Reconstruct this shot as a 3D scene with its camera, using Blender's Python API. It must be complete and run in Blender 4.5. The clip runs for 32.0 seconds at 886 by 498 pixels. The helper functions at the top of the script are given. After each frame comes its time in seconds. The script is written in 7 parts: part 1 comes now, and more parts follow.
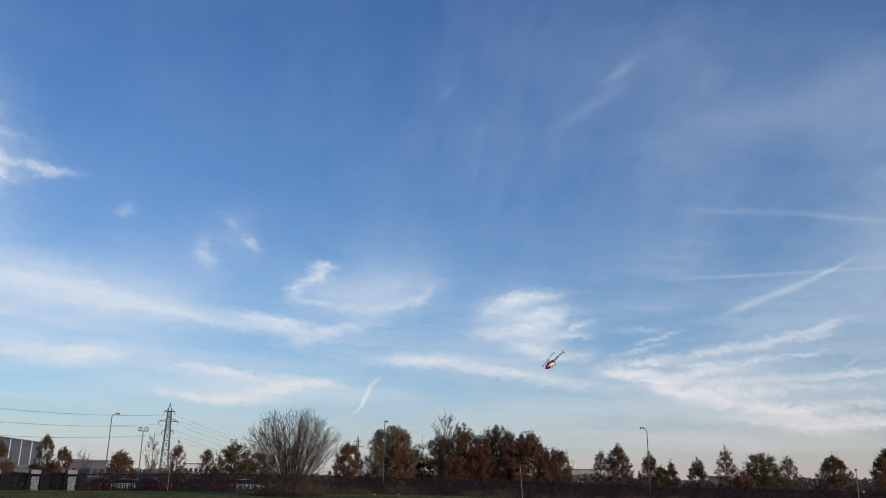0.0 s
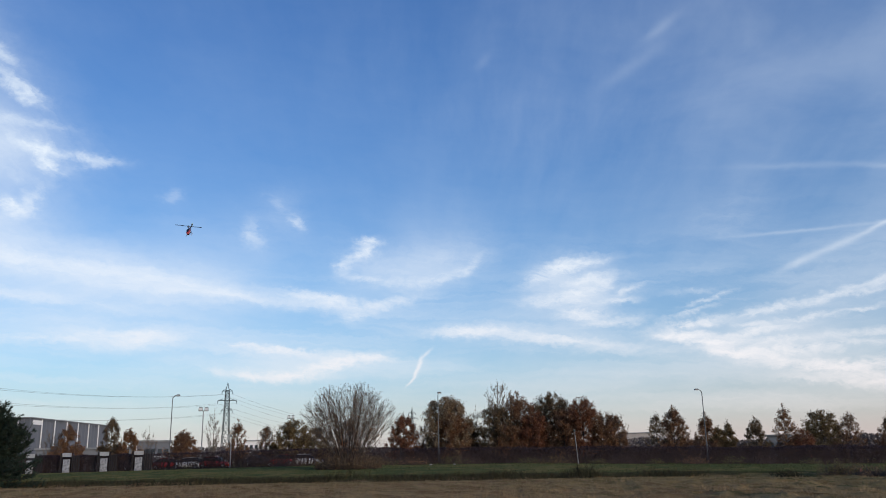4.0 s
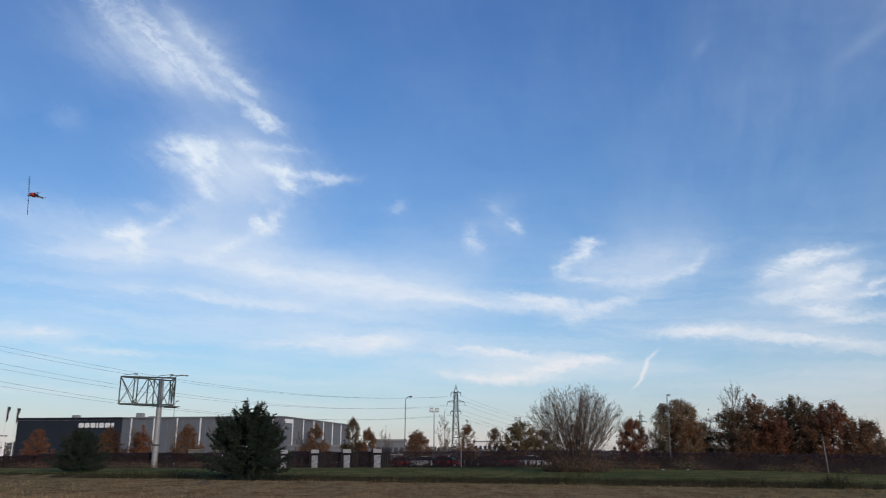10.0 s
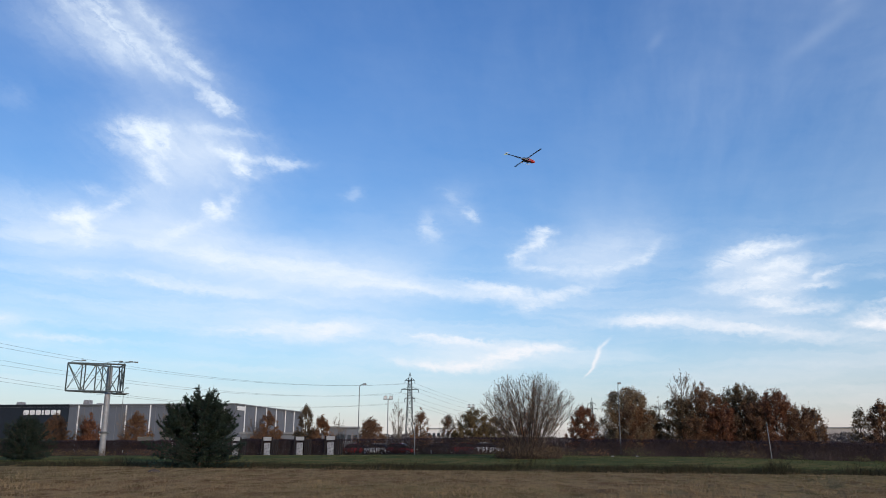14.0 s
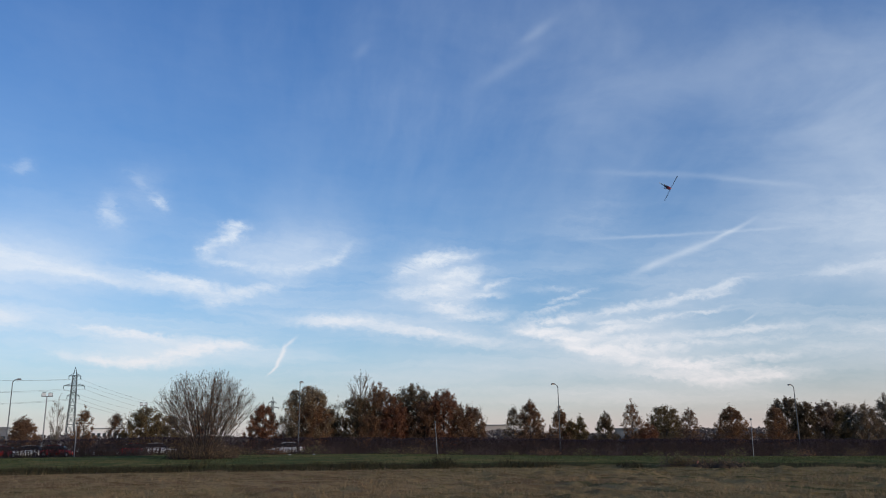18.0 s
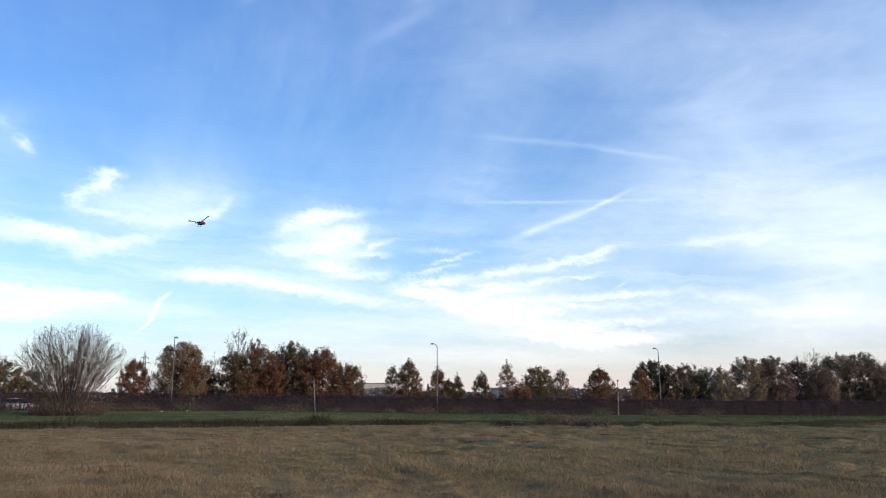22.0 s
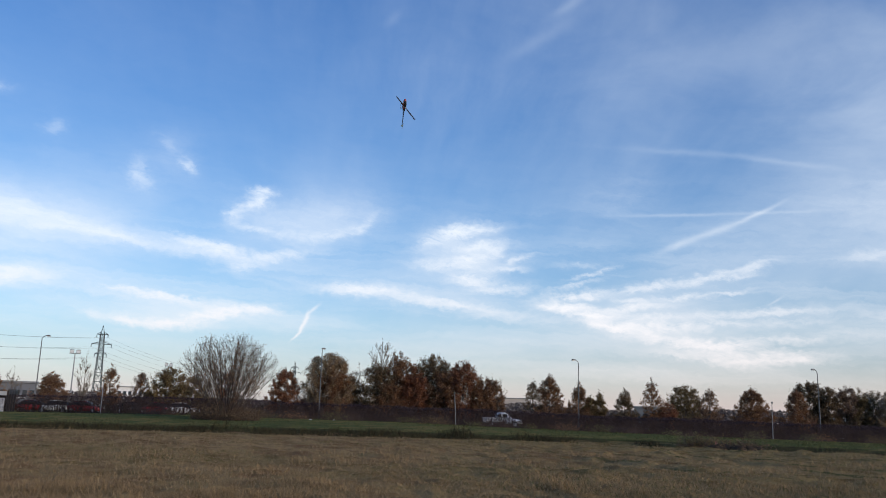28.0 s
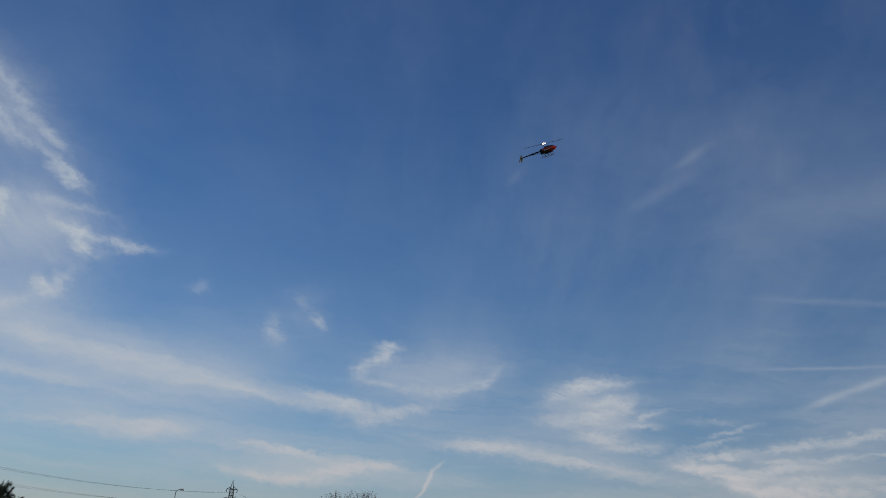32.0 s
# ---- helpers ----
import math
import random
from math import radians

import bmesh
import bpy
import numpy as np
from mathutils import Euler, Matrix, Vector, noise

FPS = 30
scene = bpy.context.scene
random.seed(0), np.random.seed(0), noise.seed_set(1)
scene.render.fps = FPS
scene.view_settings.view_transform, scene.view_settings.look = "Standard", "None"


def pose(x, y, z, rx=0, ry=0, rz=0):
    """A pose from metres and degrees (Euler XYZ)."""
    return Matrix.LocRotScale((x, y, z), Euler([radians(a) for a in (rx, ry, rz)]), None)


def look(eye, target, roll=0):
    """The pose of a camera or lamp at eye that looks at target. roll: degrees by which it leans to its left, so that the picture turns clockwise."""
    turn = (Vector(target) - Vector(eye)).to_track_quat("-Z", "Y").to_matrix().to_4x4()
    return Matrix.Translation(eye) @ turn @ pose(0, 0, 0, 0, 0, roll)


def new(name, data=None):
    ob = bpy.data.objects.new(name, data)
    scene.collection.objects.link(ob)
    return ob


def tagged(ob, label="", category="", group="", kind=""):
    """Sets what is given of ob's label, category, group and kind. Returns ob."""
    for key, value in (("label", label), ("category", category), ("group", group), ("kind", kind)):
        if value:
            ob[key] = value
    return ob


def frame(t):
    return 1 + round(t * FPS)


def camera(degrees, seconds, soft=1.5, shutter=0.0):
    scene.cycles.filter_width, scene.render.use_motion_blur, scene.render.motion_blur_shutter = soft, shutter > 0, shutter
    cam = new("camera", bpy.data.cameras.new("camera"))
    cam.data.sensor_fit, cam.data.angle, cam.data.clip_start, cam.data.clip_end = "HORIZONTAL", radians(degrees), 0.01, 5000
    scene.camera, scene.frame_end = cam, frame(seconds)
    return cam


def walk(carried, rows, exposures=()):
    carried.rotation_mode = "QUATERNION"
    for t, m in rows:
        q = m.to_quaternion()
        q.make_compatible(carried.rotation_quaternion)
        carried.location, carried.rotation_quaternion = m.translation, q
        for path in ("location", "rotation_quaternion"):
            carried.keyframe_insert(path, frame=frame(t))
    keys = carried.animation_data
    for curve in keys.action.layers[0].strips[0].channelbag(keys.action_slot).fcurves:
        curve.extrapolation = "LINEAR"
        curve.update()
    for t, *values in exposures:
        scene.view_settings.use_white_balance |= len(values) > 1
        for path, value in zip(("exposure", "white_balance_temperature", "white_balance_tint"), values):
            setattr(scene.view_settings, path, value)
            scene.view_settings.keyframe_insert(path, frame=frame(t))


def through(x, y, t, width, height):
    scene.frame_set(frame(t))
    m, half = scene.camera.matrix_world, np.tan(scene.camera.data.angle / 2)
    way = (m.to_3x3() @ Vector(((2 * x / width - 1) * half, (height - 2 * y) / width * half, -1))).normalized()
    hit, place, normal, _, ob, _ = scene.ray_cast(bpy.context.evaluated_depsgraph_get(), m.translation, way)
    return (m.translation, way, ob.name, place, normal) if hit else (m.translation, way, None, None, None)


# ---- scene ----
EYE = 1.6
EXPO = -0.16


def view(az, el, roll):
    """The pose of the hand-held camera: compass turn, tilt upwards and roll, in degrees."""
    return pose(0, 0, EYE, 90 + el, 0, -az) @ pose(0, 0, 0, 0, 0, roll)


cam = camera(57.03, 32.0, 0.95, 0.1)
# seconds, turn, tilt, roll
PATH = (
    (0, 17.98, 16.29, 0.8),
    (0.5, 17.51, 15.15, -0.59),
    (1, 15.94, 14.99, -1.48),
    (1.5, 15.22, 15.39, -1.68),
    (2, 15.65, 15.65, -1.28),
    (2.5, 16.37, 15.72, -1.18),
    (4.5, 12.5, 13.71, -1.32),
    (5, 8.32, 13.53, -0.72),
    (5.5, 7.87, 13.43, -0.71),
    (6, 7.82, 12.85, -0.64),
    (6.5, 8.17, 12.25, -0.21),
    (7, 10.06, 12.77, 0.21),
    (7.5, 12.05, 13.41, 0.4),
    (8, 14.09, 13.29, 0.74),
    (8.5, 18.14, 12.85, 0.48),
    (9, 18.62, 12.82, -0.63),
    (9.5, 10.46, 13.65, -0.72),
    (10, -1.06, 14.53, 0.29),
    (10.5, -6.57, 14.45, 1.12),
    (11, -3.14, 14.21, 1.39),
    (11.5, 2.91, 14.15, 1.01),
    (12, 5.36, 14.12, 0.8),
    (12.5, 2.78, 14.24, 0.78),
    (13, -0, 14.04, 0.78),
    (13.5, 0.44, 13.79, 0.67),
    (14, 2.15, 13.69, 0.18),
    (14.5, 2.65, 13.57, -0.33),
    (16.5, 2.88, 12.52, -0.36),
    (17, 8.16, 12.96, -0.12),
    (17.5, 17.85, 13.23, -0.41),
    (18, 24.1, 13.5, -0.7),
    (18.5, 25.36, 13.62, -0.87),
    (19, 24.02, 13.68, -0.74),
    (19.5, 20.93, 13.53, -0.1),
    (20, 19.02, 13.03, 0.85),
    (20.5, 23.52, 12.71, 0.58),
    (21, 31.96, 11.67, -0.22),
    (21.5, 34.47, 10.64, -0.34),
    (22, 32.34, 10.61, -0.27),
    (22.5, 27.35, 10.78, 0.55),
    (23, 22.94, 10.54, 1.34),
    (23.5, 22.88, 10.31, 2.12),
    (24, 26.41, 10.27, 1.88),
    (24.5, 29.36, 9.88, 1.27),
    (26.5, 31.13, 10.35, 1.29),
    (27, 29.21, 11.15, 1.38),
    (27.5, 25.92, 11.51, 1.07),
    (28, 22.33, 11.52, 1.57),
    (28.5, 18.25, 13.15, 2.7),
    (29, 15.29, 15.13, 3.21),
    (29.5, 13.75, 16.38, 2.95),
    (30, 11.66, 17.02, 2.93),
    (30.5, 10.18, 17.42, 3.35),
    (31, 9.72, 17.45, 3.32),
    (31.3, 9.75, 18.25, 3.4),
    (31.6, 10.2, 21.0, 3.6),
    (32, 12.8, 21.9, 3.67),
)
EXPOSURES = (
    (0, 0.0), (1, 0.45), (2, 0.15), (5, 0.3), (7, 0.37), (8, 0.14), (9, 0.25), (11, 0.0), (12, 0.2), (13, 0.22), (14, 0.33), (16, 0.4), (16.6, 0.44), (17, 0.3), (18, 0.15), (19, 0.33), (20, 0.22), (21, 0.4),
    (22, 0.78), (23, 0.58), (24, 0.58), (27, 0.5), (28, 0.35), (29, -0.08), (30, -0.62), (31, -0.14), (32, -0.62))
walk(cam, [(t, view(az, el, roll)) for t, az, el, roll in PATH], [(t, e + EXPO) for t, e in EXPOSURES])

# ---- sky, clouds and sun ----
SUN_AZ, SUN_EL = 146.0, 13.0

world = bpy.data.worlds.new("sky")
scene.world = world
world.use_nodes = True
WT = world.node_tree
WT.nodes.clear()


def wnode(kind, **values):
    n = WT.nodes.new(kind)
    for key, value in values.items():
        if key == "operation":
            n.operation = value
    return n


def put(sock, v):
    if isinstance(v, (int, float, tuple)):
        sock.default_value = v
    else:
        WT.links.new(v, sock)


def wm(op, a, b=None, c=None):
    """A math node of the sky."""
    n = wnode("ShaderNodeMath", operation=op)
    for i, v in enumerate((a, b, c)):
        if v is not None:
            put(n.inputs[i], v)
    return n.outputs[0]


def wdot(a, v):
    n = wnode("ShaderNodeVectorMath", operation="DOT_PRODUCT")
    put(n.inputs[0], a)
    n.inputs[1].default_value = v
    return n.outputs["Value"]


def wvec(x, y, z):
    n = wnode("ShaderNodeCombineXYZ")
    for i, v in enumerate((x, y, z)):
        put(n.inputs[i], v)
    return n.outputs[0]


def wnoise(vec, scale, detail, rough=0.55, dist=0.0):
    n = wnode("ShaderNodeTexNoise")
    put(n.inputs["Vector"], vec)
    n.inputs["Scale"].default_value = scale
    n.inputs["Detail"].default_value = detail
    n.inputs["Roughness"].default_value = rough
    n.inputs["Distortion"].default_value = dist
    return n


def wmix(fac, a, b):
    n = wnode("ShaderNodeMix")
    n.data_type = "RGBA"
    put(n.inputs[0], fac)
    put(n.inputs[6], a)
    put(n.inputs[7], b)
    return n.outputs[2]


coord = wnode("ShaderNodeTexCoord").outputs["Generated"]
sep = wnode("ShaderNodeSeparateXYZ")
WT.links.new(coord, sep.inputs[0])
dx, dy, dz = sep.outputs
AZ = wm("MULTIPLY", wm("ARCTAN2", dx, dy), 180 / math.pi)
EL = wm("MULTIPLY", wm("ARCSINE", dz), 180 / math.pi)

sky = wnode("ShaderNodeTexSky")
sky.sky_type = "NISHITA"
sky.sun_disc = False
sky.sun_elevation = radians(SUN_EL)
sky.sun_rotation = radians(SUN_AZ)
sky.altitude = 0
sky.air_density = 1.0
sky.dust_density = 0.35
sky.ozone_density = 1.6

# wisps drift: the angles are bent by a soft noise before the streaks are laid out
flat = wvec(AZ, wm("MULTIPLY", EL, 1.6), 0.0)
warp = wnoise(flat, 0.16, 3.0, 0.55)
wsep = wnode("ShaderNodeSeparateColor")
WT.links.new(warp.outputs["Color"], wsep.inputs[0])
fine = wnoise(flat, 0.75, 3.0, 0.6)
fsep = wnode("ShaderNodeSeparateColor")
WT.links.new(fine.outputs["Color"], fsep.inputs[0])
tiny = wnoise(flat, 2.2, 3.0, 0.65)
tsep = wnode("ShaderNodeSeparateColor")
WT.links.new(tiny.outputs["Color"], tsep.inputs[0])
BAZ = wm("ADD", wm("MULTIPLY_ADD", tsep.outputs[0], 0.7, -0.35), wm("ADD", wm("MULTIPLY_ADD", wsep.outputs[0], 1.8, AZ), wm("MULTIPLY_ADD", fsep.outputs[0], 1.5, -1.65)))
BEL = wm("ADD", wm("MULTIPLY_ADD", tsep.outputs[1], 0.38, -0.19), wm("ADD", wm("MULTIPLY_ADD", wsep.outputs[1], 0.9, EL), wm("MULTIPLY_ADD", fsep.outputs[1], 0.8, -0.85)))
BENT = wvec(BAZ, BEL, 1.0)
STRAIGHT = wvec(wm("MULTIPLY_ADD", fsep.outputs[0], 0.35, wm("ADD", AZ, -0.175)), wm("MULTIPLY_ADD", fsep.outputs[1], 0.25, wm("ADD", EL, -0.125)), 1.0)


def streaks(coords, rows, total=0.0):
    """Sums soft streaks of cloud: turn and tilt of the middle, lean, half length, half width (degrees), bend, density."""
    for az, el, lean, half, wide, bend, dense in rows:
        c, s = math.cos(radians(lean)), math.sin(radians(lean))
        u = wdot(coords, (c / half, s / half, -(az * c + el * s) / half))
        w = wdot(coords, (-s / wide, c / wide, -(-az * s + el * c) / wide))
        uu = wm("MULTIPLY", u, u)
        w = wm("MULTIPLY_ADD", uu, -bend / wide, w)
        r = wm("MULTIPLY_ADD", w, w, uu)
        total = wm("MULTIPLY_ADD", wm("EXPONENT", wm("MULTIPLY", r, -1.4)), dense, total)
    return total


SKY = 0.12
CLOUD_HIGH = (7.0, 7.85, 8.5)
CLOUD_LOW = (7.85, 6.55, 6.2)
HAZE = (3.75, 4.5, 5.35)
HAZE_RIGHT = (5.0, 4.2, 4.55)
VEILS = (
    (-23.28, 13.05, 0.8, 5.76, 0.42, 0, 0.24),
    (-15.71, 12.89, -3.4, 5.60, 0.42, 0, 0.24),
    (-8.03, 12.25, -6.1, 5.97, 0.42, 0, 0.24),
    (-0.03, 11.11, -10.0, 6.15, 0.42, 0, 0.24),
    (7.59, 10.12, -4.5, 5.39, 0.42, 0, 0.24),
    (-21.25, 10.84, -0.8, 8.44, 0.35, 0, 0.20),
    (-10.61, 10.21, -6.4, 7.57, 0.35, 0, 0.20),
    (1.28, 7.12, -2.5, 6.14, 0.35, 0, 0.24),
    (17.45, 8.10, -5.2, 4.75, 0.40, 0, 0.26),
    (24.17, 7.41, -6.3, 5.39, 0.40, 0, 0.26),
    (-24.27, 13.68, 1.7, 5.71, 1.99, 0, 0.26),
    (-14.44, 13.19, -6.1, 6.04, 1.79, 0, 0.26),
    (-5.35, 11.86, -6, 6.73, 1.39, 0, 0.3),
    (-2.13, 11.22, -4.4, 7.61, 0.55, 0, 0.3),
    (-10.9, 12.01, -8.4, 5.76, 0.55, 0, 0.22),
    (14.43, 13.71, 5.8, 3.68, 1.19, 0, 0.22),
    (11.1, 12.67, -4.5, 2.64, 0.79, 0, 0.14),
    (24.05, 11.15, -1.1, 3.23, 2.18, 0, 0.3),
    (-4.57, 17.45, 2.1, 0.73, 0.5, 0, 0.2),
    (-27.48, 21.3, 1, 1.18, 0.99, 0, 0.08),
    (7.64, 6.55, -2.7, 9.41, 0.99, 0, 0.18),
    (-22.18, 26.06, -12, 5.75, 1.99, 0, 0.25),
    (-16.13, 19.75, -2.5, 5.66, 2.28, 0, 0.28),
    (-18.3, 16.94, -47.6, 2.11, 1.99, 0, 0.2),
    (-16.07, 9.24, 0.1, 14.1, 1.29, 0, 0.1),
    (-6.55, 7.68, 9.2, 3.45, 0.79, 0, 0.45),
    (36.74, 6.65, -4.2, 7.94, 1.29, 0, 0.12),
    (36.68, 3.11, -1.1, 11.78, 0.69, 0, 0.2),
    (34.64, 14.71, 18.8, 3.44, 1.99, 0, 0.1),
    (41.84, 11.76, 1, 7.06, 1.99, 0, 0.12),
    (3.06, 16.57, 5.3, 1.74, 1.99, 0, 0.1),
    (1.17, 15.06, -68.5, 1.13, 0.69, 0, 0.2),
    (51.75, 5.6, -2, 8.05, 0.99, 0, 0.3),
    (53.05, 13.71, -3.1, 7.24, 1.99, 0, 0.2),
    (-35.06, 20.8, 11.4, 2.26, 1.29, 0, 0.3),
    (-31.01, 7.67, -0.3, 4.62, 0.69, 0, 0.25),
    (-30.1, 15.17, -1, 6.82, 1.19, 0, 0.2),
)
WISPS = (
    (-26.0, 28.6, -42.0, 4.2, 0.9, 0, 0.3),
    (-23.4, 28.0, -38.0, 4.4, 0.8, 0, 0.36),
    (-21.2, 26.4, -36.0, 3.4, 0.65, 0, 0.42),
    (-19.6, 27.6, -33.0, 3.6, 0.6, 0, 0.32),
    (-17.4, 25.6, -34.0, 2.6, 0.5, 0, 0.45),
    (-21.46, 25.43, -23.4, 1.5, 0.79, 0, 0.3),
    (-18.26, 24.71, -19.7, 2.44, 0.45, 0, 0.4),
    (-15.9, 24.94, -31.2, 1.69, 0.45, 0, 0.35),
    (-14.12, 22.71, -19, 1.23, 0.55, 0, 1.1),
    (-15.38, 23.51, -29, 1.11, 0.45, 0, 0.35),
    (-19.35, 20.58, 5.1, 2.1, 0.74, 0, 0.9),
    (-18.79, 19.73, -0.1, 1.06, 0.89, 0, 1.1),
    (-18.37, 18.27, -50, 1.04, 0.55, 0, 0.7),
    (-17.79, 19.66, -88.6, 1.29, 0.4, 0, 0.6),
    (-14.35, 21.05, -1.2, 2.69, 0.3, 0, 0.35),
    (-13.41, 19.53, -4.4, 1.34, 0.4, 0, 0.8),
    (-12.48, 18.8, -45.6, 0.93, 0.55, 0, 1.2),
    (-10.04, 19.4, -2.3, 2.03, 0.35, 0, 0.7),
    (-9.57, 18.97, 11.5, 1.64, 0.25, 0, 0.3),
    (-20.59, 19.27, -12.4, 1.13, 0.5, 0, 0.4),
    (-23.1, 14.5, 8.5, 1.34, 0.5, 0, 1.2),
    (-22.34, 13.73, -50.5, 0.83, 0.6, 0, 1.3),
    (-20.61, 15.61, 34.6, 1.7, 0.5, 0, 0.5),
    (-14.32, 15.79, -48.4, 0.69, 0.5, 0, 1.3),
    (-13.23, 16.03, 57.6, 1.43, 0.55, 0, 0.6),
    (-22.2, 16.31, -10.7, 0.98, 0.4, 0, 0.25),
    (-16.33, 14.16, 24.5, 2.04, 0.45, 0, 0.45),
    (-13.7, 17.48, -15.4, 0.97, 0.5, 0, 0.2),
    (6.81, 10.8, -6.4, 2.14, 0.45, 0, 1),
    (10.84, 10.59, 7.5, 2.44, 0.4, 0, 0.8),
    (8.48, 9.72, 5, 0.92, 0.35, 0, 0.5),
    (4.31, 11.17, -3.8, 1.38, 0.4, 0, 0.5),
    (9.36, 14.86, -6, 0.89, 0.3, 0, 0.7),
    (9.02, 14.14, -155.3, 1.32, 0.6, 0, 0.9),
    (7.7, 13.17, -98.1, 0.6, 0.69, 0, 0.7),
    (9.66, 12.21, -7.1, 1.73, 0.25, 0, 0.6),
    (9.55, 13.43, -37.9, 1.14, 0.99, 0, 0.12),
    (12.49, 12.01, -0.1, 1.5, 0.35, 0, 0.4),
    (14.38, 12.25, 16.9, 2.5, 0.45, 0, 0.5),
    (16.73, 13.33, 35.9, 1.38, 0.45, 0, 0.25),
    (4.16, 16.08, -57.3, 0.67, 0.4, 0, 0.4),
    (2.69, 17.37, -44.8, 0.82, 0.4, 0, 0.15),
    (1.05, 15.18, -76.5, 1.06, 0.65, 0, 0.2),
    (23.97, 12.76, 5.8, 2.26, 0.45, 0, 0.9),
    (23.28, 12.46, 13.6, 1.35, 0.45, 0, 0.9),
    (24.98, 11.66, 5.7, 2.31, 0.4, 0, 0.8),
    (24.67, 10.96, 8.6, 1.86, 0.35, 0, 0.8),
    (22.81, 10.32, -2.4, 2.32, 0.45, 0, 0.9),
    (24.37, 9.45, 0.3, 1.62, 0.45, 0, 1),
    (26.84, 10.24, 2, 1.49, 0.25, 0, 0.6),
    (27.72, 10.89, 11.9, 1.34, 0.25, 0, 0.6),
    (21.31, 11.97, 23.2, 1.04, 0.45, 0, 0.5),
    (26.82, 8.94, 3.7, 2.34, 0.4, 0, 0.4),
    (-11.45, 7.74, 0.7, 3, 0.35, 0, 0.6),
    (-6.61, 8.03, -0.6, 3.3, 0.45, 0, 0.6),
    (-16.34, 10.54, -4.5, 4.81, 0.25, 0, 0.3),
    (-27.2, 7.63, 0.5, 1.63, 0.45, 0, 0.6),
    (-23.26, 6.74, 2.5, 3.74, 0.25, 0, 0.35),
    (2.3, 7.37, -6.6, 3.57, 0.25, 0, 0.6),
    (7.42, 6.48, 10.7, 2.68, 0.4, 0, 0.9),
    (3.89, 5.52, -2.4, 2.64, 0.3, 0, 0.7),
    (16.06, 8.52, 1.1, 2.7, 0.35, 0, 0.6),
    (23.27, 7.7, -6.4, 5.78, 0.3, 0, 0.4),
    (31.61, 8.44, 3.8, 2.4, 0.34, 0, 1.1),
    (36.9, 9.01, 7.5, 2.3, 0.3, 0, 0.8),
    (40.74, 9.57, 12.5, 2.05, 0.3, 0, 0.75),
    (43.88, 10.17, 12.8, 1.59, 0.34, 0, 0.54),
    (32.73, 9.93, 14, 1.79, 0.19, 0, 0.54),
    (30.92, 7.64, -1.4, 1.94, 0.34, 0, 1.2),
    (35.58, 7.6, 5, 2.6, 0.26, 0, 0.95),
    (41.54, 8.52, 4.7, 1.96, 0.15, 0, 0.68),
    (33.99, 6.39, -5.5, 1.58, 0.38, 0, 1.2),
    (38.89, 6.35, 2.6, 4.13, 0.34, 0, 0.81),
    (43.12, 7.08, 1.8, 5.15, 0.26, 0, 0.65),
    (38.65, 5.27, -4, 3.9, 0.3, 0, 0.81),
    (43.15, 5.24, 4.3, 4.95, 0.34, 0, 0.65),
    (44.78, 4.25, 3.3, 3.03, 0.34, 0, 0.65),
    (40, 4.23, -8.3, 3.08, 0.3, 0, 0.54),
    (35.64, 8.1, -7.4, 1.27, 0.19, 0, 0.54),
    (3.04, 7.34, -4.5, 2.92, 0.25, 0, 0.6),
    (0.81, 5.65, -7.2, 2.66, 0.3, 0, 0.6),
    (5.57, 5.94, 12.1, 2.76, 0.4, 0, 0.8),
    (9.89, 6.85, -5.4, 2.2, 0.25, 0, 0.5),
    (17.53, 8.44, -3, 2.47, 0.3, 0, 0.7),
    (21.72, 7.61, -3.5, 2.24, 0.25, 0, 0.5),
    (25.87, 6.87, 2.1, 2.42, 0.25, 0, 0.3),
    (25.5, 8.75, 6.1, 2.02, 0.3, 0, 0.4),
    (31.74, 9.18, 12.6, 2.01, 0.2, 0, 0.6),
    (38.73, 8.37, 7.1, 1.84, 0.2, 0, 0.6),
    (42.48, 9.57, 2.9, 1.56, 0.2, 0, 0.5),
    (45.31, 6.52, 3.7, 2.69, 0.25, 0, 0.42),
    (32.99, 7.09, 0.6, 1.7, 0.2, 0, 0.8),
    (37.21, 6.97, 3.9, 1.84, 0.2, 0, 0.5),
    (32.03, 7.22, -14.9, 2.82, 0.45, 0, 0.8),
    (36.2, 5.99, -15.9, 3.72, 0.55, 0, 0.8),
    (41.52, 4.54, -13.8, 3.61, 0.6, 0, 0.7),
    (37.67, 6.44, -11.8, 3.62, 0.4, 0, 0.5),
    (44.46, 4.55, -10.5, 3.39, 0.5, 0, 0.5),
    (50.4, 10.61, 6.8, 2.51, 0.45, 0, 0.3),
    (53.69, 10.69, 9.3, 2.01, 0.6, 0, 0.35),
    (32.07, 10.47, 2.1, 2.03, 0.3, 0, 0.25),
    (52.3, 6.7, -4.7, 3.22, 0.4, 0, 0.4),
    (-35.61, 21.49, 6.5, 1.06, 0.5, 0, 0.7),
    (-34.44, 21.11, 11.2, 1.55, 0.45, 0, 0.9),
    (-33.61, 19.78, -40.5, 1.13, 0.4, 0, 0.5),
    (-36.52, 20.33, 30.8, 0.63, 0.5, 0, 0.6),
)
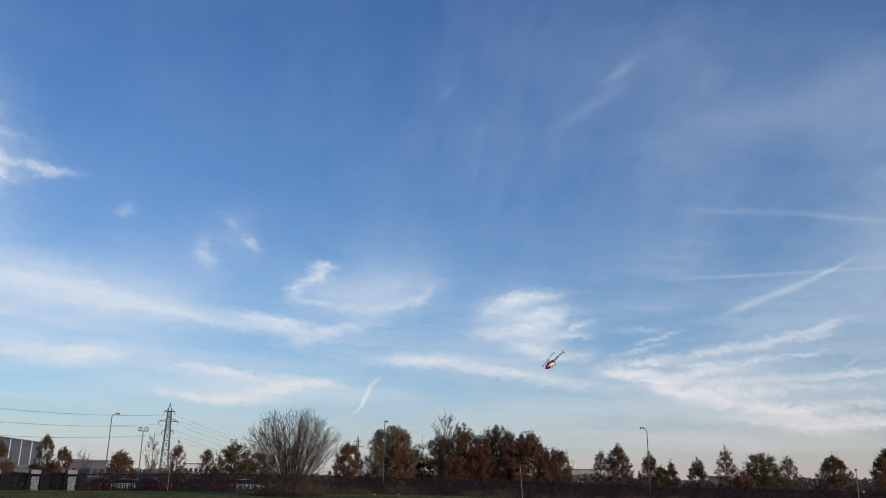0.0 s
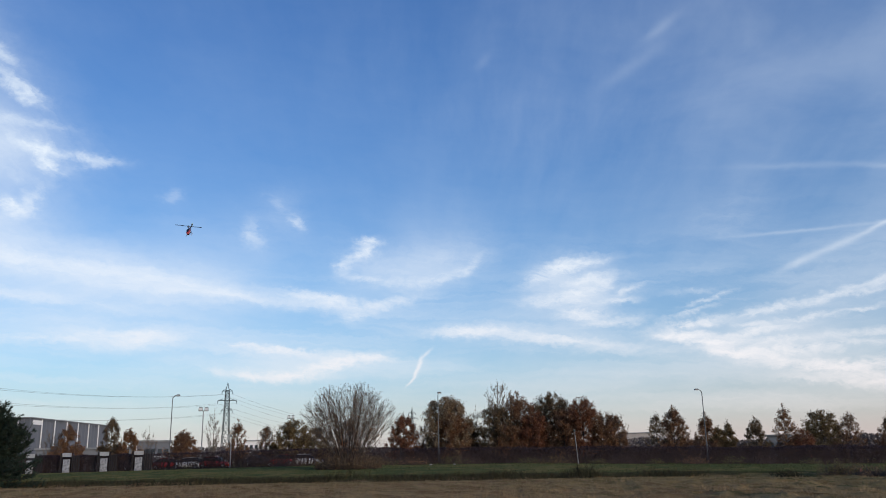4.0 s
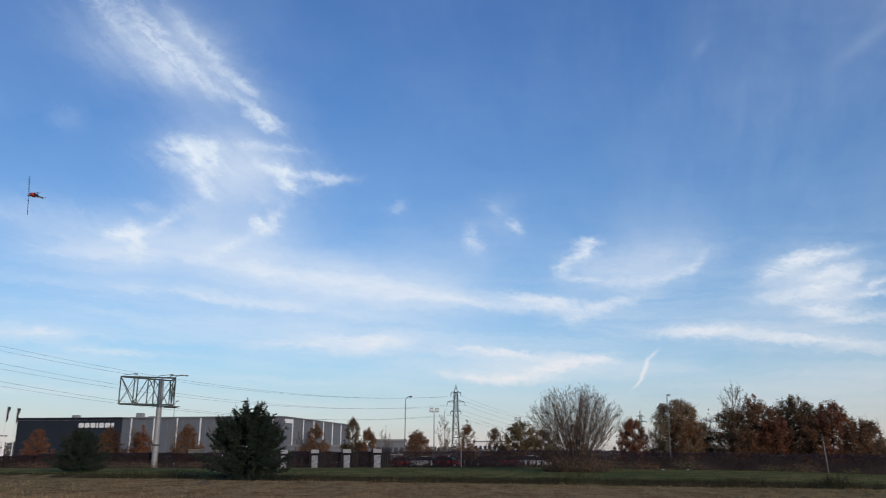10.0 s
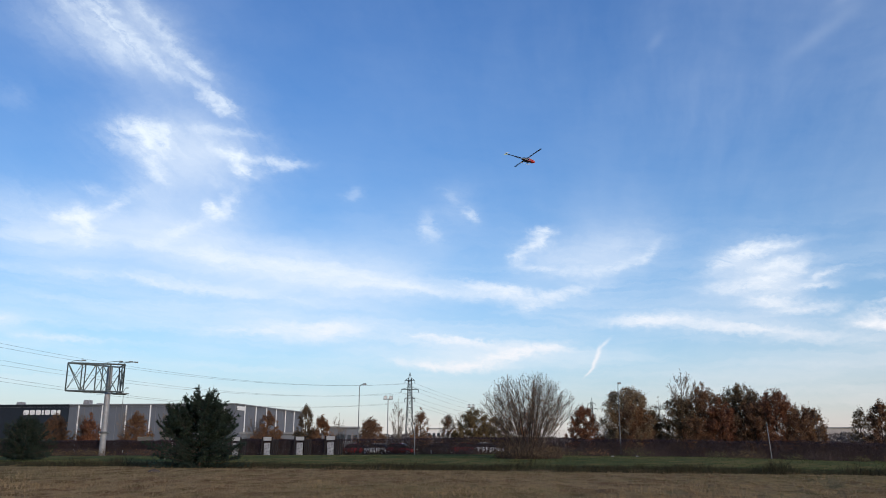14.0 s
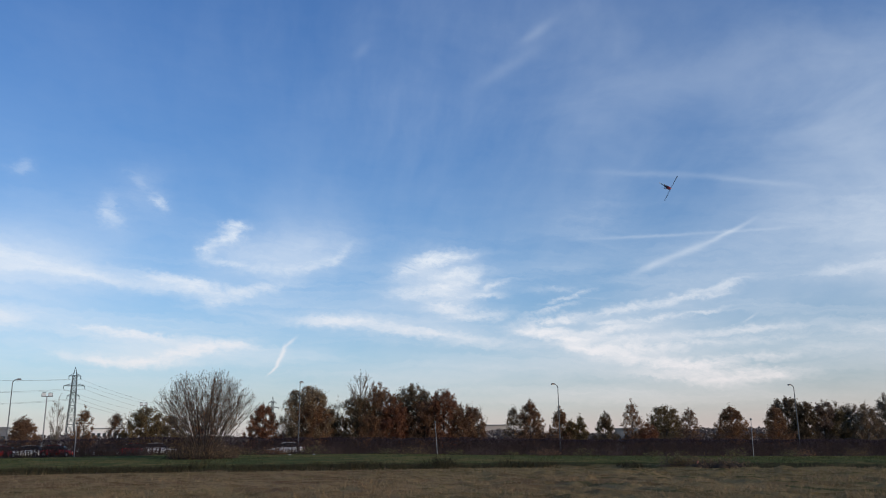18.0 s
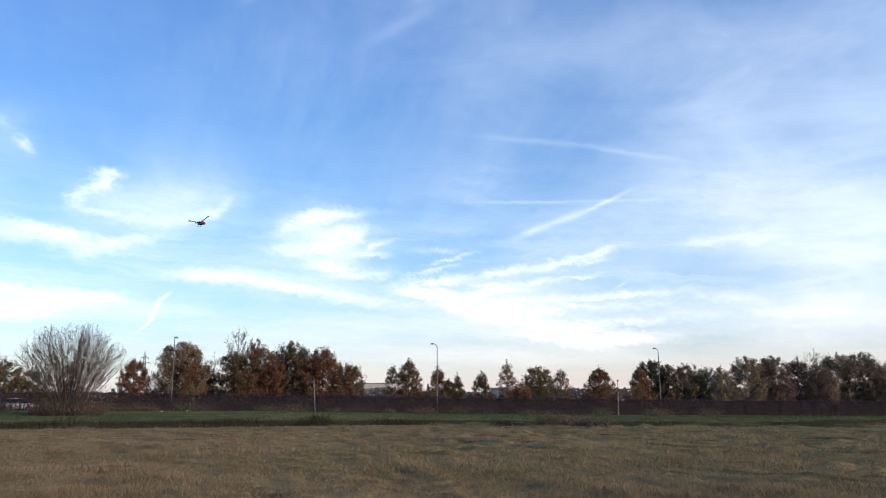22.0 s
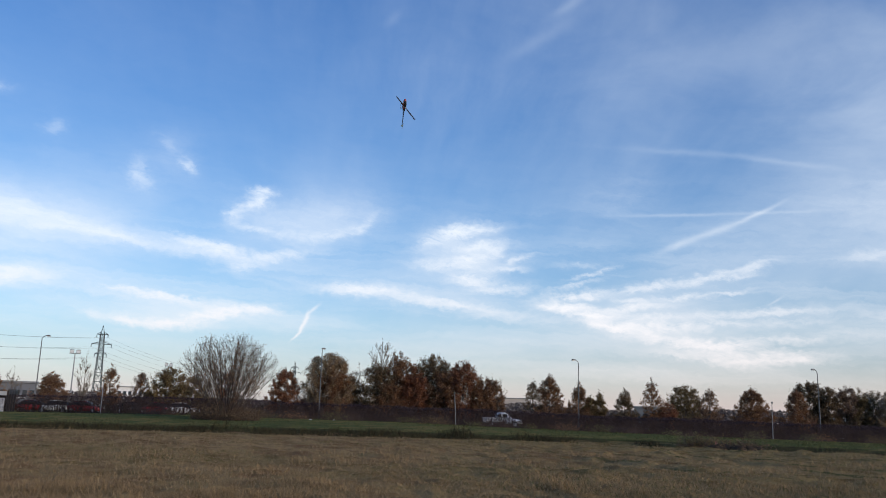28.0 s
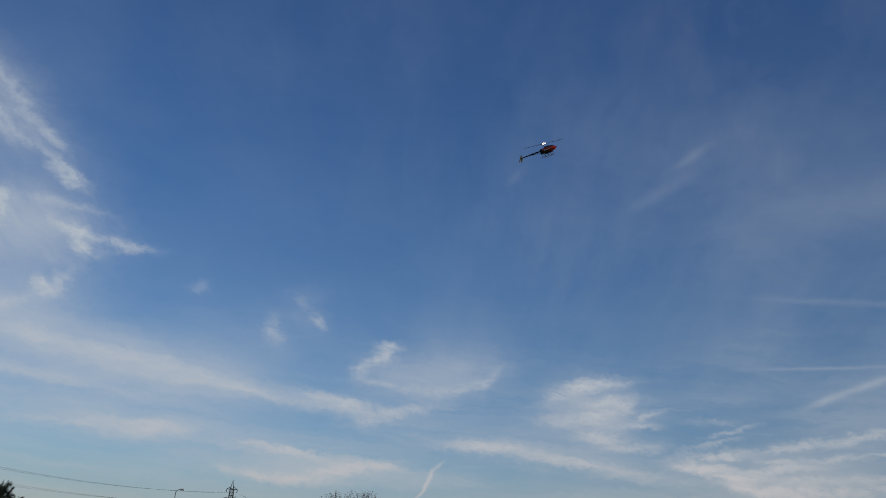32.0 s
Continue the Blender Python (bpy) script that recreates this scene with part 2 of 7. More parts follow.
TRAILS = (
    (38.87, 11.79, 19.9, 1.67, 0.26, 0, 0.27),
    (41.33, 12.62, 17.4, 1.71, 0.26, 0, 0.25),
    (43.95, 13.58, 22.7, 1.67, 0.16, 0, 0.3),
    (38.82, 13.77, -1.2, 4.45, 0.13, 0, 0.15),
    (45.6, 13.61, -1.6, 3.11, 0.12, 0, 0.1),
    (39.18, 17.97, -6.9, 4.42, 0.24, 0, 0.07),
    (45.54, 16.87, -12.8, 3.56, 0.2, 0, 0.1),
    (29.08, 25.89, 26.6, 2.92, 0.56, 0, 0.07),
    (31.39, 28.07, 28, 1.83, 0.4, 0, 0.09),
    (18.07, 27.14, 40.8, 0.82, 0.4, 0, 0.05),
    (44.8, 7.9, 31.3, 0.54, 0.09, 0, 0.2),
    (12.29, 5.08, 48.4, 0.47, 0.08, 0, 0.6),
    (12.66, 5.65, 61.6, 0.51, 0.12, 0, 0.8),
    (12.93, 6.29, 76.6, 0.53, 0.14, 0, 0.7),
    (13.35, 6.94, 41.3, 0.57, 0.12, 0, 0.45),
)
GLOWS = (
    (24.2, 11.0, 4.0, 3.6, 1.9, 0, 0.16),
    (36.5, 7.8, 5.0, 8.5, 2.2, 0, 0.16),
    (11.0, 12.4, -4.0, 5.0, 2.0, 0, 0.16),
    (5.0, 6.4, 3.0, 5.2, 1.2, 0, 0.2),
    (18.5, 8.3, -3.0, 6.0, 1.1, 0, 0.2),
    (-8.0, 8.0, 1.0, 7.5, 1.3, 0, 0.16),
    (-19.0, 27.0, -37.0, 7.0, 2.2, 0, 0.1),
    (-15.5, 19.0, -30.0, 5.0, 2.6, 0, 0.14),
    (30.0, 5.2, 1.0, 12.0, 1.3, 0, 0.16),
    (33.0, 12.0, 14.0, 5.0, 1.0, 0, 0.07),
    (2.66, 11.07, -5.3, 6.71, 1.09, 0, 0.1),
    (13.21, 13.27, 0.2, 4.95, 2.23, 0, 0.07),
    (-15.71, 18.89, 2.9, 4.34, 4.72, 0, 0.21),
    (-21.11, 25.61, -12.6, 7.36, 2.98, 0, 0.13),
    (-18.04, 14.6, 3.7, 7.2, 2.23, 0, 0.22),
    (-18.3, 11.93, -0.2, 12.05, 2.73, 0, 0.18),
    (42.71, 23.9, 11.1, 7.52, 1.99, 0, 0.05),
    (51.78, 18.63, -3.1, 7.51, 8.44, 0, 0.2),
    (35.92, 25.69, -3.4, 8.73, 6.45, 0, 0.06),
    (15.14, 14.94, -4.3, 4.12, 2.98, 0, 0.06),
    (-4.99, 11.11, -1.4, 5.69, 1.99, 0, 0.2),
    (-1.36, 13.03, -6.9, 5.72, 2.98, 0, 0.16),
    (-11.45, 11.19, 3.1, 5.07, 2.98, 0, 0.15),
    (58.15, 10.07, -6.9, 7.29, 4.47, 0, 0.5),
    (54.93, 21.32, 2, 9.04, 3.47, 0, 0.07),
    (61.58, 17.18, 5.3, 7.09, 9.93, 0, 0.2),
    (58.69, 5.66, -1.4, 6.3, 1.99, 0, 0.3),
)

soft = streaks(BENT, VEILS)
crisp = streaks(BENT, WISPS)
trail = streaks(STRAIGHT, TRAILS)
glow = streaks(BENT, GLOWS)
# fibres: fine noise drawn out along the wind, and a curdled noise for the denser heads
along = wvec(wm("MULTIPLY", wm("MULTIPLY_ADD", EL, 0.5, BAZ), 0.35), wm("MULTIPLY", wm("MULTIPLY_ADD", AZ, 0.06, BEL), 1.5), 3.7)
fibre = wnoise(along, 0.9, 7.0, 0.64, 0.6).outputs["Fac"]
# the high cloud on the shaded side is combed downwards
comb = wvec(wm("MULTIPLY", wm("MULTIPLY_ADD", BEL, -0.62, wm("MULTIPLY", BAZ, 0.79)), 0.3), wm("MULTIPLY", wm("MULTIPLY_ADD", BEL, 0.79, wm("MULTIPLY", BAZ, 0.62)), 1.35), 6.3)
combed = wnoise(comb, 0.9, 7.0, 0.62, 0.5).outputs["Fac"]


def wstep(v, lo, hi):
    n = wnode("ShaderNodeMapRange")
    n.interpolation_type = "SMOOTHSTEP"
    put(n.inputs[0], v)
    n.inputs[1].default_value, n.inputs[2].default_value = lo, hi
    return n.outputs[0]


high_left = wm("MULTIPLY", wm("SUBTRACT", 1.0, wstep(AZ, -10, -4)), wstep(EL, 12.5, 17))
fibre = wm("ADD", wm("MULTIPLY", fibre, wm("SUBTRACT", 1.0, high_left)), wm("MULTIPLY", combed, high_left))
curd = wnoise(flat, 0.6, 6.0, 0.62, 1.6).outputs["Fac"]
drift = wnoise(wvec(AZ, wm("MULTIPLY", EL, 2.2), 8.0), 0.09, 5.0, 0.55, 0.4).outputs["Fac"]
texc = wm("MAXIMUM", wm("ADD", wm("MULTIPLY", fibre, 1.9), wm("MULTIPLY_ADD", curd, 1.5, -1.05)), 0.1)
glow = wm("MULTIPLY", glow, wm("MAXIMUM", wm("MULTIPLY_ADD", drift, 2.4, -0.2), 0.0))
veil = wm("MULTIPLY", soft, wm("MAXIMUM", wm("MULTIPLY_ADD", fibre, 2.0, -0.2), 0.0))
# a thin milky film all over, thicker towards the ground
film_low = wm("EXPONENT", wm("MULTIPLY", wm("MAXIMUM", EL, 0.0), -0.07))
film = wm("MULTIPLY", wm("MAXIMUM", wm("ADD", wm("MULTIPLY", drift, 1.6), wm("MULTIPLY_ADD", fibre, 0.6, -0.8)), 0.0), wm("MULTIPLY_ADD", film_low, 0.17, 0.0))
band = wm("MULTIPLY", wm("EXPONENT", wm("MULTIPLY", wm("MULTIPLY", wm("ADD", EL, -7.5), wm("ADD", EL, -7.5)), -0.035)), 0.22)
thread = wnoise(wvec(wm("MULTIPLY", AZ, 0.09), wm("MULTIPLY_ADD", AZ, 0.03, BEL), 1.0), 0.8, 5.0, 0.6, 0.5).outputs["Fac"]
film = wm("ADD", film, wm("MULTIPLY", band, wm("MAXIMUM", wm("MULTIPLY_ADD", thread, 3.2, -1.35), 0.0)))
# faint high fibres that spread like a fan from the skyline, thicker towards the sun's side
fan_x, fan_y = wm("ADD", AZ, -14.0), wm("ADD", EL, 7.0)
fan_turn = wm("ARCTAN2", fan_x, fan_y)
fan_far = wm("SQRT", wm("MULTIPLY_ADD", fan_x, fan_x, wm("MULTIPLY", fan_y, fan_y)))
fan = wnoise(wvec(wm("MULTIPLY_ADD", wsep.outputs[0], 0.2, wm("MULTIPLY", fan_turn, 3.4)), wm("MULTIPLY", fan_far, 0.045), 2.0), 1.5, 5.0, 0.58, 0.15).outputs["Fac"]
cloudy = wnoise(wvec(wm("MULTIPLY", AZ, 0.05), wm("MULTIPLY", EL, 0.07), 5.0), 1.3, 4.0, 0.55, 0.7).outputs["Fac"]
sunward = wnode("ShaderNodeMapRange")
put(sunward.inputs[0], AZ)
sunward.inputs[1].default_value, sunward.inputs[2].default_value, sunward.inputs[3].default_value, sunward.inputs[4].default_value = 0, 55, 0.5, 1.25
fan = wm("MULTIPLY", wm("MAXIMUM", wm("MULTIPLY_ADD", fan, 1.0, -0.38), 0.0), wm("MAXIMUM", wm("MULTIPLY_ADD", cloudy, 2.6, -0.6), 0.0))
film = wm("ADD", film, wm("MULTIPLY", wm("MULTIPLY", fan, sunward.outputs[0]), 0.22))
mask = wm("ADD", wm("MULTIPLY", crisp, texc), wm("ADD", wm("ADD", wm("ADD", glow, veil), film), trail))
mask = wm("SUBTRACT", 1.0, wm("EXPONENT", wm("MULTIPLY", mask, -1.35)))
low = wm("EXPONENT", wm("MULTIPLY", wm("MAXIMUM", EL, 0.0), -0.11))
cloud_col = wmix(wm("MULTIPLY", low, 0.95), (*CLOUD_HIGH, 1), (*CLOUD_LOW, 1))
# the air: deeper blue overhead, paler and rosier through the haze near the ground
ramp = wnode("ShaderNodeValToRGB")
put(ramp.inputs[0], wm("MULTIPLY", EL, 1 / 40))
AIR = ((0.0, (0.9, 0.79, 1.08)), (0.06, (0.82, 0.89, 1.17)), (0.15, (0.79, 0.99, 1.29)), (0.3, (0.77, 1.035, 1.375)), (0.6, (0.65, 0.985, 1.47)), (1.0, (0.65, 0.98, 1.56)))
while len(ramp.color_ramp.elements) < len(AIR):
    ramp.color_ramp.elements.new(0.5)
for el, (place, colour) in zip(ramp.color_ramp.elements, AIR):
    el.position, el.color = place, (*(q / 2 for q in colour), 1)
tint = wnode("ShaderNodeMix")
tint.data_type, tint.blend_type = "RGBA", "MULTIPLY"
tint.inputs[0].default_value = 1.0
WT.links.new(sky.outputs[0], tint.inputs[6])
WT.links.new(ramp.outputs[0], tint.inputs[7])
double = wnode("ShaderNodeVectorMath", operation="SCALE")
put(double.inputs[0], tint.outputs[2])
left_dim = wnode("ShaderNodeMapRange")
put(left_dim.inputs[0], AZ)
left_dim.inputs[1].default_value, left_dim.inputs[2].default_value, left_dim.inputs[3].default_value, left_dim.inputs[4].default_value = -30, 25, 1.68, 1.96
WT.links.new(left_dim.outputs[0], double.inputs["Scale"])
haze = wm("MULTIPLY", wm("EXPONENT", wm("MULTIPLY", wm("MAXIMUM", EL, 0.0), -0.27)), 0.66)
side = wnode("ShaderNodeMapRange")
put(side.inputs[0], AZ)
side.inputs[1].default_value, side.inputs[2].default_value = -15, 50
hazed = wmix(haze, double.outputs[0], wmix(side.outputs[0], (*HAZE, 1), (*HAZE_RIGHT, 1)))
whole = wmix(mask, hazed, cloud_col)
back = wnode("ShaderNodeBackground")
back.inputs["Strength"].default_value = SKY
WT.links.new(whole, back.inputs[0])
out = wnode("ShaderNodeOutputWorld")
WT.links.new(back.outputs[0], out.inputs[0])

lamp = bpy.data.lights.new("sun", "SUN")
lamp.energy, lamp.angle, lamp.color = 2.0, radians(3.0), (1.0, 0.80, 0.62)
sun = new("sun", lamp)
sun.matrix_basis = look((0, 0, 60), (-math.sin(radians(SUN_AZ)) * 60, -math.cos(radians(SUN_AZ)) * 60, 60 - 60 * math.tan(radians(SUN_EL))))

# ---- materials ----
def material(name, colour, rough=0.8, metal=0.0, spread=0.25, scale=3.0, bump=0.0, second=None, coat=0.0, per_piece=0.0, through=0.0, spec=0.4):
    """A surface with noise at two scales between its colour and a second one."""
    m = bpy.data.materials.new(name)
    m.use_nodes = True
    nt = m.node_tree
    b = nt.nodes["Principled BSDF"]
    b.inputs["Roughness"].default_value, b.inputs["Metallic"].default_value = rough, metal
    b.inputs["Coat Weight"].default_value = coat
    b.inputs["Specular IOR Level"].default_value = spec
    tc = nt.nodes.new("ShaderNodeTexCoord").outputs["Object"]
    a = nt.nodes.new("ShaderNodeTexNoise")
    a.inputs["Scale"].default_value, a.inputs["Detail"].default_value = scale, 5
    c = nt.nodes.new("ShaderNodeTexNoise")
    c.inputs["Scale"].default_value, c.inputs["Detail"].default_value = scale * 9, 3
    nt.links.new(tc, a.inputs["Vector"])
    nt.links.new(tc, c.inputs["Vector"])
    add = nt.nodes.new("ShaderNodeMath")
    add.operation = "MULTIPLY_ADD"
    nt.links.new(c.outputs["Fac"], add.inputs[0])
    add.inputs[1].default_value = 0.5
    nt.links.new(a.outputs["Fac"], add.inputs[2])
    fac = add.outputs[0]
    if per_piece:
        rnd = nt.nodes.new("ShaderNodeNewGeometry").outputs["Random Per Island"]
        mul = nt.nodes.new("ShaderNodeMath")
        mul.operation = "MULTIPLY_ADD"
        nt.links.new(rnd, mul.inputs[0])
        mul.inputs[1].default_value = per_piece
        nt.links.new(fac, mul.inputs[2])
        sub = nt.nodes.new("ShaderNodeMath")
        sub.operation = "SUBTRACT"
        nt.links.new(mul.outputs[0], sub.inputs[0])
        sub.inputs[1].default_value = per_piece / 2
        fac = sub.outputs[0]
    ramp = nt.nodes.new("ShaderNodeValToRGB")
    dark = second or tuple(x * (1 - spread) for x in colour)
    lite = tuple(min(1, x * (1 + spread)) for x in colour) if second is None else colour
    ramp.color_ramp.elements[0].position, ramp.color_ramp.elements[1].position = 0.4, 1.05 if second is None else 0.95
    ramp.color_ramp.elements[0].color, ramp.color_ramp.elements[1].color = (*dark, 1), (*lite, 1)
    nt.links.new(fac, ramp.inputs[0])
    nt.links.new(ramp.outputs[0], b.inputs["Base Color"])
    if through:
        t = nt.nodes.new("ShaderNodeBsdfTranslucent")
        nt.links.new(ramp.outputs[0], t.inputs[0])
        mix = nt.nodes.new("ShaderNodeMixShader")
        mix.inputs[0].default_value = through
        nt.links.new(b.outputs[0], mix.inputs[1])
        nt.links.new(t.outputs[0], mix.inputs[2])
        nt.links.new(mix.outputs[0], nt.nodes["Material Output"].inputs[0])
    if bump:
        bp = nt.nodes.new("ShaderNodeBump")
        bp.inputs["Strength"].default_value, bp.inputs["Distance"].default_value = bump, 0.02
        nt.links.new(add.outputs[0], bp.inputs["Height"])
        nt.links.new(bp.outputs[0], b.inputs["Normal"])
    return m


BARK = material("bark", (0.075, 0.058, 0.046), 0.95, bump=0.5, scale=6)
BARK_PALE = material("pale_bark", (0.17, 0.145, 0.12), 0.95, bump=0.4, scale=6)
BIRCH = material("birch_bark", (0.42, 0.38, 0.33), 0.9, spread=0.5, scale=4)
SHRUB_TWIG = material("shrub_twig", (0.092, 0.073, 0.06), 0.95, scale=2)
TWIG = material("twig", (0.062, 0.045, 0.036), 0.95, scale=2)


def leaf(name, a, b):
    return material(name, a, 0.75, second=b, scale=0.8, per_piece=1.0, through=0.4, spec=0.2)


LEAF_ORANGE = leaf("orange_leaf", (0.31, 0.16, 0.08), (0.145, 0.08, 0.046))
LEAF_BROWN = leaf("brown_leaf", (0.309, 0.168, 0.090), (0.131, 0.079, 0.051))
LEAF_RED = leaf("russet_leaf", (0.318, 0.138, 0.072), (0.142, 0.068, 0.044))
LEAF_OLIVE = leaf("olive_leaf", (0.254, 0.179, 0.083), (0.111, 0.081, 0.043))
LEAF_DARK = leaf("dark_leaf", (0.221, 0.147, 0.081), (0.082, 0.069, 0.045))
# brown-grey distance haze is mixed into the skyline trees' leaf colour
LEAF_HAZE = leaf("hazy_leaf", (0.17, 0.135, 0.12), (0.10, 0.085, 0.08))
# birch and a brown copy, lightened to put the grove's haze into the colour
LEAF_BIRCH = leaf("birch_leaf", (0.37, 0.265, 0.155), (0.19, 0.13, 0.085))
LEAF_HAZED_BROWN = leaf("hazed_brown_leaf", (0.30, 0.205, 0.145), (0.14, 0.1, 0.075))
LEAF_WEED = leaf("weed_leaf", (0.21, 0.2, 0.085), (0.09, 0.085, 0.04))
NEEDLE = leaf("pine_needle", (0.05, 0.078, 0.054), (0.017, 0.028, 0.022))
HEDGE = leaf("hedge_leaf", (0.095, 0.066, 0.07), (0.042, 0.032, 0.038))
HEDGE_TWIG = material("hedge_twig", (0.06, 0.042, 0.038), 0.95, scale=2)
LAMP_GREY = material("lamp_post_steel", (0.13, 0.135, 0.14), 0.6, 0.2, scale=2)
STEEL = material("galvanised_steel", (0.27, 0.275, 0.28), 0.6, 0.2, scale=2)
FRAME_STEEL = material("billboard_steel", (0.13, 0.155, 0.15), 0.6, 0.3, scale=2)
DARK_STEEL = material("weathered_steel", (0.10, 0.11, 0.11), 0.6, 0.3, scale=2)
PYLON = material("pylon_steel", (0.075, 0.09, 0.095), 0.6, 0.4, scale=1)
CONCRETE = material("concrete", (0.34, 0.33, 0.31), 0.9, scale=1.5, bump=0.2)
GREY_CLAD = material("grey_cladding", (0.125, 0.135, 0.155), 0.55, spread=0.08, scale=0.3)
NAVY_CLAD = material("dark_cladding", (0.016, 0.02, 0.028), 0.5, spread=0.12, scale=0.3)
DARK_WOOD = material("dark_wood", (0.024, 0.02, 0.02), 0.9, spread=0.3, scale=3)
MOTTLED = material("mottled_panel", (0.5, 0.5, 0.51), 0.8, second=(0.0, 0.0, 0.0), scale=3.5)
BOARD = material("weathered_white_board", (0.42, 0.42, 0.41), 0.7, spread=0.2, scale=2)
WHITE_PAINT = material("white_paint", (0.78, 0.78, 0.77), 0.5, spread=0.06, scale=1)
ROOFING = material("roofing", (0.20, 0.21, 0.22), 0.7, scale=0.5)
GLASS_DARK = material("dark_window", (0.04, 0.05, 0.06), 0.1, spread=0.2, scale=1)
BEIGE = material("beige_render", (0.52, 0.46, 0.40), 0.85, spread=0.1, scale=0.4)
WIRE = material("wire", (0.10, 0.10, 0.11), 0.5, 0.7)
LAMP_GLASS = material("lamp_glass", (0.6, 0.62, 0.62), 0.2)

# ---- mesh helpers ----
class Geo:
    """Gathers vertices and faces of one part."""

    def __init__(self):
        self.v, self.f, self.n = [], [], 0

    def add(self, verts, faces):
        self.v.append(np.asarray(verts, float).reshape(-1, 3))
        self.f.append(np.asarray(faces, int) + self.n)
        self.n += len(self.v[-1])
        return self

    def box(self, c, s, rz=0.0, taper=1.0):
        x, y, z = (q / 2 for q in s)
        p = np.array([(-x, -y, -z), (x, -y, -z), (x, y, -z), (-x, y, -z), (-x * taper, -y * taper, z), (x * taper, -y * taper, z), (x * taper, y * taper, z), (-x * taper, y * taper, z)])
        a = radians(rz)
        r = np.array([(math.cos(a), -math.sin(a), 0), (math.sin(a), math.cos(a), 0), (0, 0, 1)])
        return self.add(p @ r.T + np.array(c), [(3, 2, 1, 0), (4, 5, 6, 7), (0, 1, 5, 4), (1, 2, 6, 5), (2, 3, 7, 6), (3, 0, 4, 7)])

    def tubes(self, a, b, ra, rb, sides=5):
        """Tapered tubes from points a to points b."""
        a, b = np.asarray(a, float).reshape(-1, 3), np.asarray(b, float).reshape(-1, 3)
        n = len(a)
        ra, rb = np.broadcast_to(np.asarray(ra, float), n), np.broadcast_to(np.asarray(rb, float), n)
        d = b - a
        d /= np.linalg.norm(d, axis=1)[:, None] + 1e-9
        h = np.where(np.abs(d[:, 2:3]) < 0.9, [[0, 0, 1.0]], [[1.0, 0, 0]])
        u = np.cross(d, h)
        u /= np.linalg.norm(u, axis=1)[:, None]
        w = np.cross(d, u)
        t = np.arange(sides) * 2 * math.pi / sides
        ring = np.cos(t)[None, :, None] * u[:, None] + np.sin(t)[None, :, None] * w[:, None]
        lo, hi = a[:, None] + ring * ra[:, None, None], b[:, None] + ring * rb[:, None, None]
        v = np.concatenate([lo, hi], 1).reshape(-1, 3)
        k = np.arange(sides)
        q = np.stack([k, (k + 1) % sides, (k + 1) % sides + sides, k + sides], 1)
        return self.add(v, (np.arange(n)[:, None, None] * 2 * sides + q[None]).reshape(-1, 4))

    def path(self, pts, r0, r1=None, sides=6):
        pts = np.asarray(pts, float)
        r = np.linspace(r0, r0 if r1 is None else r1, len(pts))
        return self.tubes(pts[:-1], pts[1:], r[:-1], r[1:], sides)

    def leaves(self, p, size, rng, thin=0.6):
        """A small pointed leaf, turned at random, at every point."""
        p = np.asarray(p, float)
        n = len(p)
        a = rng.normal(size=(n, 3))
        a /= np.linalg.norm(a, axis=1)[:, None]
        b = np.cross(a, rng.normal(size=(n, 3)))
        b /= np.linalg.norm(b, axis=1)[:, None] + 1e-9
        s = (size * rng.uniform(0.6, 1.4, n))[:, None]
        v = np.stack([p - a * s * 0.5, p + b * s * thin * 0.5, p + a * s * 0.5, p - b * s * thin * 0.5], 1).reshape(-1, 3)
        return self.add(v, np.arange(n * 4).reshape(-1, 4))

    def lathe(self, profile, sides=12, axis="z", centre=(0, 0, 0)):
        t = np.arange(sides) * 2 * math.pi / sides
        rings = [np.stack([r * np.cos(t), r * np.sin(t), np.full(sides, h)], 1) for r, h in profile]
        v = np.concatenate(rings)
        if axis == "x":
            v = v[:, [2, 0, 1]]
        elif axis == "y":
            v = v[:, [0, 2, 1]]
        k = np.arange(sides)
        q = np.stack([k, (k + 1) % sides, (k + 1) % sides + sides, k + sides], 1)
        return self.add(v + np.array(centre), np.concatenate([q + i * sides for i in range(len(profile) - 1)]))

    def bits(self, p, size, rng):
        """A tiny three-cornered leaf, turned at random, at every point."""
        p = np.asarray(p, float)
        n = len(p)
        a = rng.normal(size=(n, 3))
        a /= np.linalg.norm(a, axis=1)[:, None]
        b = np.cross(a, rng.normal(size=(n, 3)))
        b /= np.linalg.norm(b, axis=1)[:, None] + 1e-9
        s = (size * rng.uniform(0.6, 1.4, n))[:, None]
        v = np.stack([p + a * s * 0.6, p - a * s * 0.4 + b * s * 0.4, p - a * s * 0.4 - b * s * 0.4], 1).reshape(-1, 3)
        return self.add(v, np.arange(n * 3).reshape(-1, 3))

    def mesh(self, name, mat, smooth=False):
        me = bpy.data.meshes.new(name)
        v = np.concatenate(self.v)
        loops = np.concatenate([f.ravel() for f in self.f])
        sizes = np.concatenate([np.full(len(f), f.shape[1]) for f in self.f])
        me.vertices.add(len(v))
        me.vertices.foreach_set("co", v.astype(np.float32).ravel())
        me.loops.add(len(loops))
        me.loops.foreach_set("vertex_index", loops.astype(np.int32))
        me.polygons.add(len(sizes))
        me.polygons.foreach_set("loop_start", (np.cumsum(sizes) - sizes).astype(np.int32))
        me.materials.append(mat)
        me.polygons.foreach_set("use_smooth", np.full(len(sizes), smooth))
        me.update(calc_edges=True)
        me.validate()
        return me


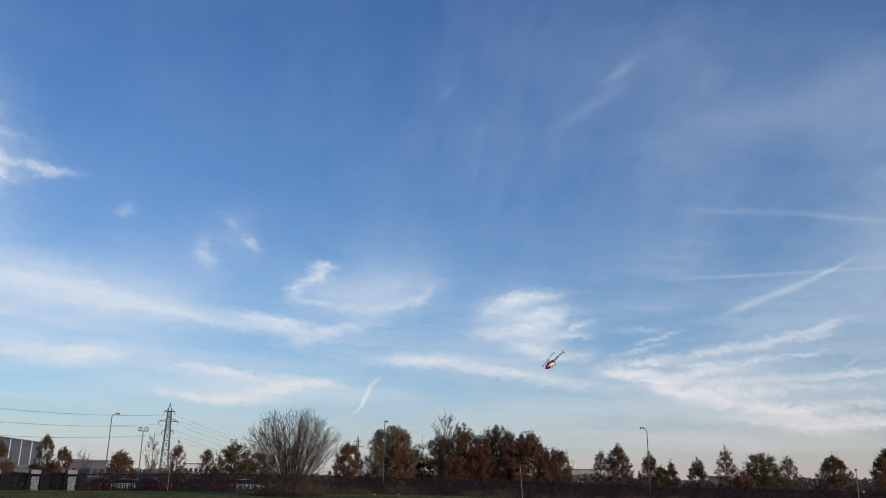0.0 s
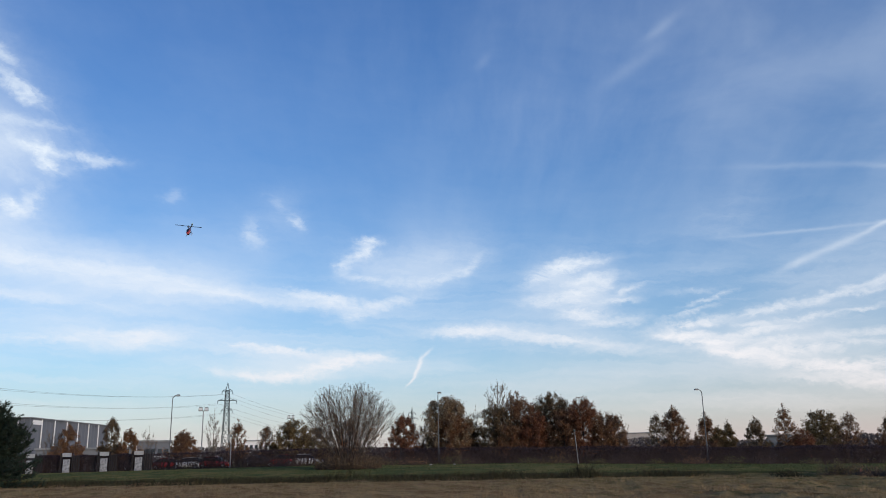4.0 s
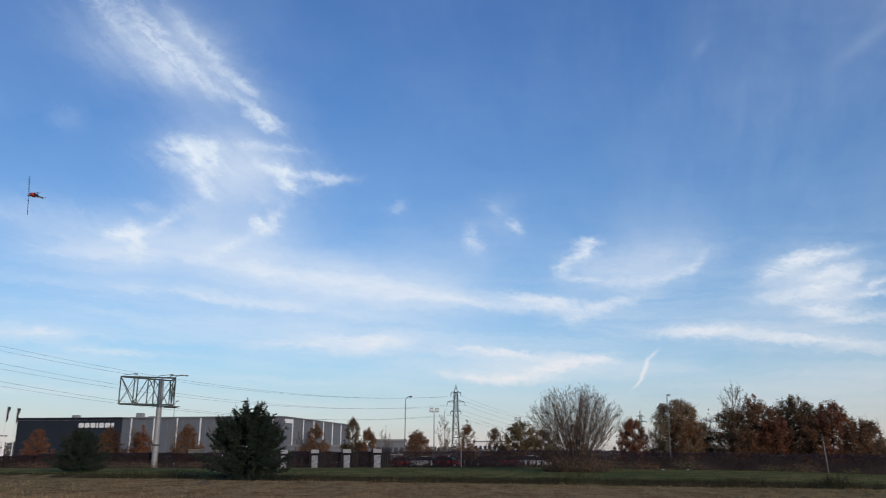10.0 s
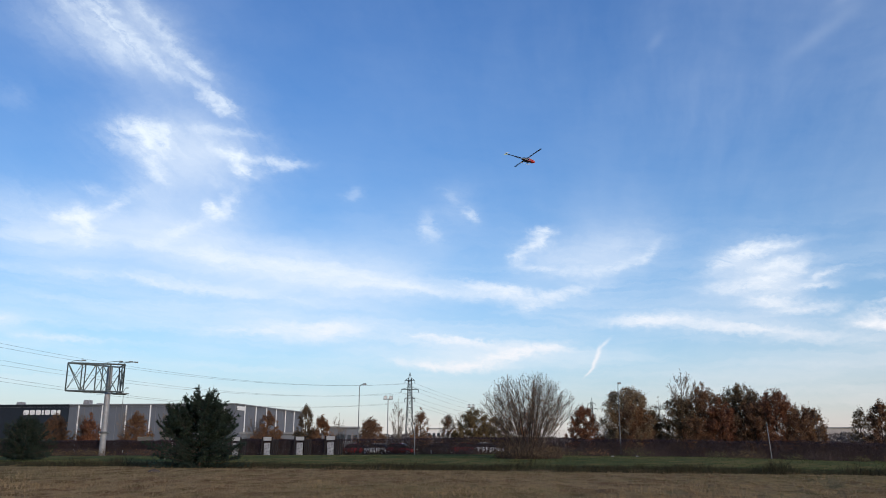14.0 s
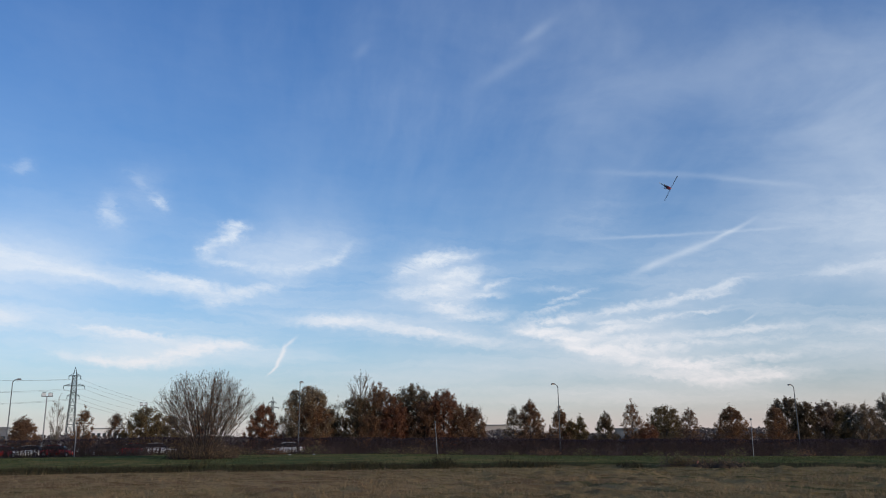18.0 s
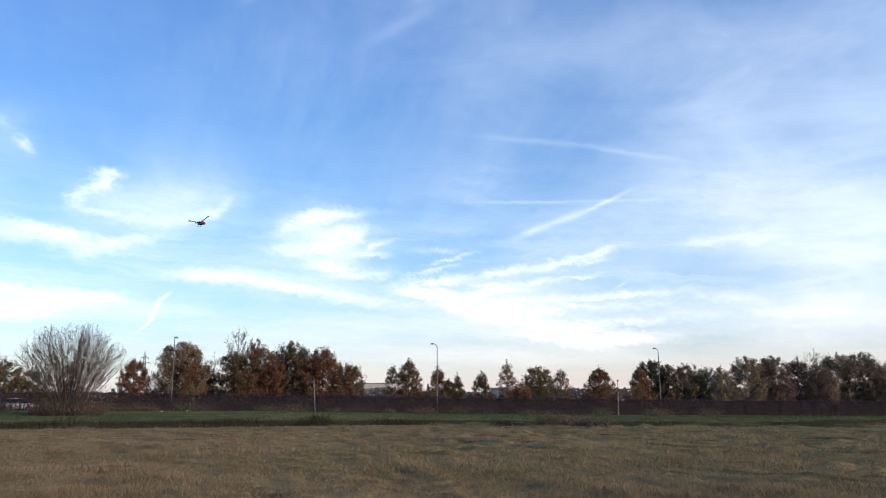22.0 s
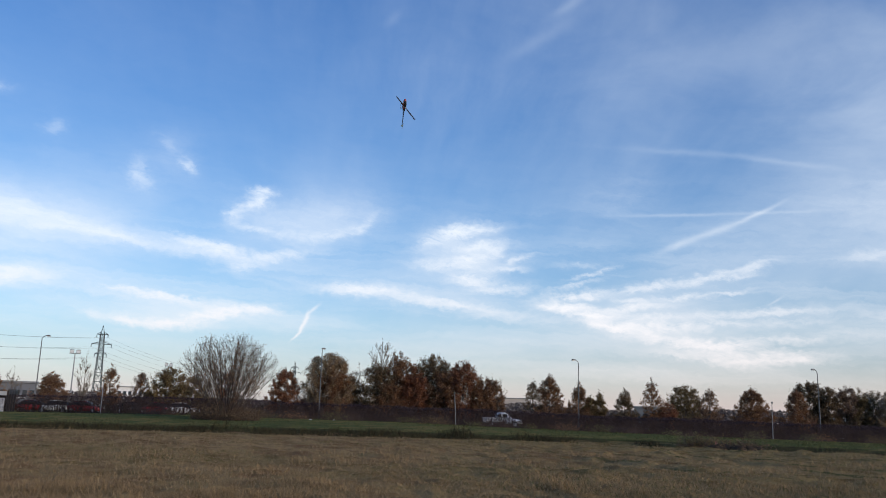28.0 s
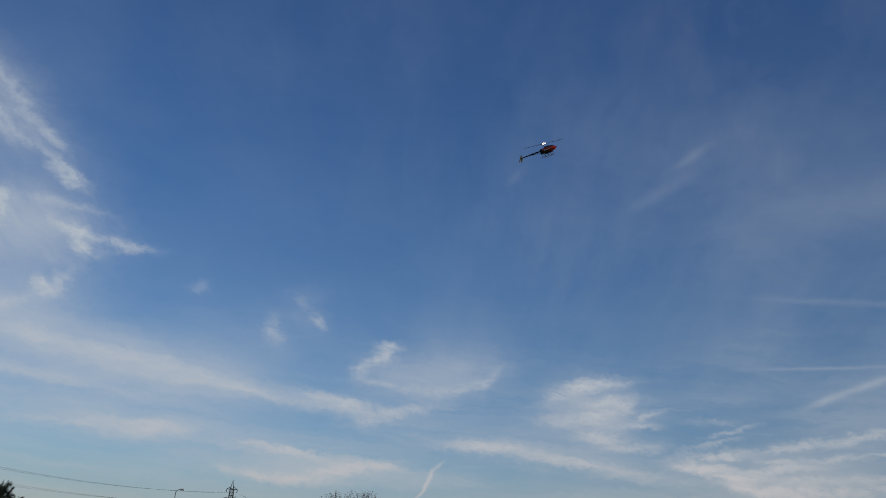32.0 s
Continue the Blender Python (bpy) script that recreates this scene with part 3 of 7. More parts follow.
def vnoise(x, y, z=0.0):
    """Smooth noise from -1 to 1 for whole arrays of places."""
    x, y, z = np.broadcast_arrays(np.asarray(x, float), np.asarray(y, float), np.asarray(z, float))
    total = np.zeros(x.shape)
    i, j, k = np.floor(x).astype(np.int64), np.floor(y).astype(np.int64), np.floor(z).astype(np.int64)
    fx, fy, fz = (q * q * (3 - 2 * q) for q in (x - i, y - j, z - k))
    for a in (0, 1):
        for b in (0, 1):
            for c in (0, 1):
                h = ((i + a) * 374761393 + (j + b) * 668265263 + (k + c) * 2147483647) & 0xFFFFFFFF
                h = ((h ^ (h >> 13)) * 1274126177) & 0xFFFFFFFF
                h = ((h ^ (h >> 16)) & 0xFFFF) / 32767.5 - 1
                total += h * (fx if a else 1 - fx) * (fy if b else 1 - fy) * (fz if c else 1 - fz)
    return total


def loft(sections, sides=10, power=2.6):
    """A closed body through rounded sections: x, half width, low z, high z."""
    g = Geo()
    t = np.arange(sides) * 2 * math.pi / sides
    ca, sa = np.cos(t), np.sin(t)
    rings = []
    for x, w, lo, hi in sections:
        y = np.sign(ca) * np.abs(ca) ** (2 / power) * w
        z = (lo + hi) / 2 + np.sign(sa) * np.abs(sa) ** (2 / power) * (hi - lo) / 2
        rings.append(np.column_stack([np.full(sides, x), y, z]))
    k = np.arange(sides)
    q = np.stack([k, (k + 1) % sides, (k + 1) % sides + sides, k + sides], 1)
    g.add(np.concatenate(rings), np.concatenate([q + i * sides for i in range(len(rings) - 1)]))
    return g


def part(name, geo, mat, parent, label="", smooth=False):
    ob = new(name, geo if isinstance(geo, bpy.types.Mesh) else geo.mesh(name, mat, smooth))
    ob.parent = parent
    return tagged(ob, label)


def thing(name, m, label, category, group="", kind=""):
    ob = new(name)
    ob.empty_display_size = 0.3
    ob.matrix_basis = m
    return tagged(ob, label, category, group, kind)


def solid(name, geo, mat, label="", category="", group="", kind="", smooth=False):
    return tagged(new(name, geo.mesh(name, mat, smooth)), label, category, group, kind)


# ---- the plan: places by compass turn (degrees from the middle) and distance ----
HEDGE_AZ, HEDGE_R = 20.0, 95.0
HN = np.array((math.sin(radians(HEDGE_AZ)), math.cos(radians(HEDGE_AZ))))
HE = np.array((HN[1], -HN[0]))
ROW_AZ = 12.0
RISE = ((-400, 0.0), (-170, 0.0), (-110, 0.05), (-58, 0.45), (-26, 0.72), (0, 0.55), (15, 0.2), (36, -0.15), (80, -0.65), (130, -0.9), (400, -0.9))


def gz(x, y):
    """Height of the ground: the field is level, the verge along the hedge rises and falls a little."""
    x, y = np.asarray(x, float), np.asarray(y, float)
    r, s = x * HN[0] + y * HN[1], x * HE[0] + y * HE[1]
    k = np.clip((r - 52) / 40, 0, 1)
    z = np.interp(s, [q[0] for q in RISE], [q[1] for q in RISE])
    z = z * k * k * (3 - 2 * k)
    # the low bank between field and verge
    foot = r + 13 * np.clip((s - 10) / 24, 0, 1) + 2.0 * vnoise(s * 0.11, 0.5) + 0.8 * vnoise(s * 0.5, 4.5)
    b = np.clip((foot - 58.5) / 2.2, 0, 1)
    return z + 0.16 * b * b * (3 - 2 * b) * np.clip((110 - r) / 20, 0, 1) - 0.10 * np.exp(-((foot - 57.6) / 1.1) ** 2)


def spot(az, d, up=0.0):
    """A point of the ground at that turn and distance."""
    x, y = d * math.sin(radians(az)), d * math.cos(radians(az))
    return np.array((x, y, float(gz(x, y)) + up))


def high(el, d):
    return EYE + d * math.tan(radians(el))


def hedge_d(az, behind=0.0):
    """Distance to the hedge's line, or to a line behind it, at that turn."""
    return (HEDGE_R + behind) / math.cos(radians(az - HEDGE_AZ))


def at(p, rz=0.0):
    return pose(float(p[0]), float(p[1]), float(p[2]), 0, 0, rz)

# ---- ground ----
def ground_material():
    m = bpy.data.materials.new("field")
    m.use_nodes = True
    nt = m.node_tree
    b = nt.nodes["Principled BSDF"]
    b.inputs["Roughness"].default_value = 0.95
    b.inputs["Specular IOR Level"].default_value = 0.0
    geo = nt.nodes.new("ShaderNodeNewGeometry").outputs["Position"]

    def noise_at(scale, detail, stretch=(1, 1, 1), rz=0.0):
        mp = nt.nodes.new("ShaderNodeMapping")
        mp.inputs["Scale"].default_value = stretch
        mp.inputs["Rotation"].default_value = (0, 0, radians(rz))
        nt.links.new(geo, mp.inputs[0])
        n = nt.nodes.new("ShaderNodeTexNoise")
        n.inputs["Scale"].default_value, n.inputs["Detail"].default_value = scale, detail
        nt.links.new(mp.outputs[0], n.inputs["Vector"])
        return n.outputs["Fac"]

    def math_(op, a, bb, c=None):
        n = nt.nodes.new("ShaderNodeMath")
        n.operation = op
        for i, v in enumerate((a, bb, c)):
            if v is None:
                continue
            if isinstance(v, (int, float)):
                n.inputs[i].default_value = v
            else:
                nt.links.new(v, n.inputs[i])
        return n.outputs[0]

    def mix(f, a, bb):
        n = nt.nodes.new("ShaderNodeMix")
        n.data_type = "RGBA"
        for i, v in ((0, f), (6, a), (7, bb)):
            if isinstance(v, tuple):
                n.inputs[i].default_value = v
            else:
                nt.links.new(v, n.inputs[i])
        return n.outputs[2]

    def step(v, lo, hi):
        n = nt.nodes.new("ShaderNodeMapRange")
        n.interpolation_type = "SMOOTHSTEP"
        nt.links.new(v, n.inputs[0])
        n.inputs[1].default_value, n.inputs[2].default_value = lo, hi
        return n.outputs[0]

    sep = nt.nodes.new("ShaderNodeSeparateXYZ")
    nt.links.new(geo, sep.inputs[0])
    px, py, pz = sep.outputs
    perp = math_("ADD", math_("MULTIPLY", px, float(HN[0])), math_("MULTIPLY", py, float(HN[1])))
    side = math_("ADD", math_("MULTIPLY", px, float(HE[0])), math_("MULTIPLY", py, float(HE[1])))
    rows = noise_at(1.0, 5, (0.8, 0.11, 1), ROW_AZ)
    big = noise_at(0.05, 3)
    mid = noise_at(0.6, 5)
    fine_n = noise_at(6.0, 4)
    straw = mix(fine_n, (0.2, 0.128, 0.058, 1), (0.47, 0.32, 0.155, 1))
    dull = mix(mid, (0.145, 0.084, 0.042, 1), (0.29, 0.17, 0.088, 1))
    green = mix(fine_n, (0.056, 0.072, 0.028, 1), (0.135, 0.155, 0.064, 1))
    olive = mix(fine_n, (0.15, 0.115, 0.042, 1), (0.33, 0.245, 0.098, 1))
    f1 = step(math_("ADD", rows, math_("MULTIPLY", math_("SUBTRACT", mid, 0.5), 0.7)), 0.36, 0.6)
    col = mix(f1, dull, straw)
    right = step(side, -6.0, 16.0)
    f2 = step(math_("ADD", math_("MULTIPLY_ADD", right, 0.22, big), math_("MULTIPLY", mid, 0.5)), 0.62, 0.95)
    col = mix(math_("MULTIPLY", f2, 0.6), col, olive)
    spots = step(noise_at(0.9, 6, (1, 0.5, 1), ROW_AZ), 0.5, 0.66)
    col = mix(math_("MULTIPLY", spots, 0.65), col, mix(mid, (0.1, 0.06, 0.026, 1), (0.15, 0.105, 0.042, 1)))
    # dark green lines paint the shaded gaps between the swathes
    lines = noise_at(1.0, 4, (1.5, 0.13, 1), ROW_AZ)
    line_on = step(math_("ADD", math_("MULTIPLY", lines, -1.0), math_("MULTIPLY_ADD", mid, 0.2, -0.1)), -0.45, -0.36)
    col = mix(math_("MULTIPLY", math_("MULTIPLY", line_on, math_("MULTIPLY_ADD", right, 0.75, 0.25)), 0.8), col, mix(fine_n, (0.05, 0.055, 0.022, 1), (0.1, 0.1, 0.04, 1)))
    # furrows between the swathes: green grass plus shade painted in by height
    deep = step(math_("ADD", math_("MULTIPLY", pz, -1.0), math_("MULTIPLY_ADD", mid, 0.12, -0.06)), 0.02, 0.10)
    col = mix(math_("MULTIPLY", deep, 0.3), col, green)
    edge = math_("ADD", math_("ADD", perp, math_("MULTIPLY", step(side, 10.0, 34.0), 13.0)), math_("MULTIPLY_ADD", mid, 7.0, math_("MULTIPLY_ADD", big, 10.0, -8.5)))
    verge = mix(step(math_("ADD", mid, math_("MULTIPLY", big, 0.6)), 0.68, 1.0), green, olive)
    col = mix(step(edge, 59.0, 61.5), col, verge)
    # the bank's dark rough grass and its ditch shadow, painted as one band
    bank_grass_shade = mix(mid, (0.035, 0.03, 0.016, 1), (0.085, 0.072, 0.036, 1))
    col = mix(math_("MULTIPLY", math_("MULTIPLY", step(edge, 57.5, 59.5), step(math_("MULTIPLY", edge, -1.0), -66.0, -61.0)), 0.97), col, bank_grass_shade)
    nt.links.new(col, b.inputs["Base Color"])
    bp = nt.nodes.new("ShaderNodeBump")
    bp.inputs["Strength"].default_value, bp.inputs["Distance"].default_value = 0.8, 0.12
    nt.links.new(math_("ADD", math_("MULTIPLY", rows, 0.6), math_("ADD", mid, math_("MULTIPLY", fine_n, 0.6))), bp.inputs["Height"])
    nt.links.new(bp.outputs[0], b.inputs["Normal"])
    return m


FIELD = ground_material()


def lumps(x, y):
    """Swathes and tussocks of the mown field, in rows; higher and rougher on the open side."""
    a = radians(ROW_AZ)
    s, r = x * math.cos(a) - y * math.sin(a), x * math.sin(a) + y * math.cos(a)
    s = s + 0.6 * vnoise(x * 0.15, y * 0.15, 3.3)
    rough = np.clip((x * HE[0] + y * HE[1] + 8) / 20, 0, 1)
    rough = 0.35 + 0.65 * rough * rough * (3 - 2 * rough)
    ridge = 1 - np.abs(vnoise(s * 0.62, r * 0.12, 1.5)) * 2
    z = 0.04 * ridge + 0.075 * vnoise(s * 1.6, r * 0.3, 5.5) + 0.11 * vnoise(s * 2.9, r * 0.8, 2.5)
    tufts = np.clip(vnoise(x * 0.9, y * 0.9, 8.5) - 0.25, 0, 1) * 0.22
    return (z - 0.03) * rough * 0.75 + tufts * rough + 0.05 * vnoise(x * 1.9, y * 1.9, 4.5) + 0.035 * vnoise(x * 4.1, y * 4.1, 9.5)


def build_ground():
    radii = np.concatenate([np.linspace(0.0, 12, 8)[:-1], np.geomspace(12, 84, 300), np.geomspace(84.6, 140, 40), np.geomspace(150, 4500, 26)])
    dense = np.arange(-42, 70.1, 0.32)
    turns = np.concatenate([dense, np.arange(75, 316, 5.0)])
    g = Geo()
    rr, tt = np.meshgrid(radii, np.radians(turns), indexing="ij")
    x, y = (rr * np.sin(tt)).ravel(), (rr * np.cos(tt)).ravel()
    z = gz(x, y)
    near = (rr.ravel() > 10) & (rr.ravel() < 84) & (np.degrees(tt.ravel()) < 70)
    z[near] += lumps(x[near], y[near]) * np.clip((59 - x[near] * HN[0] - y[near] * HN[1]) / 6, 0.12, 1)
    z[rr.ravel() > 250] -= (rr.ravel()[rr.ravel() > 250] - 250) * 0.0004
    n, m = len(radii), len(turns)
    i, j = np.meshgrid(np.arange(n - 1), np.arange(m), indexing="ij")
    k = (j + 1) % m
    q = np.stack([i * m + j, i * m + k, (i + 1) * m + k, (i + 1) * m + j], -1).reshape(-1, 4)
    g.add(np.stack([x, y, z], 1), q)
    solid("ground", g, FIELD, "mown straw-brown field with a green grass verge", "ground", kind="structure", smooth=True)


build_ground()

# ---- the warehouse beyond the hedge ----
def ground_pt(az, d):
    return np.array((d * math.sin(radians(az)), d * math.cos(radians(az))))


def wall_geo(a, b, z0, z1, thick, inside):
    """A wall from a to b, its outer face on the line, its thickness towards inside."""
    g = Geo()
    u = (b - a) / np.linalg.norm(b - a)
    n = np.array((-u[1], u[0])) * inside
    q = [(*a, z0), (*b, z0), (*(b + n * thick), z0), (*(a + n * thick), z0), (*a, z1), (*b, z1), (*(b + n * thick), z1), (*(a + n * thick), z1)]
    return g.add(q, [(3, 2, 1, 0), (4, 5, 6, 7), (0, 1, 5, 4), (1, 2, 6, 5), (2, 3, 7, 6), (3, 0, 4, 7)])


def along(a, b, t, out_by):
    u = (b - a) / np.linalg.norm(b - a)
    n = np.array((u[1], -u[0]))
    return a + u * t + n * out_by, math.degrees(math.atan2(u[1], u[0]))


WA, WB, WC = ground_pt(-28.06, 231.0), ground_pt(-11.9, 193.0), ground_pt(-7.35, 236.0)
WD = WA + (WC - WB)


def warehouse():
    t = thing("warehouse", pose(0, 0, 0), "long flat-roofed warehouse with grey and dark navy cladding", "building")
    u = (WB - WA) / np.linalg.norm(WB - WA)
    mid = WA + u * 29.3
    part("dark_wall", wall_geo(WA, mid, -1, 11.05, 0.4, 1), NAVY_CLAD, t, "dark navy metal cladding")
    part("front_wall", wall_geo(mid, WB, -1, 11.0, 0.4, 1), GREY_CLAD, t)
    part("side_wall", wall_geo(WB, WC, -1, 11.0, 0.4, 1), GREY_CLAD, t)
    part("back_wall", wall_geo(WC, WD, -1, 11.0, 0.4, 1), GREY_CLAD, t)
    part("end_wall", wall_geo(WD, WA, -1, 11.0, 0.4, 1), NAVY_CLAD, t)
    roof = Geo()
    roof.add([(*WA, 10.7), (*WB, 10.7), (*WC, 10.7), (*WD, 10.7), (*WA, 10.5), (*WB, 10.5), (*WC, 10.5), (*WD, 10.5)], [(0, 1, 2, 3), (7, 6, 5, 4), (0, 4, 5, 1), (1, 5, 6, 2), (2, 6, 7, 3), (3, 7, 4, 0)])
    part("roof", roof, ROOFING, t)
    for a, b, s0, s1, mat in ((WA, mid, 0, 29.3, NAVY_CLAD), (mid, WB, 0, np.linalg.norm(WB - mid), ROOFING), (WB, WC, 0, np.linalg.norm(WC - WB), ROOFING)):
        p, rz = along(a, b, (s0 + s1) / 2, 0.06)
        part("parapet_trim", Geo().box((*p, 11.1), (s1 - s0, 0.5, 0.22), rz), mat, t)
        # panel joints: shallow upright ribs
        k = 2.0
        while k < s1:
            p, rz = along(a, b, k, 0.012)
            part("panel_joint", Geo().box((*p, 5.0), (0.06, 0.03, 11.6), rz), mat, t)
            k += 2.0
    for a, b, first, step, n in ((mid, WB, 2.5, 6.05, 7), (WB, WC, 5.6, 6.6, 6)):
        for i in range(n):
            p, rz = along(a, b, first + i * step, 0.1)
            part("downpipe", Geo().box((*p, 4.9), (0.26, 0.16, 12.0), rz), WHITE_PAINT, t, "white downpipe")
    # the sign: plain white shapes in the place of its letters
    wide = (1.4, 1.3, 1.3, 0.5, 1.3, 1.35, 0.8)
    s = 17.5
    for w in wide:
        p, rz = along(WA, WB, s + w / 2, 0.12)
        g = loft([(-w / 2, 0.02, -0.35, 0.35), (-w * 0.42, 0.08, -0.55, 0.55), (0, 0.08, -0.6, 0.6), (w * 0.42, 0.08, -0.55, 0.55), (w / 2, 0.02, -0.35, 0.35)], 10, 4)
        g.v = [v @ np.array(((math.cos(radians(rz)), math.sin(radians(rz)), 0), (-math.sin(radians(rz)), math.cos(radians(rz)), 0), (0, 0, 1))) + np.array((*p, 9.35)) for v in g.v]
        part("sign_shape", g, WHITE_PAINT, t, "plain white sign shape")
        s += w + 0.28
    p, rz = along(WB, WC, 3.2, 0.12)
    part("side_sign", Geo().box((*p, 10.2), (4.2, 0.16, 0.9), rz), WHITE_PAINT, t, "pale sign board under the roof edge")
    for s, h in ((30.0, 0.9), (33.5, 0.5), (12.0, 0.7)):
        p, rz = along(WA, WB, s, -6)
        part("roof_vent", Geo().box((*p, 10.7 + h), (1.6, 1.6, 2 * h), rz, 0.9), STEEL, t)


def low_building(name, az0, az1, d, z_top, depth, mat, label, rows=1, windows=0, win_z=None):
    a, b = ground_pt(az0, d), ground_pt(az1, d)
    u = (b - a) / np.linalg.norm(b - a)
    n = np.array((-u[1], u[0]))
    t = thing(name, pose(0, 0, 0), label, "building")
    z0 = -2.0
    part("front_wall", wall_geo(a, b, z0, z_top, 0.3, 1), mat, t)
    part("side_wall", wall_geo(a + n * depth, a + n * 0.3, z0, z_top, 0.3, 1), mat, t)
    part("side_wall", wall_geo(b + n * 0.3, b + n * depth, z0, z_top, 0.3, 1), mat, t)
    part("back_wall", wall_geo(b + n * depth, a + n * depth, z0, z_top, 0.3, 1), mat, t)
    q = [a - n * 0.4 - u * 0.4, b - n * 0.4 + u * 0.4, b + n * (depth + 0.4) + u * 0.4, a + n * (depth + 0.4) - u * 0.4]
    g = Geo().add([(*p, z_top) for p in q] + [(*p, z_top + 0.35) for p in q], [(3, 2, 1, 0), (4, 5, 6, 7), (0, 1, 5, 4), (1, 2, 6, 5), (2, 3, 7, 6), (3, 0, 4, 7)])
    part("roof", g, ROOFING, t)
    length = np.linalg.norm(b - a)
    for r in range(rows if windows else 0):
        for i in range(windows):
            p, rz = along(a, b, length * (i + 0.5) / windows, 0.03)
            w = length / windows * 0.62
            z = (win_z or z_top - 2.2) - r * 3.2
            pane = part("window", Geo().box((*p, z), (w, 0.12, 1.5), rz), GLASS_DARK, t, "dark window")
            p, rz = along(a, b, length * (i + 0.5) / windows, 0.1)
            part("sill", Geo().box((*p, z - 0.82), (w + 0.2, 0.16, 0.1), rz), WHITE_PAINT, pane)
    return t


warehouse()
low_building("office_building", 1.1, 3.3, 330, high(1.23, 330), 14, WHITE_PAINT, "small white flat-roofed office with a row of windows", 2, 7)
low_building("storage_hall", -5.6, -3.6, 190, high(1.27, 190), 20, GREY_CLAD, "low grey hall with a flat roof behind trees", 1, 5)
low_building("storage_hall", -11.4, -5.8, 170, high(0.85, 170), 10, GREY_CLAD, "low grey annexe in front of the warehouse", 1, 6)
low_building("distant_hall", -36.5, -28.6, 300, high(1.28, 300), 40, WHITE_PAINT, "long pale hall far behind the pylon")
low_building("distant_hall", -45, -34.6, 270, high(1.2, 270), 30, GREY_CLAD, "long grey hall far beyond the field", 1, 12)
low_building("apartment_block", 26.6, 28.5, 420, high(1.25, 420), 16, BEIGE, "pale beige flat-roofed block far behind the trees")
low_building("apartment_block", 16.6, 18.1, 380, high(0.95, 380), 16, BEIGE, "pale beige block seen between the trees")
low_building("garden_house", 35.6, 37.0, 210, high(0.85, 210), 8, ROOFING, "low pale house beyond the hedge", 1, 3)
low_building("garden_house", 47.6, 48.5, 170, high(0.55, 170), 8, WHITE_PAINT, "small white house between dark trees", 1, 2)


# ---- pylons and wires ----
def lattice(g, levels, r=0.07):
    """Four legs with crossed braces between square levels (z, half width)."""
    for (z0, w0), (z1, w1) in zip(levels, levels[1:]):
        c0 = [(sx * w0, sy * w0, z0) for sx, sy in ((-1, -1), (1, -1), (1, 1), (-1, 1))]
        c1 = [(sx * w1, sy * w1, z1) for sx, sy in ((-1, -1), (1, -1), (1, 1), (-1, 1))]
        for i in range(4):
            j = (i + 1) % 4
            g.tubes([c0[i]], [c1[i]], r, r, 4)
            g.tubes([c0[i], c0[j], c1[i]], [c1[j], c1[i], c1[j]], r * 0.6, r * 0.6, 4)


def arm(half, z, deep, r):
    g = Geo().tubes([(-half, 0, z)], [(half, 0, z)], r, r, 4)
    for s in (-1, 1):
        tip = (s * half, 0, z)
        g.tubes([(s * deep, -deep, z), (s * deep, deep, z), (s * deep, 0, z + 0.9)], [tip] * 3, r, r, 4)
        g.tubes([(s * half * 0.5, -deep * 0.5, z)], [(s * half * 0.5, deep * 0.5, z)], r * 0.7, r * 0.7, 4)
    return g


def pylon(az, d, top, base_half, arms, facing, label, thick, waist=0.26, tension=False):
    """arms: height and half width of each crossarm."""
    p = spot(az, d)
    t = thing("pylon", at(p, facing), label, "pylon", "power line pylons")
    body = Geo()
    low = arms[-1][0]
    zs = np.linspace(0, low, 7)
    lattice(body, [(z, base_half + (base_half * waist - base_half) * (z / low) ** 0.8) for z in zs], thick)
    zs = np.linspace(low, top * 0.9, 7)
    lattice(body, [(z, base_half * waist * (1 - 0.35 * (z - low) / (top - low))) for z in zs], thick * 0.8)
    w = base_half * waist * 0.7
    body.tubes([(sx * w, sy * w, top * 0.9) for sx, sy in ((-1, -1), (1, -1), (1, 1), (-1, 1))], [(0, 0, top)] * 4, thick * 0.8, thick * 0.5, 4)
    part("tower", body, PYLON, t)
    ends = []
    for z, half in arms:
        part("crossarm", arm(half, z, base_half * waist * 0.8, thick * 0.9), PYLON, t)
        for s in (-1, 1):
            profile = [(0.05, -1.3), (0.16, -1.2), (0.08, -0.9), (0.16, -0.8), (0.08, -0.5), (0.16, -0.4), (0.05, -0.05)]
            if tension:
                # pulled level by the wires on either side, with a slack loop below
                for way in (-1, 1):
                    part("insulator", Geo().lathe([(r * 1.3, -way * q * 1.3) for r, q in profile], 6, "y", (s * half, 0, z)), GLASS_DARK, t)
                part("jumper", Geo().path([(s * half, -1.6, z), (s * half, -0.9, z - 0.9), (s * half, 0, z - 1.2), (s * half, 0.9, z - 0.9), (s * half, 1.6, z)], 0.05, 0.05, 4), WIRE, t)
            else:
                part("insulator", Geo().lathe(profile, 6, "z", (s * half, 0, z)), GLASS_DARK, t)
            a = radians(facing)
            ends.append(np.array((p[0] + s * half * math.cos(a), p[1] + s * half * math.sin(a), p[2] + z - (0.0 if tension else 1.3))))
    part("footing", Geo().box((0, 0, 0.1), (base_half * 2 + 0.6, base_half * 2 + 0.6, 0.3)), CONCRETE, t)
    return ends


def span(a, b, sag, r=0.03, n=18):
    t = np.linspace(0, 1, n)[:, None]
    p = a + (b - a) * t
    p[:, 2] -= sag * 4 * (t[:, 0] - t[:, 0] ** 2)
    solid("power_line", Geo().path(p, r, r, 4), WIRE, "thin sagging power line between the lattice pylons", "cable", "power lines")


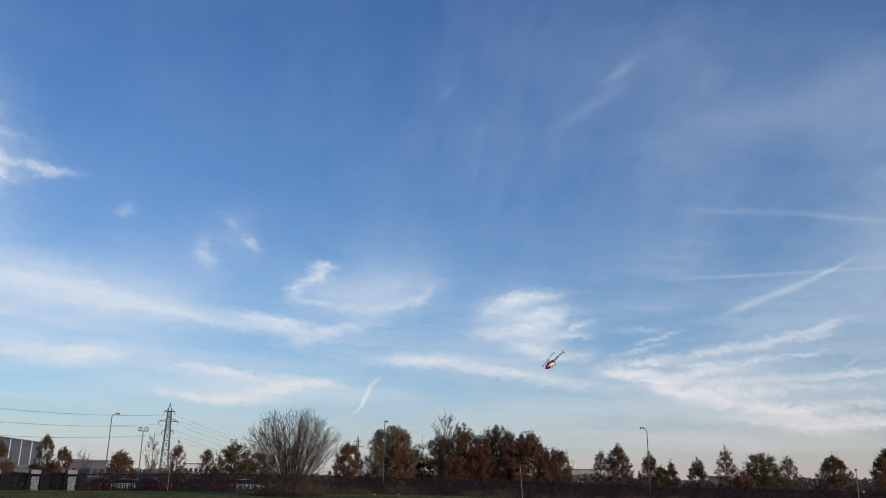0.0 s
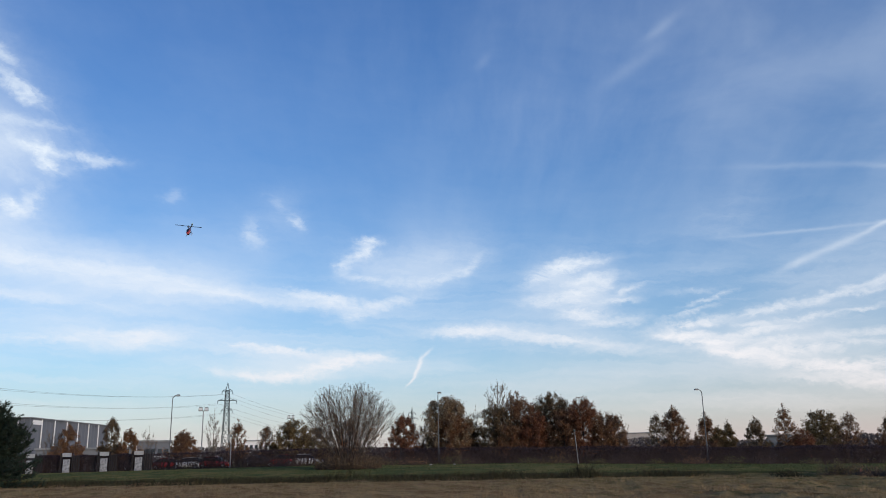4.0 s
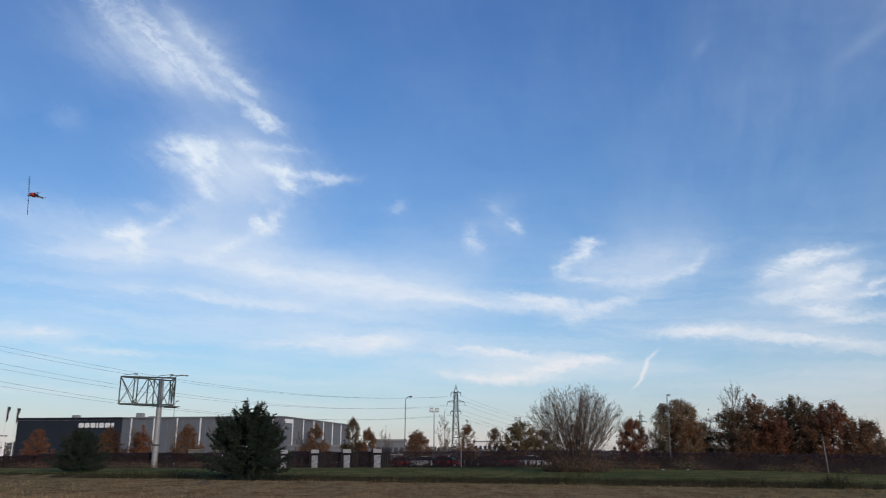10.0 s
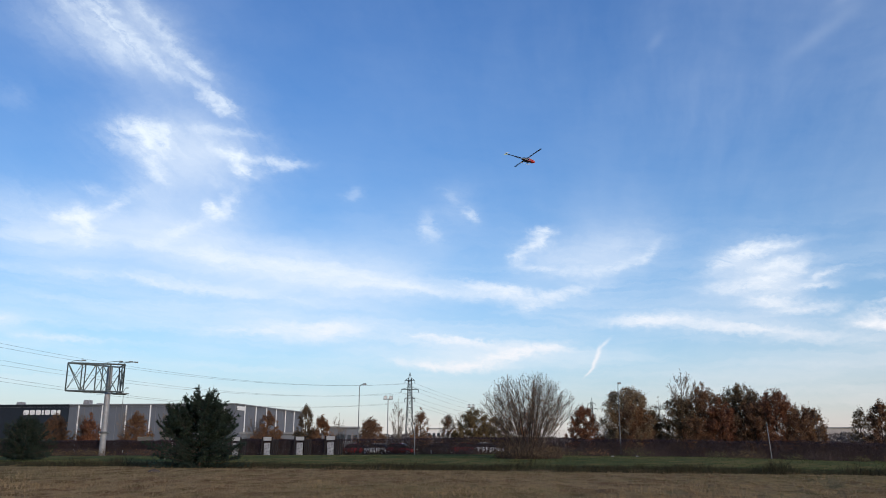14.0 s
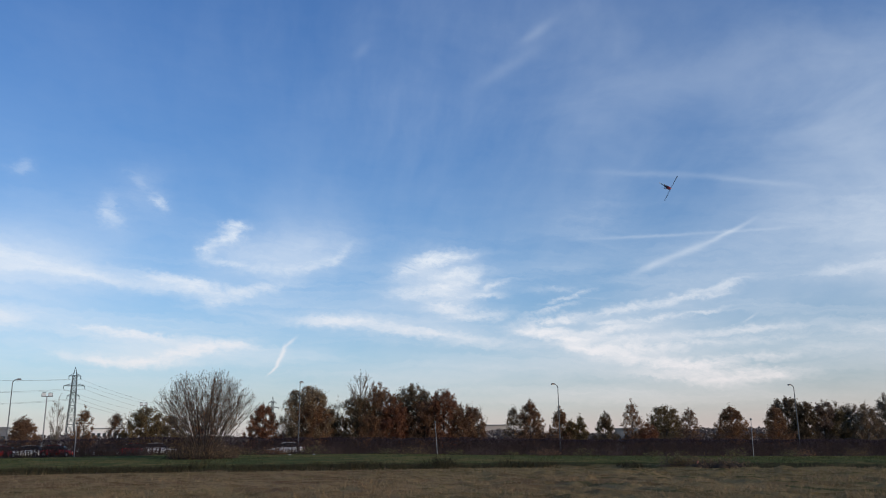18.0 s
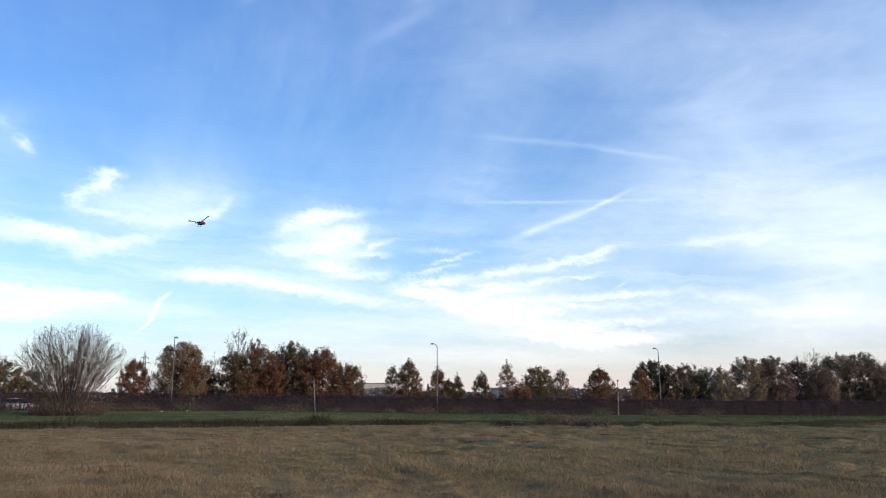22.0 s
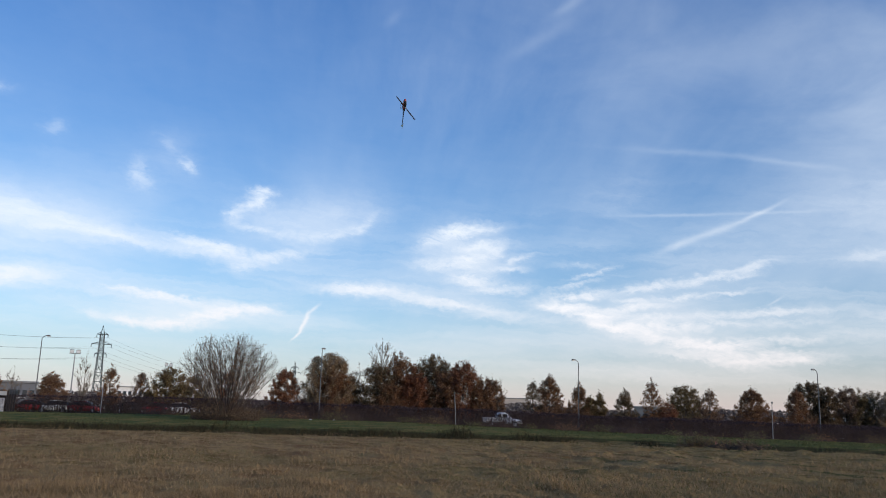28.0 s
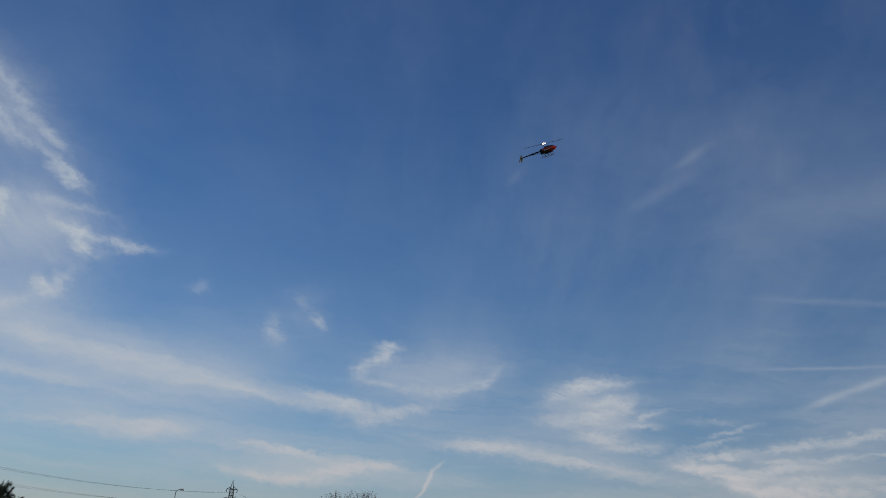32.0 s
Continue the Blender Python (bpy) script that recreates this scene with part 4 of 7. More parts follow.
D1, D2, D3 = 232.0, 365.0, 600.0
P1 = pylon(-30.85, D1, high(8.25, D1), 4.3, [(high(e, D1), w) for e, w in ((6.75, 3.4), (5.68, 4.2), (4.62, 3.8))], 25, "tall lattice tension pylon with three short crossarms", 0.15, 0.24, True)
P2 = pylon(-0.12, D2, high(5.09, D2), 1.9, [(high(e, D2), w) for e, w in ((4.52, 2.2), (3.9, 3.9), (3.27, 2.3))], -10, "slim lattice pylon with three crossarms", 0.12, 0.52)
P3 = pylon(12.35, D3, high(3.33, D3), 3.0, [(high(e, D3), w) for e, w in ((2.9, 2.6), (2.55, 4.4), (2.15, 2.6))], -30, "distant lattice pylon above the trees", 0.12)
for a, b in zip(P1, P2):
    span(a, b, 5.5, 0.026)
for a, b in zip(P2, P3):
    span(a, b, 9.0, 0.03)
FAR = [p + np.array((-260, 60, 0)) for p in P1]
for a, b in zip(P1, FAR):
    span(a, b, 6.0, 0.026)


# ---- lamps, masts, flagpoles and poles ----
def street_lamp(az, d, el, lean_arm, label):
    p = spot(az, d)
    h = high(el, d) - p[2]
    t = thing("street_lamp", at(p), label, "street lamp", "street lamps")
    part("pole", Geo().path([(0, 0, -0.2), (0, 0, h * 0.45), (0, 0, h * 0.94)], 0.075, 0.045, 8), LAMP_GREY, t, smooth=True)
    a = np.linspace(0, 1, 7)
    pts = [(lean_arm * 0.5 * (1 - math.cos(q * 1.45)), 0, h * 0.94 + (h * 0.06 - 0.05) * math.sin(q * 1.45)) for q in a]
    part("arm", Geo().path(pts, 0.045, 0.04, 8), LAMP_GREY, t, smooth=True)
    x, z = pts[-1][0], pts[-1][2]
    head = part("lamp_head", Geo().box((x + lean_arm * 0.2, 0, z + 0.03), (0.46, 0.24, 0.14), 0, 0.75), LAMP_GREY, t, "grey lamp head")
    part("lens", Geo().box((x + lean_arm * 0.22, 0, z - 0.07), (0.4, 0.18, 0.05)), LAMP_GLASS, head)
    part("door_plate", Geo().box((0, -0.1, 0.9), (0.1, 0.03, 0.4)), DARK_STEEL, t)


LAMP = "tall grey street lamp with a curved arm behind the hedge"
street_lamp(-3.6, hedge_d(-3.5, 1.4), 4.27, 1, LAMP)
street_lamp(14.15, hedge_d(14.2, 1.4), 4.31, 0.25, LAMP)
street_lamp(31.9, hedge_d(31.6, 1.4), 3.99, -1, LAMP)
street_lamp(47.0, hedge_d(46.7, 1.4), 3.48, -1, LAMP)
street_lamp(59.4 + 3.5, hedge_d(60, 1.4), 3.1, -1, LAMP)
street_lamp(-18.95, 175, 3.7, 1, "tall grey street lamp beside the warehouse")


def flood_mast(az, d, el, label, wide=1.1):
    p = spot(az, d)
    h = high(el, d) - p[2]
    t = thing("floodlight_mast", at(p, -az), label, "floodlight", "floodlight masts")
    part("pole", Geo().path([(0, 0, -0.2), (0, 0, h - 0.5)], 0.12, 0.07, 8), STEEL, t, smooth=True)
    part("crossbar", Geo().box((0, 0, h - 0.45), (wide * 1.6, 0.1, 0.1)), STEEL, t)
    for s in (-1, 1):
        lampbox = part("floodlight", Geo().box((s * wide * 0.55, -0.15, h - 0.2), (wide * 0.8, 0.3, 0.6), 0, 0.85), DARK_STEEL, t, "square floodlight")
        part("glass", Geo().box((s * wide * 0.55, -0.32, h - 0.2), (wide * 0.62, 0.03, 0.42)), LAMP_GLASS, lampbox)


flood_mast(-1.61, 135, 3.42, "slim mast with a pair of square floodlights", 0.8)
flood_mast(4.12, 150, 2.86, "slim mast with two floodlights behind a tree", 0.65)


def leaning_pole(az, d, el, lean, label, cap=True):
    p = spot(az, d)
    h = high(el, d) - p[2]
    t = thing("post", at(p), label, "post", "thin posts by the hedge")
    part("shaft", Geo().path([(0, 0, -0.2), (lean * 0.5, 0, h * 0.5), (lean, 0, h)], 0.042, 0.038, 8), STEEL, t, smooth=True)
    part("cap", Geo().lathe([(0.0, h + 0.14), (0.1, h + 0.1), (0.11, h - 0.06), (0.0, h - 0.1)], 8, "z", (lean, 0, 0)), DARK_STEEL, t)


leaning_pole(23.55, hedge_d(23.4, -2.5), 1.49, -0.25, "thin pale leaning post in front of the hedge")
leaning_pole(44.2, hedge_d(44.2, -2.5), 1.35, 0.1, "thin pale post with a dark cap by the hedge")
leaning_pole(0.25, hedge_d(0.3, -1.5), 1.57, 0.0, "slim post with a small dark lamp by the hedge")


def flagpole(az, d, el):
    p = spot(az, d)
    h = high(el, d) - p[2]
    t = thing("flagpole", at(p, -az), "tall white flagpole with a limp hanging flag", "flagpole", "flagpoles")
    part("pole", Geo().path([(0, 0, -0.2), (0, 0, h)], 0.09, 0.05, 8), WHITE_PAINT, t, smooth=True)
    part("finial", Geo().lathe([(0.0, h + 0.16), (0.09, h + 0.08), (0.0, h)], 8), STEEL, t)
    flag = Geo()
    n = 8
    for i in range(n):
        z1, z0 = h - 0.3 - i * 0.42, h - 0.3 - (i + 1) * 0.42
        x1, x0 = 0.72 - 0.05 * i + 0.08 * math.sin(i * 1.3), 0.72 - 0.05 * (i + 1) + 0.08 * math.sin((i + 1) * 1.3)
        y1, y0 = 0.15 * math.sin(i), 0.15 * math.sin(i + 1)
        flag.add([(0.06, 0, z0), (x0, y0, z0), (x1, y1, z1), (0.06, 0, z1), (0.06, 0.03, z0), (x0, y0 + 0.03, z0), (x1, y1 + 0.03, z1), (0.06, 0.03, z1)], [(0, 1, 2, 3), (7, 6, 5, 4), (1, 5, 6, 2), (0, 4, 5, 1), (3, 2, 6, 7), (0, 3, 7, 4)])
    part("flag", flag, NAVY_CLAD, t, "limp dark flag")


for a, e in ((-29.4, 3.0), (-28.72, 3.13), (-28.17, 3.05)):
    flagpole(a, 212, e)


def sign_pylon():
    p = spot(-33.35, 205)
    t = thing("sign_pylon", at(p, 33), "upright dark blue sign pylon with a pale foot", "sign")
    part("board", Geo().box((0, 0, 4.0), (2.2, 0.4, 4.2)), material("blue_sign", (0.03, 0.04, 0.16), 0.4, spread=0.1), t)
    part("foot", Geo().box((0, 0, 0.85), (1.6, 0.34, 2.1)), WHITE_PAINT, t)
    part("stripe", Geo().box((0, -0.21, 5.2), (1.7, 0.03, 0.5)), WHITE_PAINT, t)


sign_pylon()


# ---- the empty billboard ----
def billboard():
    d = 122.0
    p = spot(-19.9, d)
    t = thing("billboard", at(p, 19.9), "empty steel billboard frame on a single thick pole", "billboard")
    top, low = high(5.12, d) - p[2], high(3.4, d) - p[2]
    part("pole", Geo().path([(0, 0, -0.3), (0, 0, top * 0.5), (0, 0, top - 0.2)], 0.42, 0.36, 14), STEEL, t, "thick galvanised pole", smooth=True)
    part("collar", Geo().lathe([(0.44, 2.9), (0.75, 2.95), (0.75, 3.1), (0.44, 3.15)], 14), DARK_STEEL, t)
    left, right = -5.3, 1.85
    back = 3.0

    def face(x0, y0, x1, y1, bays, tag):
        g = Geo()
        a, b = np.array((x0, y0)), np.array((x1, y1))
        for z in (low, top):
            g.tubes([(*a, z)], [(*b, z)], 0.11, 0.11, 4)
        for i in range(bays + 1):
            q = a + (b - a) * i / bays
            g.tubes([(*q, low)], [(*q, top)], 0.085, 0.085, 4)
        for i in range(bays):
            q, r = a + (b - a) * i / bays, a + (b - a) * (i + 1) / bays
            z = (low, top) if i % 2 else (top, low)
            g.tubes([(*q, z[0])], [(*r, z[1])], 0.065, 0.065, 4)
            if i % 2 == 0:
                g.tubes([(*q, z[1])], [(*r, z[0])], 0.04, 0.04, 4)
        part("face_frame", g, FRAME_STEEL, t, tag)

    face(left, -0.9, right, -1.4, 4, "dark steel lattice face")
    face(left, -0.9, right - 0.6, back, 3, "dark steel lattice face")
    face(right, -1.4, right - 0.6, back, 2, "dark steel lattice face")
    part("catwalk", Geo().box((right - 0.2, 0.6, low - 0.18), (1.6, 3.4, 0.08), 8), DARK_STEEL, t)
    for x, y, sx, sy in ((left + 0.3, -0.9, 1.6, -0.6), (-0.6, -1.2, 1.9, -0.7), (0.9, -1.3, 1.7, -0.6), (right - 0.2, -1.3, 1.6, -0.3)):
        armp = part("lamp_arm", Geo().path([(x, y, top), (x + sx * 0.15, y + sy * 0.15, top + 0.25), (x + sx, y + sy, top + 0.42)], 0.045, 0.04, 6), DARK_STEEL, t)
        part("lamp", Geo().box((x + sx, y + sy, top + 0.36), (0.5, 0.25, 0.16)), DARK_STEEL, armp)


billboard()

# ---- trees and shrubs ----
def outline(shape, u):
    """Half width of a crown, from foot to top, as a share of its greatest."""
    u = np.clip(np.asarray(u, float), 0, 1)
    if shape == "round":
        return np.where(u > 0.42, np.sqrt(np.clip(1 - ((u - 0.42) / 0.6) ** 2, 0, 1)), 0.78 + 0.22 * u / 0.42)
    if shape == "egg":
        return np.where(u > 0.55, np.sqrt(np.clip(1 - ((u - 0.55) / 0.47) ** 2, 0, 1)), 0.35 + 0.65 * u / 0.55)
    if shape == "cone":
        return np.where(u > 0.24, np.clip((1.04 - u) / 0.8, 0, 1) ** 0.85, 0.72 + 0.28 * u / 0.24)
    return np.where(u > 0.3, np.clip((1.06 - u) / 0.76, 0, 1) ** 0.95, 0.6 + 0.4 * u / 0.3)


def skeleton(rng, h, w, foot, shape, limbs, subs, twigs, steep, r0):
    """Limbs from a trunk to the crown's outline, branches on them, twigs on those. Returns tubes and the twigs' ends."""
    A, B, RA, RB = [], [], [], []
    base = h * foot
    u = np.sort(rng.uniform(0.0, 0.96 if shape == "round" else 0.9, limbs))
    ang = np.arange(limbs) * 2.4 + rng.uniform(0, 0.9, limbs)
    reach = outline(shape, u) * w / 2 * np.where(rng.uniform(0, 1, limbs) < 0.65, rng.uniform(0.84, 1.05, limbs), rng.uniform(0.45, 0.85, limbs))
    end = np.column_stack([reach * np.cos(ang), reach * np.sin(ang), base + (h - base) * u * 0.95])
    rise = reach * rng.uniform(0.55, 1.05, limbs) * steep
    z0 = np.clip(end[:, 2] - rise, base * 0.75, h * 0.9)
    start = np.column_stack([np.zeros(limbs), np.zeros(limbs), z0])
    ctrl = start + (end - start) * (0.6, 0.6, 0.38) + rng.normal(0, 0.03 * w, (limbs, 3))
    q = np.linspace(0, 1, 6)[None, :, None]
    line = (1 - q) ** 2 * start[:, None] + 2 * q * (1 - q) * ctrl[:, None] + q * q * end[:, None]
    lr = r0 * 0.36 * (1.1 - u * 0.7)
    taper = np.linspace(1, 0.28, 6)
    for k in range(5):
        A.append(line[:, k]), B.append(line[:, k + 1]), RA.append(lr * taper[k]), RB.append(lr * taper[k + 1])
    # branches on the limbs and on the leader
    f = rng.uniform(0.28, 1.0, (limbs, subs))
    i = np.minimum((f * 5).astype(int), 4)
    g = (f * 5 - i)[..., None]
    n = np.arange(limbs)[:, None]
    o = (line[n, i] * (1 - g) + line[n, i + 1] * g).reshape(-1, 3)
    way = (line[n, i + 1] - line[n, i]).reshape(-1, 3)
    lead = max(6, limbs // 3)
    o = np.concatenate([o, np.column_stack([np.zeros((lead, 2)), h * rng.uniform(0.6, 0.98, lead)])])
    way = np.concatenate([way, np.tile((0, 0, 1.0), (lead, 1))])
    way = way / (np.linalg.norm(way, axis=1)[:, None] + 1e-9) + rng.normal(0, 0.5, way.shape) + (0, 0, 0.22 * steep)
    way /= np.linalg.norm(way, axis=1)[:, None]
    length = (0.12 * w + 0.22) * rng.uniform(0.45, 1.25, len(o))
    length[-lead:] *= 0.55
    tip = o + way * length[:, None]
    A.append(o), B.append(tip), RA.append(np.full(len(o), max(0.012, r0 * 0.11))), RB.append(np.full(len(o), 0.007))
    # twigs
    m = np.repeat(np.arange(len(o)), twigs)
    f = rng.uniform(0.25, 1.0, (len(m), 1))
    o2 = o[m] + (tip - o)[m] * f
    w2 = way[m] + rng.normal(0, 0.55, (len(m), 3)) + (0, 0, 0.15 * steep)
    w2 /= np.linalg.norm(w2, axis=1)[:, None]
    t2 = o2 + w2 * (length[m] * rng.uniform(0.35, 0.8, len(m)))[:, None]
    k = np.clip((t2[:, 2] - base) / (h - base), 0, 1)
    ok = (np.hypot(t2[:, 0], t2[:, 1]) < outline(shape, k) * w / 2 * 1.12 + 0.15) & (t2[:, 2] < h * 1.01) & (t2[:, 2] > base * 0.5)
    o2, t2 = o2[ok], t2[ok]
    A.append(o2), B.append(t2), RA.append(np.full(len(o2), 0.008)), RB.append(np.full(len(o2), 0.004))
    return (np.concatenate(A), np.concatenate(B), np.concatenate(RA), np.concatenate(RB)), o2, t2


def tree(name, az, d, el, wide, shape, mat, label, seed, foot=0.14, full=4.5, size=0.12, bark=None):
    """A tapered trunk, forking limbs and a crown of small leaves that hang on the twigs; wide in degrees as seen from the field, full: layers of leaves."""
    rng = np.random.default_rng(seed)
    p = spot(az, d)
    h = high(el, d) - p[2]
    w = d * radians(wide)
    t = thing(name, at(p), label, "tree", "trees along the hedge")
    bark = bark or BARK
    r0 = max(0.055, h * 0.015)
    tw = rng.normal(0, w * 0.012, (6, 2))
    tw[0] = 0
    part("trunk", Geo().path(np.column_stack([tw, np.linspace(-0.15, h * 0.97, 6)]), r0, r0 * 0.12, 7), bark, t, smooth=True)
    limbs = int(34 + w * h * 0.9) if shape == "round" else int(20 + w * h * 0.9)
    tubes, o, e = skeleton(rng, h, w, foot, shape, limbs, 9, 4, 1.0 if shape == "round" else 1.25, r0)
    tagged(part("branchwork", Geo().tubes(*tubes, 3), bark, t), kind="stuff")
    area = w * h * (1 - foot) * (0.8 if shape == "round" else 0.55)
    n = int(area * full / (0.4 * size * size))
    # some boughs keep more leaves than others
    k = rng.integers(0, len(e), int(n * 1.7))
    q = e[k]
    keep = vnoise(q[:, 0] * 1.9 + seed, q[:, 1] * 1.9, q[:, 2] * 1.9) * 0.6 + rng.uniform(-0.6, 0.6, len(k)) > -0.18
    top = np.clip((q[:, 2] / h - 0.78) / 0.22, 0, 1) * (0.25 if shape == "round" else 0.6)
    keep &= rng.uniform(0, 1, len(k)) > top
    k = k[keep][:n]
    pts = o[k] + (e[k] - o[k]) * rng.uniform(0.1, 1.1, (len(k), 1)) + rng.normal(0, 0.11 if shape == "round" else 0.085, (len(k), 3))
    part("crown", Geo().bits(pts, size, rng), mat, t)
    return t


def bare_tree(name, az, d, el, wide, label, seed, bark=None, leaf_mat=None, few=0, limbs=16, foot=0.2):
    """A leafless tree: steep limbs that fork into a haze of fine twigs."""
    rng = np.random.default_rng(seed)
    p = spot(az, d)
    h = high(el, d) - p[2]
    w = d * radians(wide)
    t = thing(name, at(p), label, "tree", "trees along the hedge")
    bark = bark or BARK_PALE
    r0 = max(0.04, h * 0.011)
    part("trunk", Geo().path([(0, 0, -0.15), (rng.normal(0, 0.06), rng.normal(0, 0.06), h * 0.4), (0, 0, h * 0.95)], r0, r0 * 0.15, 6), bark, t, smooth=True)
    tubes, o, e = skeleton(rng, h, w, foot, "egg", limbs, 8, 8, 2.2, r0)
    tagged(part("branchwork", Geo().tubes(*tubes, 3), bark, t), kind="stuff")
    if few:
        pts = e[rng.integers(0, len(e), few)] + rng.normal(0, 0.08, (few, 3))
        part("crown", Geo().bits(pts, 0.12, rng), leaf_mat or LEAF_BROWN, t, "last brown leaves")
    return t


def big_bush():
    """The great leafless shrub: stems that fan out from one foot to a dome, forking into upright twigs."""
    rng = np.random.default_rng(7)
    d = 80.0
    p = spot(8.05, d)
    h = high(5.0, d) - p[2]
    half = d * radians(7.1) / 2
    t = thing("bare_shrub", at(p), "huge leafless many-stemmed shrub on the grass verge", "shrub")
    A, B, RA, RB = [], [], [], []

    def tubes(a, b, ra, rb):
        A.append(a), B.append(b), RA.append(np.full(len(a), ra) if np.isscalar(ra) else ra), RB.append(np.full(len(a), rb) if np.isscalar(rb) else rb)

    # stems
    n = 62
    a = np.arange(n) * 2.39996 + rng.uniform(0, 0.5, n)
    lean = ((np.arange(n) + 0.5) / n) ** 0.5
    reach = half * (0.02 + 1.0 * lean) * rng.uniform(0.9, 1.04, n)
    top = h * (0.44 + 0.52 * np.sqrt(np.clip(1 - (lean * 0.96) ** 2, 0, 1))) * rng.uniform(0.9, 1.02, n)
    foot = np.column_stack([np.cos(a), np.sin(a), np.zeros(n)]) * (0.15 + 0.45 * lean)[:, None]
    foot[:, 2] = -0.1
    end = np.column_stack([reach * np.cos(a), reach * np.sin(a), top])
    ctrl = foot + (end - foot) * (0.5, 0.5, 0.55)
    q = np.linspace(0, 1, 9)[None, :, None]
    line = (1 - q) ** 2 * foot[:, None] + 2 * q * (1 - q) * ctrl[:, None] + q * q * end[:, None]
    line[:, 1:] += np.cumsum(rng.normal(0, 0.035, (n, 8, 3)), 1)
    r = rng.uniform(0.028, 0.05, n)
    for k in range(8):
        tubes(line[:, k], line[:, k + 1], r * (1 - k * 0.105), r * (1 - (k + 1) * 0.105))

    def shoots(o, way, count, length, lo, hi, stray, up, ra, rb):
        """Shoots along lines that start at o and run along way."""
        m = np.repeat(np.arange(len(o)), count)
        f = rng.uniform(lo, hi, len(m))[:, None]
        s = o[m] + way[m] * f
        v = way[m] / np.linalg.norm(way[m], axis=1)[:, None] + rng.normal(0, stray, (len(m), 3)) + (0, 0, up)
        v /= np.linalg.norm(v, axis=1)[:, None]
        L = (length * rng.uniform(0.5, 1.3, len(m)))[:, None]
        mid = s + v * L * 0.5
        tip = mid + (v + (0, 0, 0.16)) * L * 0.5
        # stay within the dome
        k = np.hypot(tip[:, 0], tip[:, 1]) / half
        ok = (tip[:, 2] < h * (0.44 + 0.58 * np.sqrt(np.clip(1.1 - k * k, 0, 1)))) & (k < 1.1)
        s, mid, tip = s[ok], mid[ok], tip[ok]
        tubes(s, mid, ra, (ra + rb) / 2)
        tubes(mid, tip, (ra + rb) / 2, rb)
        return s, tip - s

    o = line[:, 2:8].reshape(-1, 3)
    way = (line[:, 3:9] - line[:, 2:8]).reshape(-1, 3)
    o1, w1 = shoots(o, way, 2, 1.5, 0, 1, 0.4, -0.02, 0.0125, 0.006)
    o2, w2 = shoots(o1, w1, 5, 0.85, 0.2, 1.0, 0.4, 0.1, 0.0068, 0.004)
    o3, w3 = shoots(o2, w2, 2, 0.42, 0.3, 1.0, 0.4, 0.15, 0.005, 0.003)
    stems = Geo().tubes(np.concatenate(A[:8]), np.concatenate(B[:8]), np.concatenate(RA[:8]), np.concatenate(RB[:8]), 5)
    tagged(part("stem_thicket", stems, TWIG, t), kind="stuff")
    tagged(part("twig_thicket", Geo().tubes(np.concatenate(A[8:]), np.concatenate(B[8:]), np.concatenate(RA[8:]), np.concatenate(RB[8:]), 3), SHRUB_TWIG, t), kind="stuff")
    tips = np.concatenate([o3 + w3, o2 + w2])
    pts = tips[rng.integers(0, len(tips), 5200)] + rng.normal(0, 0.04, (5200, 3))
    part("foliage", Geo().bits(pts, 0.085, rng), LEAF_BROWN, t, "sparse brown last leaves")
    # the thicket of young shoots and dead leaves round the foot
    m = 900
    a = rng.uniform(0, 2 * math.pi, m)
    k = np.sqrt(rng.uniform(0, 1, m)) * half * 0.62
    s = np.column_stack([np.cos(a) * k, np.sin(a) * k, np.full(m, -0.05)])
    e = s + np.column_stack([np.cos(a) * 0.3, np.sin(a) * 0.3, rng.uniform(0.4, 2.1, m) * (1.15 - k / half)]) + rng.normal(0, 0.18, (m, 3)) * (1, 1, 0)
    tagged(part("foot_thicket", Geo().tubes(s, e, 0.012, 0.005, 3), TWIG, t), kind="stuff")
    pts = np.repeat(s + (e - s) * rng.uniform(0.2, 1, (m, 1)), 8, 0) + rng.normal(0, 0.13, (m * 8, 3))
    part("undergrowth", Geo().bits(pts[pts[:, 2] > 0], 0.09, rng), LEAF_DARK, t, "dull brown leaves at the foot")


